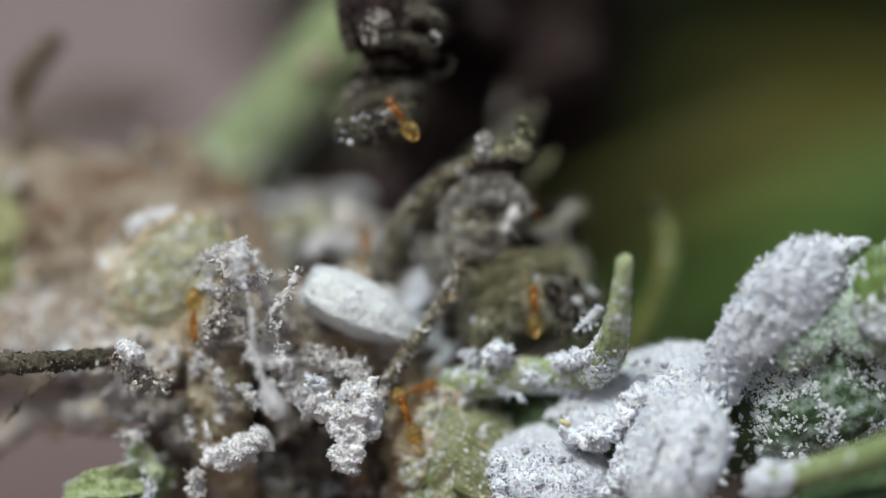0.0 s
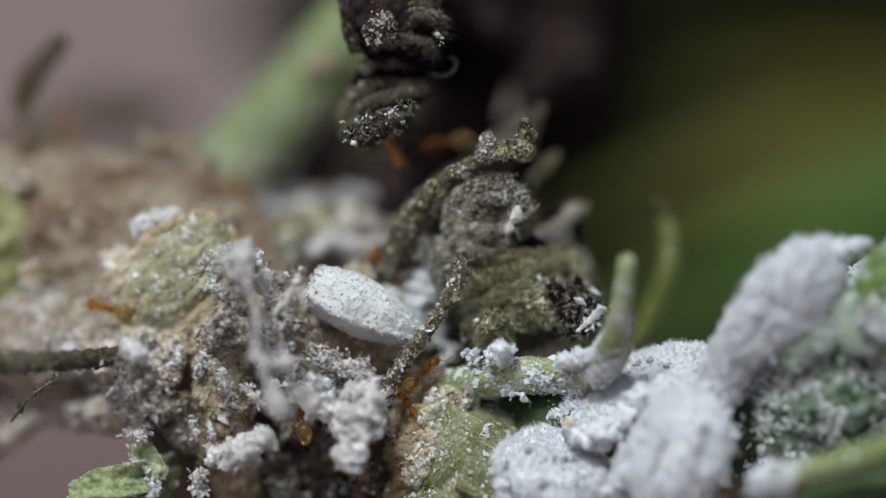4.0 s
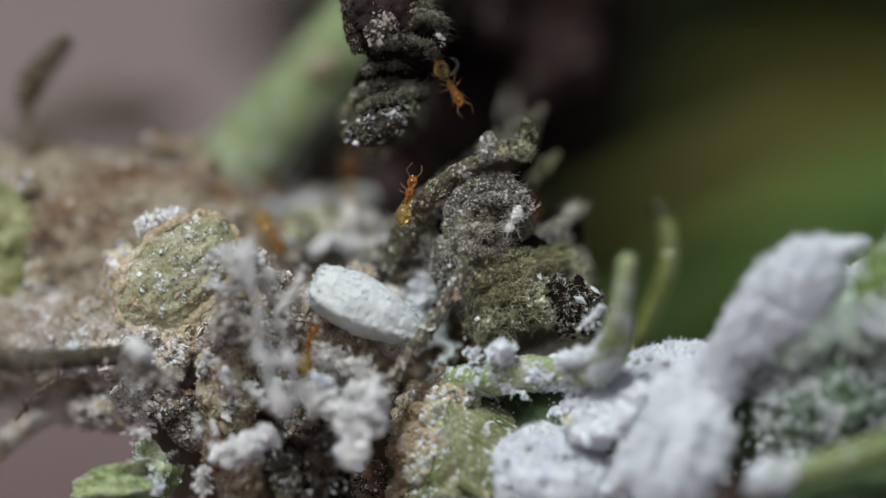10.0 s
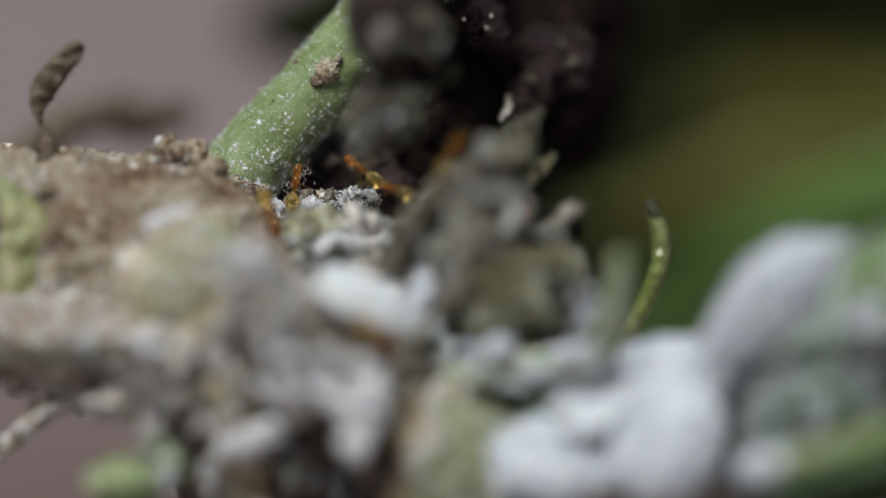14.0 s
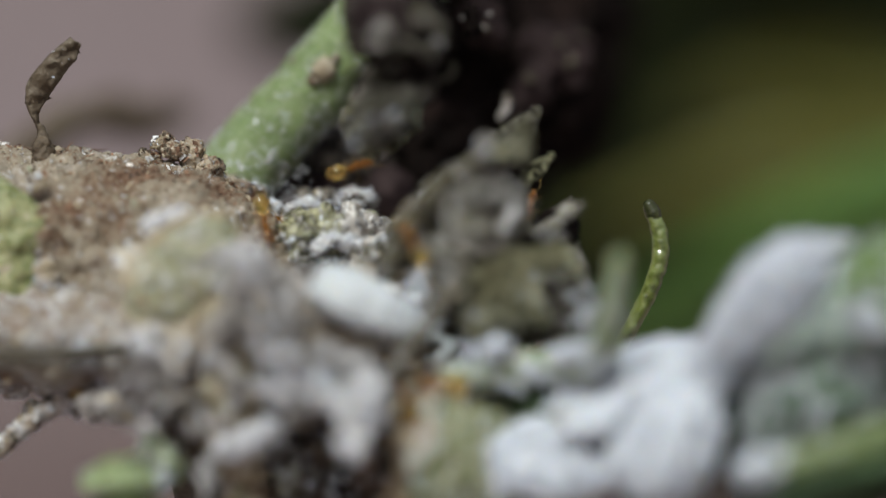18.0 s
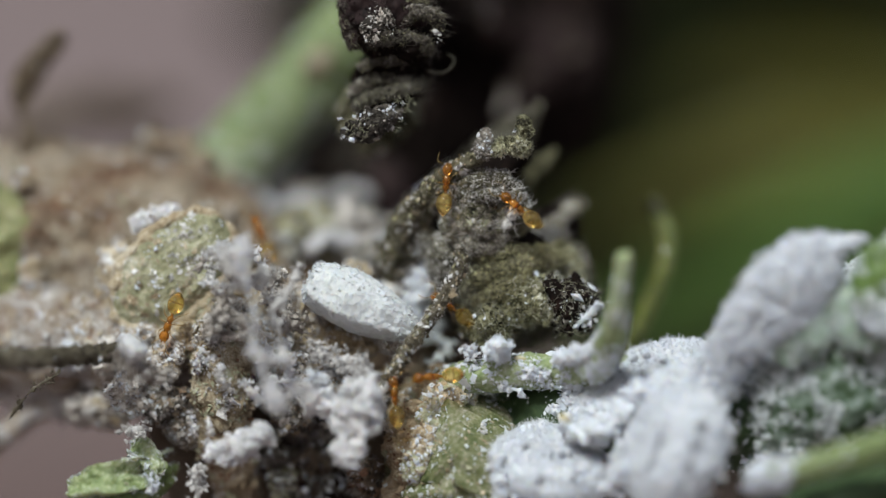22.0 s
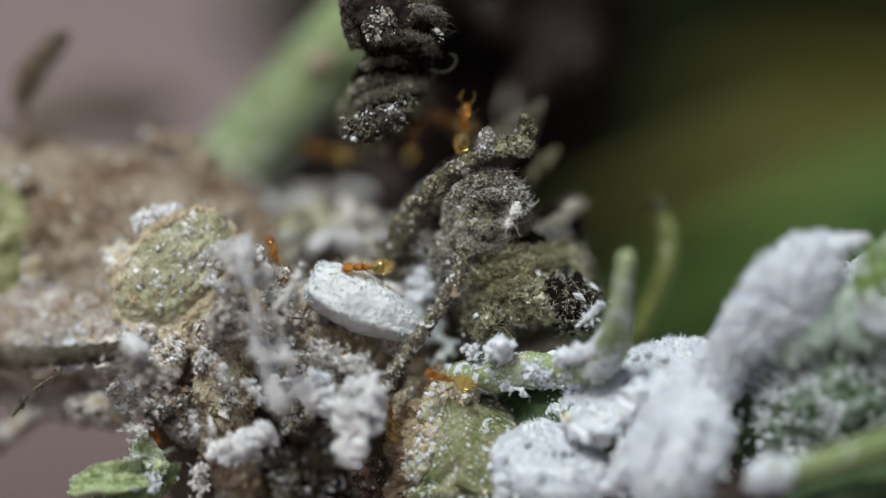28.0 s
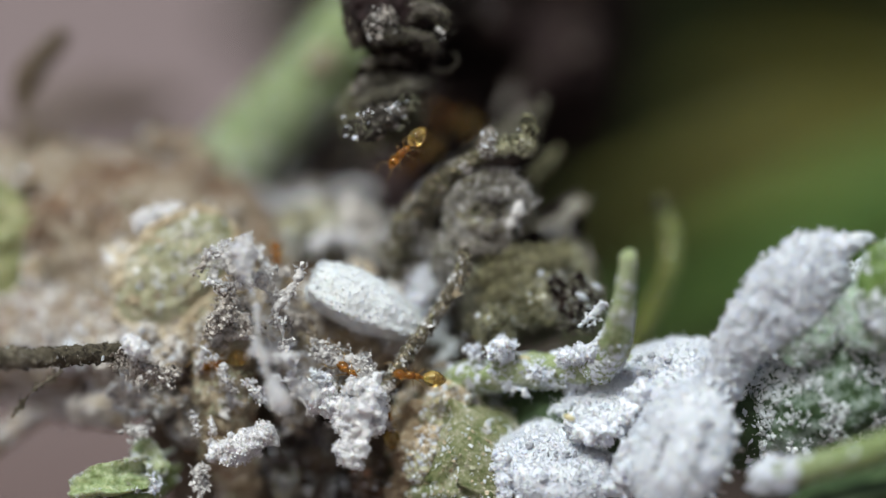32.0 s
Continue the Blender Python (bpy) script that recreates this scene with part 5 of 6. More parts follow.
for name, label, cat, c, rad, m, hm, s in (
        ("bark_crust", "tan crumbled crust on the green stem", "crust", spot(738, 735, 1.5), (0.7, 0.35, 0.6), TAN, SHELL, 3),
        ("bark_crust", "tan crumbled crust on the green stem", "crust", spot(765, 700, 1.8), (0.8, 0.4, 0.45), TAN, SHELL, 5),
        ("bark_crust", "grainy tan crust beside the scale insect", "crust", spot(214, 520, 2.7), (0.75, 0.5, 1.5), TAN, WAX_GREY, 29),
        ("bark_crust", "yellow-brown crust below the scale insect", "crust", spot(325, 605, 1.7), (0.8, 0.5, 0.5), TAN, OCHRE, 7),
        ("bark_crust", "yellow-brown crust below the scale insect", "crust", spot(440, 540, 2.2), (1.1, 0.7, 0.8), TAN, LINT, 9),
        ("bark_crust", "brown crust under the cocoon", "crust", spot(590, 620, 2.2), (1.4, 0.8, 0.9), TAN, WAX_GREY, 11),
        ("wax_crust", "pale lichen-like crust behind the cocoon", "crust", spot(552, 424, 5.6), (1.25, 0.8, 0.8), DRY, WAX_GREY, 13),
        ("wax_crust", "pale lichen-like crust behind the cocoon", "crust", spot(628, 420, 5.9), (1.1, 0.8, 0.8), LINT, WAX_GREY, 15),
        ("wax_crust", "pale lichen-like crust behind the cocoon", "crust", spot(660, 455, 5.6), (0.9, 0.7, 0.55), LINT, LINT, 17),
        ("wax_crust", "white crust at the edge of the bark", "crust", spot(70, 585, 4.0), (0.5, 0.4, 0.45), WAX_GREY, WAX, 19),
        ("wax_crust", "white crust at the edge of the bark", "crust", spot(110, 690, 4.6), (1.1, 0.6, 0.5), WAX_GREY, WAX_GREY, 21),
        ("wax_crust", "pale crust in the fork of the green shoot", "crust", spot(580, 362, 9.0), (1.0, 0.7, 0.5), DRY_DARK, WAX_GREY, 23),
        ("wax_crust", "grey crust beside the dark twig", "crust", spot(180, 730, 3.2), (1.0, 0.7, 0.5), LINT, LINT, 25),
        ("wax_crust", "brown-grey crust in the crevice", "crust", spot(560, 545, 2.4), (0.8, 0.7, 0.7), LINT, LINT, 27)):
    far = 13 <= s <= 17
    lump(name, label, cat, c, rad, m, hm, s, 260 if far else 160, 1300, 0.3 if far else 0.14, 0.055, 0.65 if far else 0.4, 1.9, group="crusts", tones=(SHELL, LINT) if far else None)


# Clots low in the crevice are coloured near-black to stand for its shade.
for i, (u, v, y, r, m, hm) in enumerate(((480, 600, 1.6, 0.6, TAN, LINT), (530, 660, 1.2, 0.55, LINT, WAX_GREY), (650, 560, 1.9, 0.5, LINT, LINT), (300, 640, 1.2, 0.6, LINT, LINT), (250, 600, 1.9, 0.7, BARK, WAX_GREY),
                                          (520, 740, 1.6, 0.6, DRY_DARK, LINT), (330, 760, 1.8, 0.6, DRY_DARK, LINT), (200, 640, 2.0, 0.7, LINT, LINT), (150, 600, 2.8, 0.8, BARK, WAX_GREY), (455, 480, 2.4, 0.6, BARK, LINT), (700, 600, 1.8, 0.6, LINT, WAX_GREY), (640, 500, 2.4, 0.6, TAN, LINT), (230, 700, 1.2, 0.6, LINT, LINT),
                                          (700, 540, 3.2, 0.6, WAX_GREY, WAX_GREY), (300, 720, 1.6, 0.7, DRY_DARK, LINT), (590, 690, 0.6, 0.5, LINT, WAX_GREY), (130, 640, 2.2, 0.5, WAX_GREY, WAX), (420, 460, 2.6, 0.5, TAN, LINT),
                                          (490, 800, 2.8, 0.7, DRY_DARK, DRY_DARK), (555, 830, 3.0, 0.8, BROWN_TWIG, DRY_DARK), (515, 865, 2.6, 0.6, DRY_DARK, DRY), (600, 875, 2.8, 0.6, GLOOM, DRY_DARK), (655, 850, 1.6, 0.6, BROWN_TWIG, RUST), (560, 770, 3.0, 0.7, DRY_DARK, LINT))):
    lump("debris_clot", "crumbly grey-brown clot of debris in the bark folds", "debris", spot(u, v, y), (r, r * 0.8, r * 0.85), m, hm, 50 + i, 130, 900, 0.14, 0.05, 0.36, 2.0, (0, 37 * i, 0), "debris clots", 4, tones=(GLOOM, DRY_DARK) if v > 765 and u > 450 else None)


# ---- wax tufts: lacy heaps of shed wax ----
def tuft(label, spine, width, mats, seed, n=900, grain=0.075, thread=260):
    """Crumbs and threads heaped along a spine."""
    rng = np.random.default_rng(seed)
    line = smooth_line(spine, 60)
    th = thing("wax_tuft", line[np.argmin(line[:, 2])], label, "wax tuft", "wax tufts")
    w = np.interp(np.linspace(0, 1, 60), np.linspace(0, 1, len(width)), width)
    solid = mats[0] in (WAX, CHALK, CHALK_GREY) and max(width) > 0.33
    if solid:
        v, f = tube(spine, [x * 0.62 for x in width], 90, 36, 0.42 * max(width), 2.2 / max(width) ** 0.6, seed, octaves=7)
        out = v - np.repeat(smooth_line(spine, 90), 36, axis=0)
        g = fluffed((v + out * (rough(v, 6.0, 4, seed + 4) * 0.2)[:, None], f), 0.05, 4.5, seed)
        n = int(n * 1.5)
    else:
        g = tube(spine, [x * 0.27 for x in width], 60, 20, 0.34 * max(width), 3.0, seed)
    core = part("core", g, mats[0], th)
    if solid:
        p, d = skin(g, n, seed)
        part("wax_grit", join(crumbs(p[n // 2:], 0.03, seed, 0.7, d[n // 2:]), flocs(p[:n // 2], d[:n // 2], 0.027, 8, seed, 1.0)), mats[0], core, "", "stuff")
        part("thread_down", hairs(p[:n // 4], d[:n // 4], 0.13, 0.01, 1.3, seed, 3), mats[1], core, "", "stuff")
        return th
    m = n // 3
    i = rng.integers(0, 60, m)
    d = rng.normal(0, 1, (m, 3))
    d /= np.linalg.norm(d, axis=1)[:, None]
    p = line[i] + d * (w[i] * rng.uniform(0.2, 0.8, m))[:, None]
    keep = rough(p, 1.8, 3, seed) > -0.15
    p, d = (p[keep], d[keep]) if keep.sum() > 5 else (p, d)
    part("wax_grit", flocs(p, d, grain * 0.66, 9, seed), mats[0], core, "", "stuff")
    k = rng.integers(0, len(p), min(thread, n // 5))
    part("thread_down", join(hairs(p[k], d[k], 0.15, 0.01, 1.5, seed, 3), hairs(p[k[:12]], d[k[:12]], 0.36, 0.01, 1.2, seed, 5)), mats[1], core, "", "stuff")
    return th


tuft("grey-white cottony wax strand standing upright", spots((440, 425, -1.8), (428, 455, -2.2), (436, 490, -2.5), (452, 540, -2.8), (455, 600, -3.2), (470, 660, -3.6), (492, 715, -3.8)), [0.2, 0.26, 0.2, 0.13, 0.13, 0.2, 0.3], (CHALK_GREY, CHALK), 3, 1100, 0.055)
tuft("grey-white cottony wax clot on the upright strand", spots((436, 436, -1.9), (428, 456, -2.2), (438, 480, -2.4)), [0.28, 0.44, 0.3], (CHALK_GREY, CHALK), 67, 700)
tuft("grey-white cottony wax clot below the upright strand", spots((478, 690, -3.5), (490, 712, -3.7), (500, 728, -3.6)), [0.28, 0.42, 0.3], (CHALK_GREY, CHALK), 69, 600)
tuft("grey-white cottony wax lump standing out from the crevice", spots((450, 620, -2.6), (470, 640, -3.0), (520, 640, -2.6)), [0.2, 0.3, 0.22], (CHALK_GREY, CHALK), 45, 700)
tuft("grey cottony wax lump before the scale insect", spots((400, 460, -1.2), (430, 500, -1.4), (470, 490, -1.0)), [0.35, 0.5, 0.4], (WAX_GREY, LINT), 47, 800)
tuft("white cottony wax lump below the cocoon", spots((525, 690, -2.2), (550, 710, -2.4), (560, 690, -2.2)), [0.24, 0.32, 0.22], (CHALK_GREY, CHALK), 49, 600)
tuft("lacy grey wax shred", spots((440, 425, -1.2), (425, 445, -1.3), (418, 470, -1.2)), [0.3, 0.3, 0.35], (WAX_GREY, LINT), 5, 400, 0.06)
tuft("lacy white wax shred beside the cocoon", spots((535, 480, -0.9), (515, 520, -1.0), (490, 555, -1.0), (500, 600, -0.9), (510, 640, -0.8)), [0.22, 0.3, 0.42, 0.25, 0.2], (WAX_GREY, WAX), 7, 800, 0.06)
tuft("brown-grey lacy debris by the scale insect", spots((400, 520, -0.4), (390, 560, -0.6), (375, 590, -0.5)), [0.4, 0.7, 0.35], (LINT, LINT), 9, 900, 0.08)
tuft("grey fluffy debris under the dark twig", spots((210, 640, -0.5), (250, 660, -0.8), (300, 670, -0.7)), [0.5, 0.8, 0.55], (LINT, TWIG), 11, 1300, 0.07)
tuft("small bright white wax clump", spots((222, 606, -1.3), (240, 625, -1.5), (255, 612, -1.4)), [0.28, 0.36, 0.25], (CHALK, CHALK), 13, 420, 0.09)
tuft("crumbly white wax heap below the crevice", spots((370, 802, -0.4), (410, 805, -0.55), (450, 785, -0.6), (485, 770, -0.7)), [0.3, 0.55, 0.55, 0.4], (CHALK, CHALK), 15, 1900, 0.08)
tuft("crumbly white wax heap below the crevice", spots((556, 690, -0.5), (595, 725, -0.8), (632, 745, -1.1), (628, 795, -1.3), (620, 832, -1.3)), [0.4, 0.6, 0.8, 0.6, 0.3], (CHALK, CHALK), 17, 2400, 0.085)
tuft("crumbly white wax heap under the twig", spots((610, 690, -0.7), (655, 715, -0.9), (658, 770, -1.1)), [0.35, 0.6, 0.5], (CHALK, CHALK), 57, 1500, 0.08)
tuft("white wax shreds beside the twig", spots((668, 665, -1.2), (660, 700, -1.4), (650, 740, -1.6)), [0.15, 0.3, 0.5], (CHALK, CHALK), 19, 420, 0.07)
tuft("bright small wax flake", spots((552, 668, -1.1), (572, 672, -1.1)), [0.16, 0.16], (WAX, WAX), 21, 110, 0.08)
tuft("white wax clump on the green stalk", spots((835, 622, 0.3), (835, 640, 0.3)), [0.25, 0.3], (WAX, WAX), 23, 220, 0.09)
tuft("white wax clump on the green stalk", spots((868, 634, 0.0), (888, 622, -0.2), (908, 626, -0.1)), [0.36, 0.5, 0.34], (WAX, WAX), 25, 500, 0.1)
for pts, wd, sd in (([(925, 672, 0.1), (950, 662, 0.0), (975, 668, 0.0)], [0.16, 0.3, 0.2], 71), ([(985, 650, -0.1), (1005, 640, -0.2), (1030, 634, -0.4)], [0.2, 0.34, 0.3], 73), ([(895, 690, 0.3), (930, 698, 0.2)], [0.16, 0.2], 75), ([(1010, 690, 0.1), (1040, 682, 0.0)], [0.18, 0.24], 77)):
    tuft("flaky white wax patch on the green stalk", spots(*pts), wd, (WAX, WAX), sd, 420, 0.07)
tuft("white wax grains at the foot of the sprout", spots((1020, 585, -0.2), (1050, 560, -0.3), (1072, 540, -0.4)), [0.2, 0.3, 0.2], (WAX, WAX), 27, 160, 0.07)
tuft("white wax clump on the scale insect", spots((236, 404, 2.2), (262, 394, 2.1), (290, 386, 2.1), (322, 384, 2.3)), [0.26, 0.42, 0.42, 0.26], (CHALK, CHALK), 29, 600, 0.09)
tuft("white wax shred beside the young leaf", spots((345, 830, -0.1), (355, 860, -0.2), (350, 900, 0)), [0.35, 0.35, 0.3], (WAX_GREY, WAX), 31, 320, 0.09)
tuft("white wax shred beside the young leaf", spots((270, 850, -0.3), (275, 875, -0.3)), [0.22, 0.25], (WAX, WAX), 33, 160, 0.08)
tuft("grey wax crumbs on the young leaf", spots((225, 770, 0.0), (260, 765, 0.2)), [0.3, 0.35], (WAX_GREY, LINT), 35, 260, 0.07)
tuft("pale debris heap under the cocoon", spots((560, 625, -0.1), (600, 640, -0.2), (640, 650, -0.3), (650, 680, -0.6)), [0.45, 0.6, 0.5, 0.4], (WAX_GREY, WAX), 37, 1600, 0.075)
tuft("black-tipped dry debris at the twig", spots((20, 745, 0.1), (60, 695, 0.1), (110, 665, 0.2)), [0.1, 0.12, 0.1], (TWIG, TWIG), 39, 160, 0.06)
tuft("pale debris at the fork of the branches", spots((765, 650, 2.2), (800, 620, 2.8), (760, 595, 3.2), (790, 575, 3.4)), [0.2, 0.3, 0.3, 0.2], (BLOOM, WAX), 41, 500, 0.08)
tuft("grey-brown lacy debris beside the scale insect", spots((385, 545, 0.0), (420, 560, -0.3), (450, 590, -0.4), (400, 600, 0.0)), [0.4, 0.5, 0.5, 0.4], (LINT, LINT), 61, 900, 0.06)
tuft("white wax shreds at the foot of the sprout", spots((990, 640, -0.6), (1040, 630, -1.0), (1075, 600, -1.3)), [0.25, 0.4, 0.3], (WAX, WAX), 63, 500, 0.07)
tuft("brown debris between bark and cocoon", spots((500, 480, 1.2), (480, 520, 0.8), (540, 590, 0.8)), [0.5, 0.6, 0.5], (LINT, LINT), 43, 900, 0.08)


for pts, wd, sd in (([(500, 372, 8.0), (535, 362, 8.1), (575, 372, 8.0)], [0.2, 0.36, 0.24], 81), ([(590, 352, 8.4), (625, 338, 8.6), (655, 345, 8.5)], [0.2, 0.32, 0.2], 83), ([(545, 440, 4.8), (590, 425, 5.0), (640, 432, 5.0)], [0.24, 0.4, 0.26], 85)):
    tuft("frayed white wax at the foot of the green shoot", spots(*pts), wd, (CHALK, CHALK), sd, 700, 0.06)
tuft("bluish-white wax patch between cocoon and withered leaf", spots((728, 560, 3.0), (748, 520, 2.9), (772, 480, 3.0)), [0.5, 0.62, 0.46], (WAX, WAX), 65, 900, 0.07)
for i, (u, v, y, r) in enumerate(((15, 690, 5.2, 0.6), (60, 685, 5.0, 0.7), (105, 715, 4.8, 0.6), (30, 745, 5.3, 0.4), (150, 690, 4.4, 0.5))):
    lump("debris_clot", "pale fluffy debris under the bark edge", "debris", spot(u, v, y), (r, r * 0.7, r * 0.6), LINT if i % 2 else WAX_GREY, WAX, 120 + i, 160, 700, 0.2, 0.05, 0.36, 2.2, (0, 40 * i, 0), "debris clots")
# small shreds strewn over the crevice
rnd = random.Random(11)
for i in range(46):
    u, v = rnd.uniform(335, 690), rnd.uniform(430, 770)
    if 530 < u < 750 and 450 < v < 620:
        u -= 190
    if u > 480 and v < 490:
        u -= 140
    y = rnd.uniform(-0.4, 0.6)
    a = rnd.uniform(0, 6.28)
    du, dv = 22 * math.cos(a), 22 * math.sin(a)
    tuft("tiny pale wax shred in the bark crevice", spots((u - du, v - dv, y), (u + rnd.uniform(-8, 8), v + rnd.uniform(-8, 8), y - 0.15), (u + du, v + dv, y)), [0.1, rnd.uniform(0.14, 0.26), 0.08],
         ((CHALK, CHALK), (WAX_GREY, CHALK), (LINT, WAX_GREY), (CHALK_GREY, LINT))[i % 4], 200 + i, 170, rnd.uniform(0.05, 0.075))


# ---- mealybugs ----
def mealybug(label, centre, length, width, height, rot, seed, marks):
    """An oval waxy body with ring folds, stubby wax points round its edge and rows of bare grey patches."""
    c = np.array(centre)
    R = turn(*rot)
    th = thing("mealybug", c + np.array([0, 0, -height]), label, "insect", "mealybugs")
    base, faces = ball(6)
    p = base * np.array([length, width, height])
    rings = 1 + 0.006 * np.cos(base[:, 0] * 24) * (base[:, 2] > -0.3)
    p = p * np.stack([np.ones(len(p)), rings, rings], 1)
    p = p + base * (rough(p, 1.1, 4, seed) * 0.1)[:, None]
    g = fluffed((p @ R.T + c, faces), 0.03, 7.0, seed)
    b = part("body", g, BUG, th)
    marked = []
    for j, (u, v, r, h, tilt) in enumerate(marks):
        at = spot(u, v, c[1])
        near = np.hypot(g[0][:, 0] - at[0], g[0][:, 2] - at[2]) < 0.12
        at[1] = g[0][near, 1].min() if near.any() else at[1]
        marked.append((at, max(r, h)))
        part("bare_patch", blob(at, (r * random.uniform(0.6, 1.5), 0.05, h * random.uniform(0.6, 1.3)), (0, tilt, 0), 4, 0.14, 4, seed=j + seed), SLATE, b, "bare grey patch")
    q, n = skin(g, 8000, seed, facing)
    k = np.ones(len(q), bool)
    for at, r in marked:
        k &= np.hypot(q[:, 0] - at[0], q[:, 2] - at[2]) > 0.6 * r
    part("wax_coat", join(crumbs(q[k][3000:], 0.018, seed, 0.7, n[k][3000:]), flocs(q[k][:2300], n[k][:2300], 0.018, 9, seed), flocs(q[k][2300:3000], n[k][2300:3000], 0.027, 8, seed + 2)), WAX, b, "mealy white wax", "stuff")
    part("wax_down", hairs(q[k][:2400], n[k][:2400], 0.2, 0.01, 0.7, seed), WAX, b, "", "stuff")
    for i in range(26):
        a = 2 * math.pi * (i + random.uniform(-0.45, 0.45)) / 26
        s = np.array([length * math.cos(a), width * math.sin(a), -0.25 * height])
        d = np.array([math.cos(a), math.sin(a) * length / width, -0.1])
        d /= np.linalg.norm(d)
        e = [c + R @ (s * 0.93), c + R @ (s + d * 0.1), c + R @ (s + d * random.uniform(0.08, 0.34) + np.array([random.uniform(-0.08, 0.08), 0, 0.03]))]
        part("wax_point", tube(e, [0.11, random.uniform(0.05, 0.1), 0.02], 12, 8, 0.05, 5, i), WAX, th)
    for i in range(6):
        sx, sy = (-0.35 + 0.35 * (i // 2)) * length, (1 if i % 2 else -1) * width * 0.8
        part("leg", tube([c + R @ np.array(v) for v in ((sx, sy * 0.7, -0.5 * height), (sx, sy * 1.05, -0.7 * height), (sx + 0.1, sy * 1.15, -1.0 * height))], [0.06, 0.05, 0.03], 10, 6), LINT, th)
    return th


mealybug("plump white mealybug with faint grey stripes, on the branch", spot(985, 828, -0.3), 1.85, 1.65, 0.75, (42, 10, 0), 3,
         [(u, 808, 0.06, 0.12, 10) for u in (968, 982, 1000, 1015)] + [(u, 853, 0.06, 0.11, 10) for u in (962, 984, 996, 1018)] + [(934, 792, 0.07, 0.06, 0)])
mealybug("large white mealybug with two grey stripes, on the branch", spot(1200, 800, -2.2), 1.95, 1.65, 0.95, (52, -65, 0), 5,
         [(1247 - i * 5, 752 + i * 20, 0.16, 0.16, -14) for i in range(5)] + [(1182 - i * 7, 756 + i * 19, 0.1, 0.12, -14) for i in range(5)])
mealybug("long greyish white mealybug beside the green stalk", spot(1138, 692, 0.3), 2.5, 1.45, 0.85, (38, -25, 0), 7,
         [(1066 + 27 * i, 736 - 13 * i, 0.13, 0.06, -25) for i in range(5)] + [(1128, 640, 0.1, 0.06, 0), (1150, 634, 0.06, 0.05, 0), (1178, 645, 0.09, 0.06, 0), (1104, 662, 0.08, 0.06, 0), (1040, 718, 0.1, 0.07, 0)])


tuft("white wax heaped between the mealybugs", spots((1000, 760, -0.6), (1060, 770, -1.1), (1100, 740, -1.0), (1150, 700, -1.2), (1250, 680, -1.1), (1290, 700, -0.9)), [0.4, 0.6, 0.6, 0.7, 0.6, 0.4], (WAX, WAX), 51, 2200, 0.09)
tuft("white wax heaped between the mealybugs", spots((985, 742, 0.4), (1035, 722, 0.3), (1090, 700, 0.2)), [0.4, 0.62, 0.5], (WAX, WAX), 79, 1200, 0.08)
tuft("white wax heaped between the mealybugs", spots((1090, 880, -1.6), (1110, 830, -1.9), (1120, 790, -1.8)), [0.5, 0.5, 0.5], (WAX, WAX), 53, 900, 0.09)
tuft("white wax heaped between the mealybugs", spots((880, 800, -1.0), (890, 850, -1.2), (890, 900, -1.2)), [0.25, 0.35, 0.3], (WAX, WAX), 55, 400, 0.08)


# ---- eggs and crawlers ----
for i, (u, v, y, a) in enumerate(((926, 640, 0.1, 10), (769, 857, 0.35, 5), (880, 848, 0.2, 40), (1006, 745, -1.9, 20), (1254, 648, -0.9, 60))):
    g = blob(spot(u, v, y), (0.2, 0.1, 0.1), (0, a, 0), 3, 0.01, 3, seed=i)
    solo("egg", g, EGG, "tiny cream oval egg stuck to the plant", "egg", "scattered eggs")


# ---- ants ----
LEGS = []


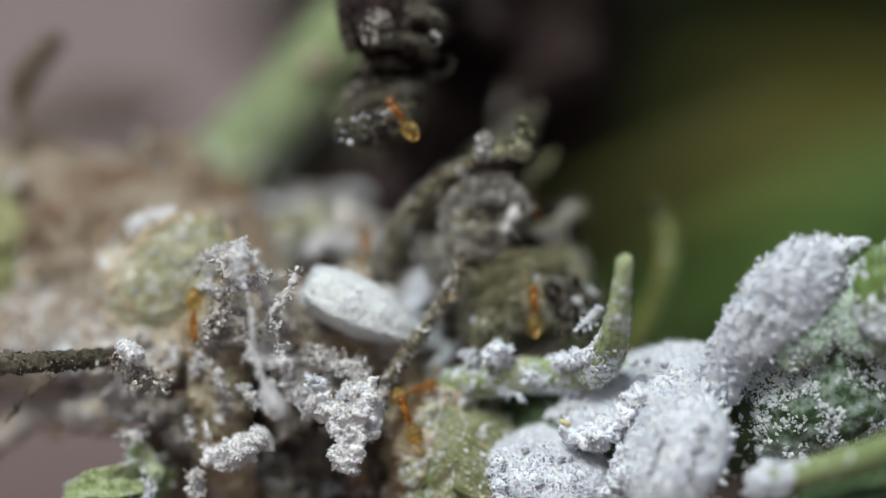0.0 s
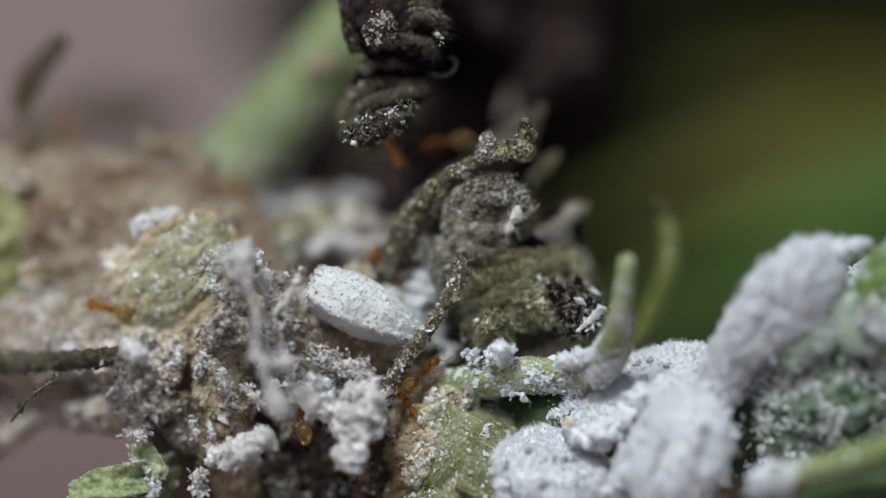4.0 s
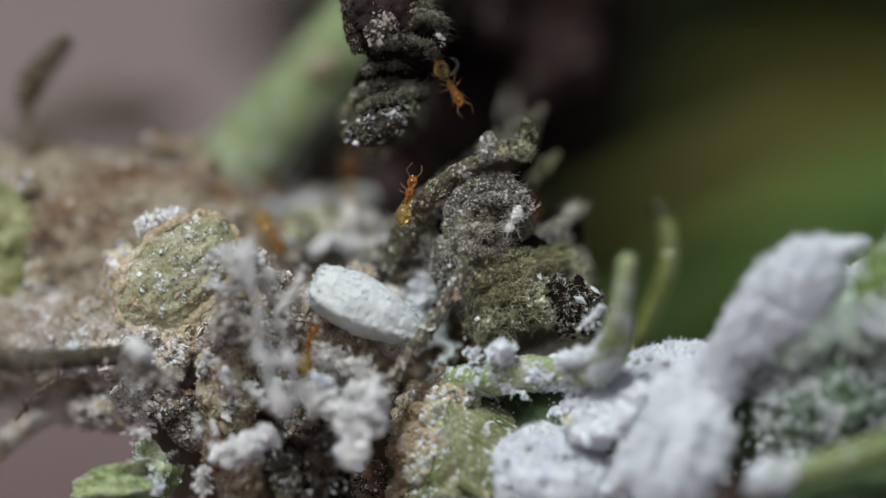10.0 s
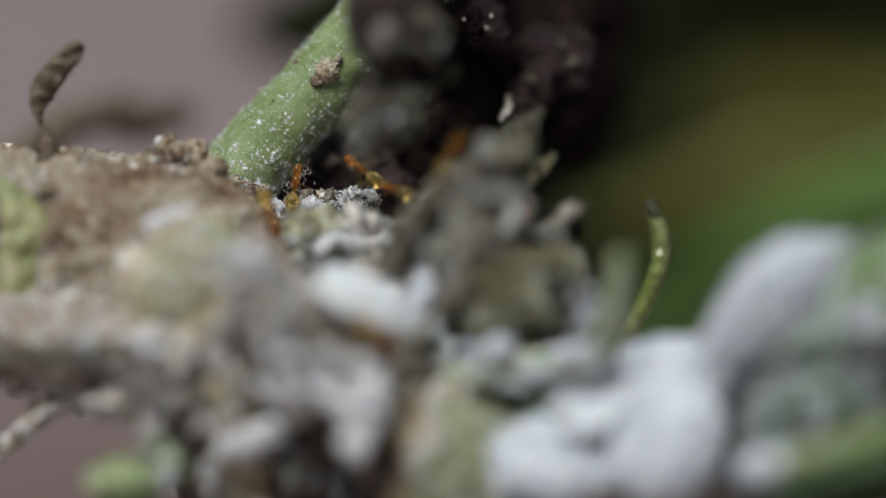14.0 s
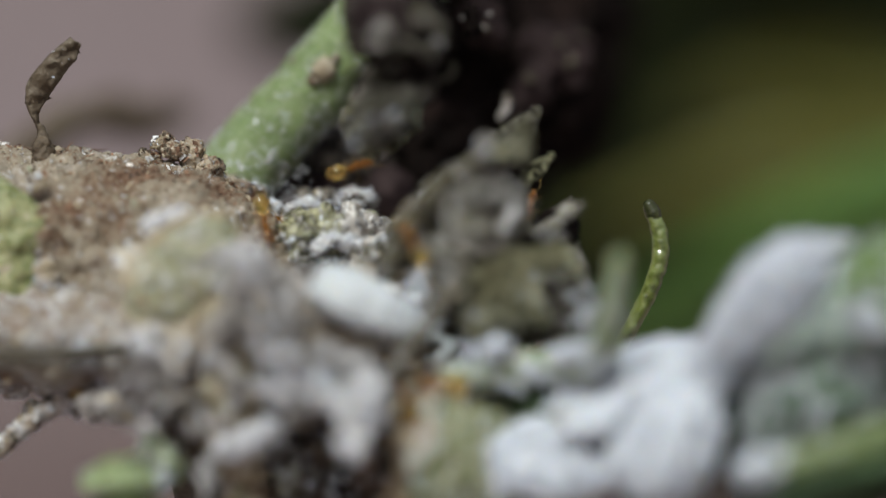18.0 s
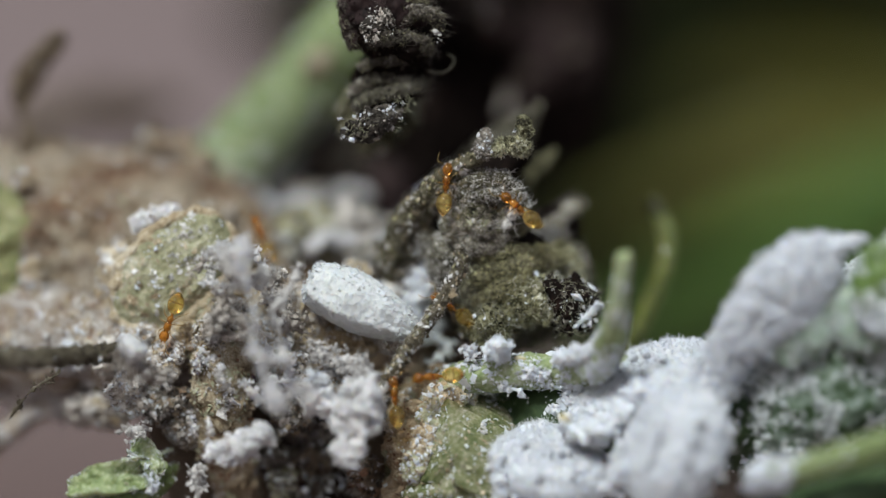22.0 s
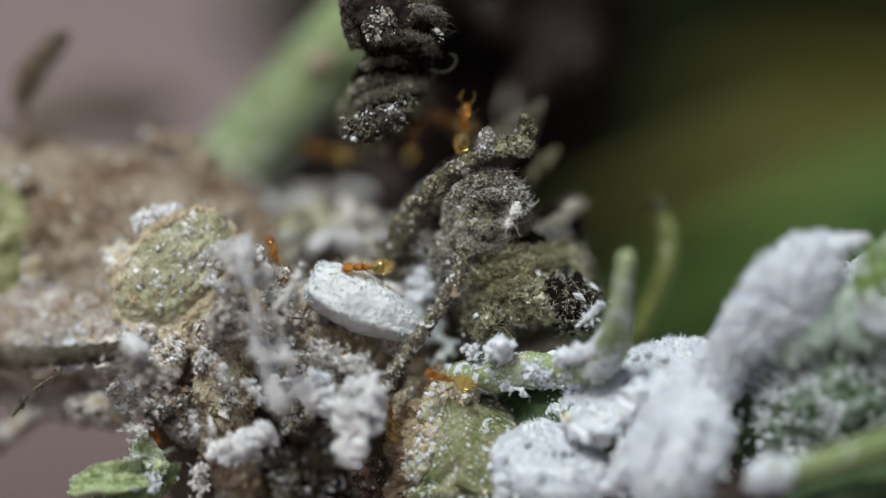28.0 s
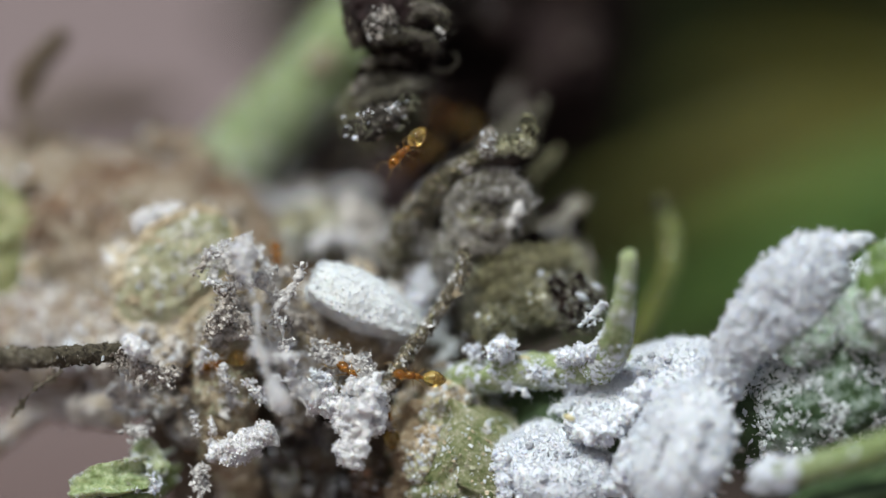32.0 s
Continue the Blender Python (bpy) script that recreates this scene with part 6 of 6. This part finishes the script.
def build_ant():
    """A small amber ant, head along +x, standing on z = 0."""
    th = thing("ant", (0, 0, 0), "small glossy amber-yellow ant walking over the waxy twig", "ant", "foraging ants")
    z = 0.3
    hd = part("head", blob((0.56, 0, z + 0.03), (0.2, 0.18, 0.165), (0, 12, 0), 4, 0.008, 3), AMBER, th, "orange head")
    for s in (-1, 1):
        part("eye", blob((0.6, 0.145 * s, z + 0.09), (0.04, 0.025, 0.035), (0, 0, 0), 2, 0), EYE, hd, "dark eye")
        part("mandible", tube([(0.7, 0.07 * s, z - 0.03), (0.77, 0.06 * s, z - 0.06), (0.8, 0.01 * s, z - 0.07)], [0.04, 0.03, 0.012], 10, 7), AMBER, hd)
    part("thorax", join(blob((0.2, 0, z + 0.05), (0.21, 0.135, 0.14), (0, 8, 0), 4, 0.008, 3), blob((-0.03, 0, z + 0.02), (0.17, 0.11, 0.12), (0, -8, 0), 4, 0.008, 3)), AMBER, th, "orange thorax")
    part("waist", blob((-0.22, 0, z + 0.0), (0.065, 0.055, 0.09), (0, 0, 0), 3, 0.004, 3), AMBER, th)
    base, faces = ball(4)
    x = base[:, 0]
    p = base * np.array([0.38, 0.29, 0.27]) * np.stack([np.ones(len(x)), 1 - 0.22 * np.clip(-x, 0, 1) ** 2, 1 - 0.22 * np.clip(-x, 0, 1) ** 2], 1)
    p[:, 0] -= 0.05 * np.clip(-x, 0, 1) ** 4
    p[:, 1:] *= (1 - 0.02 * np.cos(x * 14) ** 8)[:, None]
    gs = part("abdomen", (p + np.array([-0.62, 0, z + 0.03]), faces), HONEY, th, "clear honey-yellow abdomen")
    for k in range(3):
        xx = 0.18 - 0.2 * k
        r = math.sqrt(1 - xx * xx / 0.1444) * 0.985 * (1 - 0.22 * max(-xx / 0.38, 0) ** 2)
        ring = [(-0.62 + xx, 0.275 * r * math.cos(a), z + 0.03 + 0.265 * r * math.sin(a)) for a in np.linspace(0, 2 * math.pi, 20)]
        part("band", tube(ring, [0.008, 0.008], 40, 6), AMBER, gs, "thin amber band")
    for s in (-1, 1):
        for k, (x0, a, ln) in enumerate(((0.26, 42, 0.44), (0.1, 95, 0.4), (-0.04, 148, 0.54))):
            c, n = math.cos(radians(a)), math.sin(radians(a)) * s
            hip = np.array([x0, 0.1 * s, z - 0.05])
            pts = [(0, 0, 0), (c * ln * 0.3, n * ln * 0.3, 0.16), (c * ln * 0.55, n * ln * 0.55, 0.13), (c * ln * 0.85, n * ln * 0.85, -0.16), (c * ln * 1.05, n * ln * 1.05, -0.25)]
            ob = part("leg", tube(pts, [0.02, 0.02, 0.014, 0.01, 0.007], 26, 7), LIMB, th, "thin amber leg")
            ob.location = Vector(hip) * MM
            ob["hip"], ob["side"], ob["pair"] = [float(v) for v in hip], s, k
        root = np.array([0.68, 0.07 * s, z + 0.08])
        ob = part("antenna", tube([(0, 0, 0), (0.12, 0.16 * s, 0.12), (0.2, 0.24 * s, 0.13), (0.36, 0.24 * s, 0.02), (0.5, 0.2 * s, -0.06)], [0.014, 0.012, 0.012, 0.014, 0.016], 26, 6), LIMB, th, "elbowed antenna")
        ob.location = Vector(root) * MM
        ob["hip"], ob["side"], ob["pair"] = [float(v) for v in root], s, 3
    return th


def lens_at(t):
    ts = [r[0] for r in PATH]
    return [float(np.interp(t, ts, [r[k] for r in PATH])) for k in (1, 2, 3)]


def stand(t, u, v, y, heading, lean=0.45):
    """The pose of an ant whose middle shows at u, v when it clings at the depth y, heading counter-clockwise from the right."""
    x, d, z = lens_at(t)
    k = (d + y) / REACH / 60.0
    place = Vector((x + (u - 784) * k, y, z + (441 - v) * k))
    h = radians(heading)
    f = Vector((math.cos(h), 0.0, math.sin(h)))
    n = Vector((-0.15, -1.0, lean))
    n = (n - f * n.dot(f)).normalized()
    m = Matrix((f, n.cross(f), n)).transposed().to_4x4()
    return Matrix.Translation((place - n * 0.3) * MM) @ m


# seconds, across, down, depth, heading
ANTS = [
    ("on the hanging leaf", [(0, 708, 205, 0.0, 125), (0.25, 690, 215, 0.0, 155), (0.5, 668, 222, 0.0, 180), (1, 692, 236, 0.1, 205), (1.5, 668, 258, 0.2, 182), (2, 662, 261, 0.4, 185), (2.5, 697, 268, 0.8, 225), (3, 684, 275, 1.6, 250),
                            (3.5, 682, 276, 2.4, 265), (4.5, 712, 240, 2.6, 330), (5.5, 742, 222, 2.2, 60), (6, 738, 219, 1.4, 80), (6.5, 736, 238, 0.6, 60), (7, 746, 205, 0.2, 92), (7.5, 752, 165, 0.4, 98), (8, 738, 130, 0.5, 110),
                            (8.5, 724, 108, 0.8, 70), (8.8, 730, 125, 0.8, 25), (9, 738, 136, 0.9, 5), (9.5, 800, 140, 1.4, 35), (10, 798, 152, 1.8, 300), (10.5, 782, 172, 2.6, 285), (11, 750, 214, 3.2, 260), (12, 694, 332, 9.6, 250),
                            (14, 690, 332, 10.2, 160), (15.5, 696, 330, 13.6, 150), (20, 640, 215, 13.0, 150), (26, 690, 190, 9.0, 190), (27.2, 715, 250, 6.5, 120), (28, 732, 245, 4.2, 80), (28.5, 735, 238, 2.6, 65), (28.8, 735, 210, 1.4, 70), (29, 722, 228, 1.4, 30), (29.2, 706, 238, 1.4, 0), (29.5, 704, 246, 1.3, 325), (29.8, 706, 254, 1.1, 280), (30.1, 698, 260, 0.8, 225), (30.5, 688, 258, 0.5, 185), (31, 690, 266, 0.4, 190), (31.5, 694, 260, 0.2, 200), (32, 716, 266, 0.0, 227)]),
    ("on the mound", [(0, 945, 545, 0.5, 92), (0.5, 927, 465, 0.7, 105), (1, 880, 405, 0.6, 125), (1.25, 884, 382, 0.6, 90), (1.5, 900, 365, 0.5, 60), (2, 889, 335, 0.5, 92), (2.5, 899, 288, 1.4, 95), (3, 846, 238, 1.5, 138), (3.5, 815, 242, 2.6, 178), (4.5, 770, 262, 5, 190),
                      (8, 820, 400, 9.0, 200), (14, 860, 420, 9.0, 300), (24, 870, 425, 9.0, 320), (32, 875, 430, 9.0, 340)]),
    ("on the scale insect", [(0, 342, 562, 0.2, 268), (0.5, 345, 545, 0.3, 228), (1, 322, 553, 0.4, 200), (1.5, 281, 570, 0.6, 185), (2, 232, 561, 0.8, 180), (2.5, 202, 570, 1.0, 195), (3, 207, 566, 1.0, 192), (3.5, 214, 553, 1.0, 165), (4.5, 150, 540, 2.4, 170), (5.5, 88, 522, 3.0, 180),
                             (6, 62, 524, 3.2, 170), (6.5, 102, 494, 3.2, 70), (7, 123, 400, 3.6, 80), (7.5, 152, 346, 4.0, 40), (8, 205, 360, 3.8, 5), (8.5, 290, 340, 4.6, 10), (9, 368, 338, 5.0, 0), (10, 372, 345, 5.6, 340), (11.5, 385, 370, 6.6, 320), (14, 420, 400, 8.2, 300), (16.5, 425, 410, 6.0, 250),
                             (18, 400, 440, 2.2, 240), (19, 380, 472, 0.9, 230), (19.5, 346, 508, 0.7, 225), (20, 303, 530, 0.6, 190), (20.5, 294, 540, 0.6, 240), (21, 300, 552, 0.5, 258), (21.5, 298, 566, 0.5, 258), (22, 300, 568, 0.5, 250), (22.5, 287, 592, 0.5, 230), (23, 275, 640, 1.2, 250), (25, 262, 690, 1.6, 270), (32, 262, 700, 1.6, 280)]),
    ("in the bark crevice", [(0, 430, 350, 7.6, 300), (7.5, 440, 350, 7.2, 300), (8.5, 486, 425, 4.6, 300), (10, 482, 414, 4.2, 302), (11, 488, 415, 4.0, 302), (11.5, 478, 400, 4.0, 305), (12, 466, 392, 4.4, 300), (13, 466, 386, 4.8, 300), (14, 478, 378, 5.2, 290), (16.5, 470, 384, 5.0, 280), (18, 468, 390, 4.6, 280), (20, 480, 430, 3.4, 275),
                             (22.5, 463, 416, 2.8, 100), (25, 480, 415, 2.6, 110), (27.5, 486, 446, 2.2, 120), (28, 488, 455, 2.0, 110), (29, 490, 452, 2.0, 100), (30.5, 494, 458, 2.0, 80), (32, 492, 466, 2.0, 100)]),
    ("at the foot of the green shoot", [(0, 420, 330, 9.0, 350), (8, 400, 330, 9.0, 350), (10.5, 480, 330, 8.6, 350), (12, 525, 322, 8.2, 250), (13, 515, 330, 8.0, 80), (13.5, 521, 330, 7.8, 70), (14, 522, 328, 7.8, 80), (14.5, 506, 358, 7.6, 100), (16.5, 466, 378, 7.6, 200), (17, 520, 378, 7.0, 10), (17.5, 505, 384, 6.9, 5), (18, 492, 388, 6.9, 350), (19, 490, 378, 8.0, 340), (24, 500, 370, 8.2, 330), (32, 505, 372, 8.2, 330)]),
    ("below the hanging leaf", [(0, 600, 392, 9.8, 100), (6, 600, 392, 9.8, 90), (9, 610, 350, 9.4, 80), (11.5, 622, 282, 7.2, 120), (12, 625, 288, 7.4, 130), (13, 634, 286, 7.2, 120), (14, 640, 300, 7.6, 140), (14.5, 600, 335, 8.0, 160), (16.5, 618, 292, 8.2, 30), (17, 622, 292, 8.4, 20), (18, 624, 296, 8.4, 20), (19, 612, 292, 8.0, 60), (22, 605, 385, 9.6, 90), (27.5, 580, 300, 7.6, 130), (28.4, 574, 246, 6.6, 210), (29, 584, 240, 4.4, 260), (29.4, 594, 256, 1.6, 300), (29.6, 608, 272, 1.3, 335), (29.8, 628, 282, 1.3, 350), (30, 640, 286, 1.6, 330), (30.4, 636, 306, 3.6, 290), (31, 615, 350, 7.6, 270), (32, 602, 390, 9.8, 265)]),
    ("climbing beside the mound", [(0, 642, 442, 3.1, 80), (1.8, 646, 436, 3.1, 75), (3.5, 652, 446, 3.6, 70), (5.5, 680, 560, 4.6, 30), (7.5, 740, 530, 3.6, 70), (8.5, 728, 486, 1.6, 105), (9, 710, 468, 1.4, 95), (9.5, 706, 390, 1.4, 88), (10, 722, 350, 1.0, 75), (10.5, 764, 302, 0.4, 35), (11, 780, 308, 0.5, 10), (11.5, 776, 300, 0.8, 30), (12, 780, 284, 1.4, 60),
                                   (13, 770, 262, 3.0, 95), (13.5, 786, 282, 2.8, 110), (14, 798, 272, 2.6, 60), (14.5, 790, 352, 0.8, 240), (16.5, 742, 416, 1.0, 250), (17, 748, 402, 1.0, 80), (18, 730, 428, 1.2, 120), (19, 690, 420, 1.4, 60), (19.5, 703, 393, 1.2, 55), (20, 728, 393, 0.9, 15), (20.5, 778, 385, 0.8, 40), (21, 797, 359, 0.6, 50), (21.5, 786, 337, 0.5, 85), (22, 789, 329, 0.4, 84), (22.5, 777, 315, 0.4, 94), (23, 767, 300, 0.4, 128),
                                   (23.5, 767, 282, 0.4, 102), (24, 755, 270, 0.4, 125), (24.5, 752, 276, 0.4, 128), (25, 760, 270, 0.4, 96), (25.5, 775, 268, 0.5, 52), (26.5, 800, 248, 0.9, 45), (27.5, 825, 226, 1.4, 40), (28, 821, 222, 1.9, 82), (28.6, 818, 216, 2.2, 85), (29.5, 816, 224, 2.2, 105), (30, 810, 234, 1.6, 150), (30.4, 788, 250, 2.4, 190), (31, 758, 270, 4.5, 210), (32, 740, 280, 6.0, 220)]),
    ("behind the thin twig", [(0, 660, 470, 4.8, 200), (10, 740, 560, 4.4, 200), (17, 770, 500, 4.0, 95), (18.5, 772, 440, 1.6, 95), (19, 772, 416, 1.3, 270), (19.5, 767, 430, 1.2, 268), (20, 760, 458, 1.0, 285), (20.5, 840, 508, 1.2, 320), (21, 827, 530, 1.0, 250), (21.5, 790, 540, 1.0, 200), (23, 800, 548, 1.2, 60), (24, 796, 545, 1.2, 80), (24.5, 750, 504, 2.2, 140), (25, 746, 507, 2.2, 150), (25.5, 748, 486, 2.0, 130), (26.5, 715, 470, 1.4, 160),
                              (27.5, 690, 466, 0.4, 175), (28, 645, 473, 0.1, 182), (28.3, 640, 475, 0.0, 186), (28.6, 614, 500, -0.2, 225), (29, 602, 545, -0.3, 240), (29.6, 598, 560, -0.2, 240), (30, 592, 566, -0.2, 238), (30.3, 560, 594, -0.2, 210), (30.6, 532, 602, -0.2, 190), (31, 500, 606, 0.1, 185), (31.3, 420, 613, 0.2, 185), (31.6, 403, 616, 0.2, 190), (32, 390, 642, 0.3, 195)]),
    ("on the far side of the mound", [(0, 930, 400, 8.0, 90), (17, 930, 400, 8.0, 90), (18.5, 940, 360, 7.4, 60), (19, 925, 360, 7.0, 20), (19.25, 960, 330, 5.2, 330), (19.5, 985, 300, 2.6, 275), (20, 958, 340, 1.2, 268), (20.5, 957, 408, 0.8, 266), (21, 961, 405, 0.8, 276), (21.5, 930, 385, 0.7, 215), (22, 918, 368, 0.5, 140), (22.5, 900, 330, 0.5, 95), (23, 908, 262, -0.4, 96), (23.5, 868, 226, 0.6, 130), (24, 898, 246, 1.2, 50), (24.5, 948, 258, 1.4, 38),
                                      (25, 922, 266, 1.4, 130), (25.5, 868, 256, 0.6, 184), (26.5, 840, 235, 1.8, 150), (27.5, 800, 215, 5.0, 160), (32, 800, 210, 9.0, 160)]),
    ("feeding at the green stalk", [(0, 735, 690, 0.2, 20), (1, 728, 692, 0.2, 15), (3, 722, 700, 0.6, 320), (5.5, 690, 740, 0.6, 290), (6, 684, 764, 0.5, 280), (7, 690, 790, 0.8, 270), (9, 740, 800, 4.5, 60), (14, 790, 710, 1.6, 80), (17, 790, 690, 0.6, 170), (18.5, 776, 672, -0.2, 180), (20, 772, 668, -0.4, 186), (25, 776, 664, -0.4, 184), (27.5, 792, 668, -0.4, 172), (28, 790, 670, -0.4, 165), (30, 770, 668, -0.5, 166), (31, 770, 665, -0.5, 170), (32, 736, 666, -0.6, 172)]),
    ("on the tan crust", [(0, 722, 738, -0.4, 110), (0.5, 720, 735, -0.4, 112), (1, 722, 725, -0.4, 95), (1.5, 728, 715, -0.3, 80), (2, 718, 700, 0.0, 90), (3, 735, 680, 0.2, 60), (3.5, 738, 670, 0.3, 50), (5.5, 800, 640, 2.0, 40), (9, 820, 600, 3.6, 90), (16.5, 760, 700, 1.6, 250), (18.5, 708, 705, 0.0, 95), (20, 702, 708, -0.3, 95), (25, 702, 702, -0.3, 98), (28, 690, 730, 0.0, 100), (32, 688, 745, 0.3, 100)]),
    ("climbing out of the crevice", [(0, 490, 930, 0.6, 90), (1, 494, 880, 0.4, 95), (1.5, 498, 857, 0.2, 80), (2, 502, 826, 0.1, 75), (3, 521, 792, 0.2, 70), (3.5, 537, 768, 0.4, 90), (4.5, 532, 700, 0.2, 95), (5.5, 524, 646, 0.0, 92), (6, 527, 640, 0.0, 90), (7, 537, 632, 0.0, 80), (8, 549, 616, 0.1, 60), (9, 546, 618, 0.0, 65), (9.5, 540, 618, 0.0, 100), (10.5, 572, 606, -0.3, 30), (11.3, 628, 604, -0.5, 350), (12, 640, 600, -0.5, 340), (13, 662, 592, -0.5, 330), (14.5, 668, 596, -0.4, 320),
                                     (18, 640, 640, 2.2, 240), (24, 622, 640, 1.6, 250), (27.5, 628, 656, 0.2, 110), (28.6, 630, 664, 0.0, 130), (30, 622, 668, -0.2, 130), (31, 622, 670, -0.5, 135), (32, 630, 668, -0.6, 140)]),
    ("low on the bark", [(0, 104, 720, 5.4, 80), (0.6, 114, 640, 3.4, 85), (0.9, 116, 558, 2.9, 92), (1.2, 101, 460, 3.2, 96), (1.5, 121, 355, 3.9, 80), (1.8, 130, 286, 5.0, 85), (2.4, 130, 302, 4.8, 70), (2.8, 134, 268, 5.6, 85), (3.5, 128, 236, 8.0, 100), (6, 120, 320, 12.0, 180), (12, 140, 600, 10.0, 260), (16, 156, 715, 5.4, 350), (18, 168, 692, 3.6, 10), (19, 172, 688, 3.4, 15), (20, 200, 690, 3.8, 0), (24, 215, 690, 2.2, 20), (26, 240, 730, 2.2, 300), (32, 330, 760, 2.4, 280)]),
]


def build_ants():
    first = build_ant()
    made = [first] + [copy_thing(first, Matrix.Identity(4)) for _ in ANTS[1:]]
    for ob, (where, rows) in zip(made, ANTS):
        ob["label"] = "small glossy amber-yellow ant " + where
        ob.matrix_basis = stand(*rows[0])
        ob.scale = (0.86, 0.86, 0.86)
    return made


ants = build_ants()


def motions():
    """The ants' ways, the swing of their legs and feelers, and the depth of the sharp plane."""
    walk(focus_mark, [(t, pose(0, f * MM, 0)) for t, x, d, z, f in PATH])
    for k, (ob, (where, rows)) in enumerate(zip(ants, ANTS)):
        walk(ob, [(r[0], stand(*r)) for r in rows])
        ts = [r[0] for r in rows]
        for limb in ob.children:
            if "hip" not in limb:
                continue
            hip, side, pair = limb["hip"][:], limb["side"], limb["pair"]
            steps, phase, t = [], 0.0, 0.0
            while t < 32.01:
                a, b = [[np.interp(q, ts, [r[c] for r in rows]) for c in (1, 2)] for q in (max(t - 0.1, 0), min(t + 0.1, 32))]
                pace = math.hypot(a[0] - b[0], a[1] - b[1]) / 12.0
                phase += min(pace, 2.2) if pair < 3 else 0.9
                swing = (20 * min(1, pace) + 2) if pair < 3 else 12
                up = side * math.sin(phase + (0 if (pair + (side > 0)) % 2 else math.pi) + k)
                steps.append((round(t, 2), pose(hip[0] * MM, hip[1] * MM, hip[2] * MM, 0, 4 * math.cos(phase + k), swing * up * side)))
                t += 0.2
            walk(limb, steps)


motions()
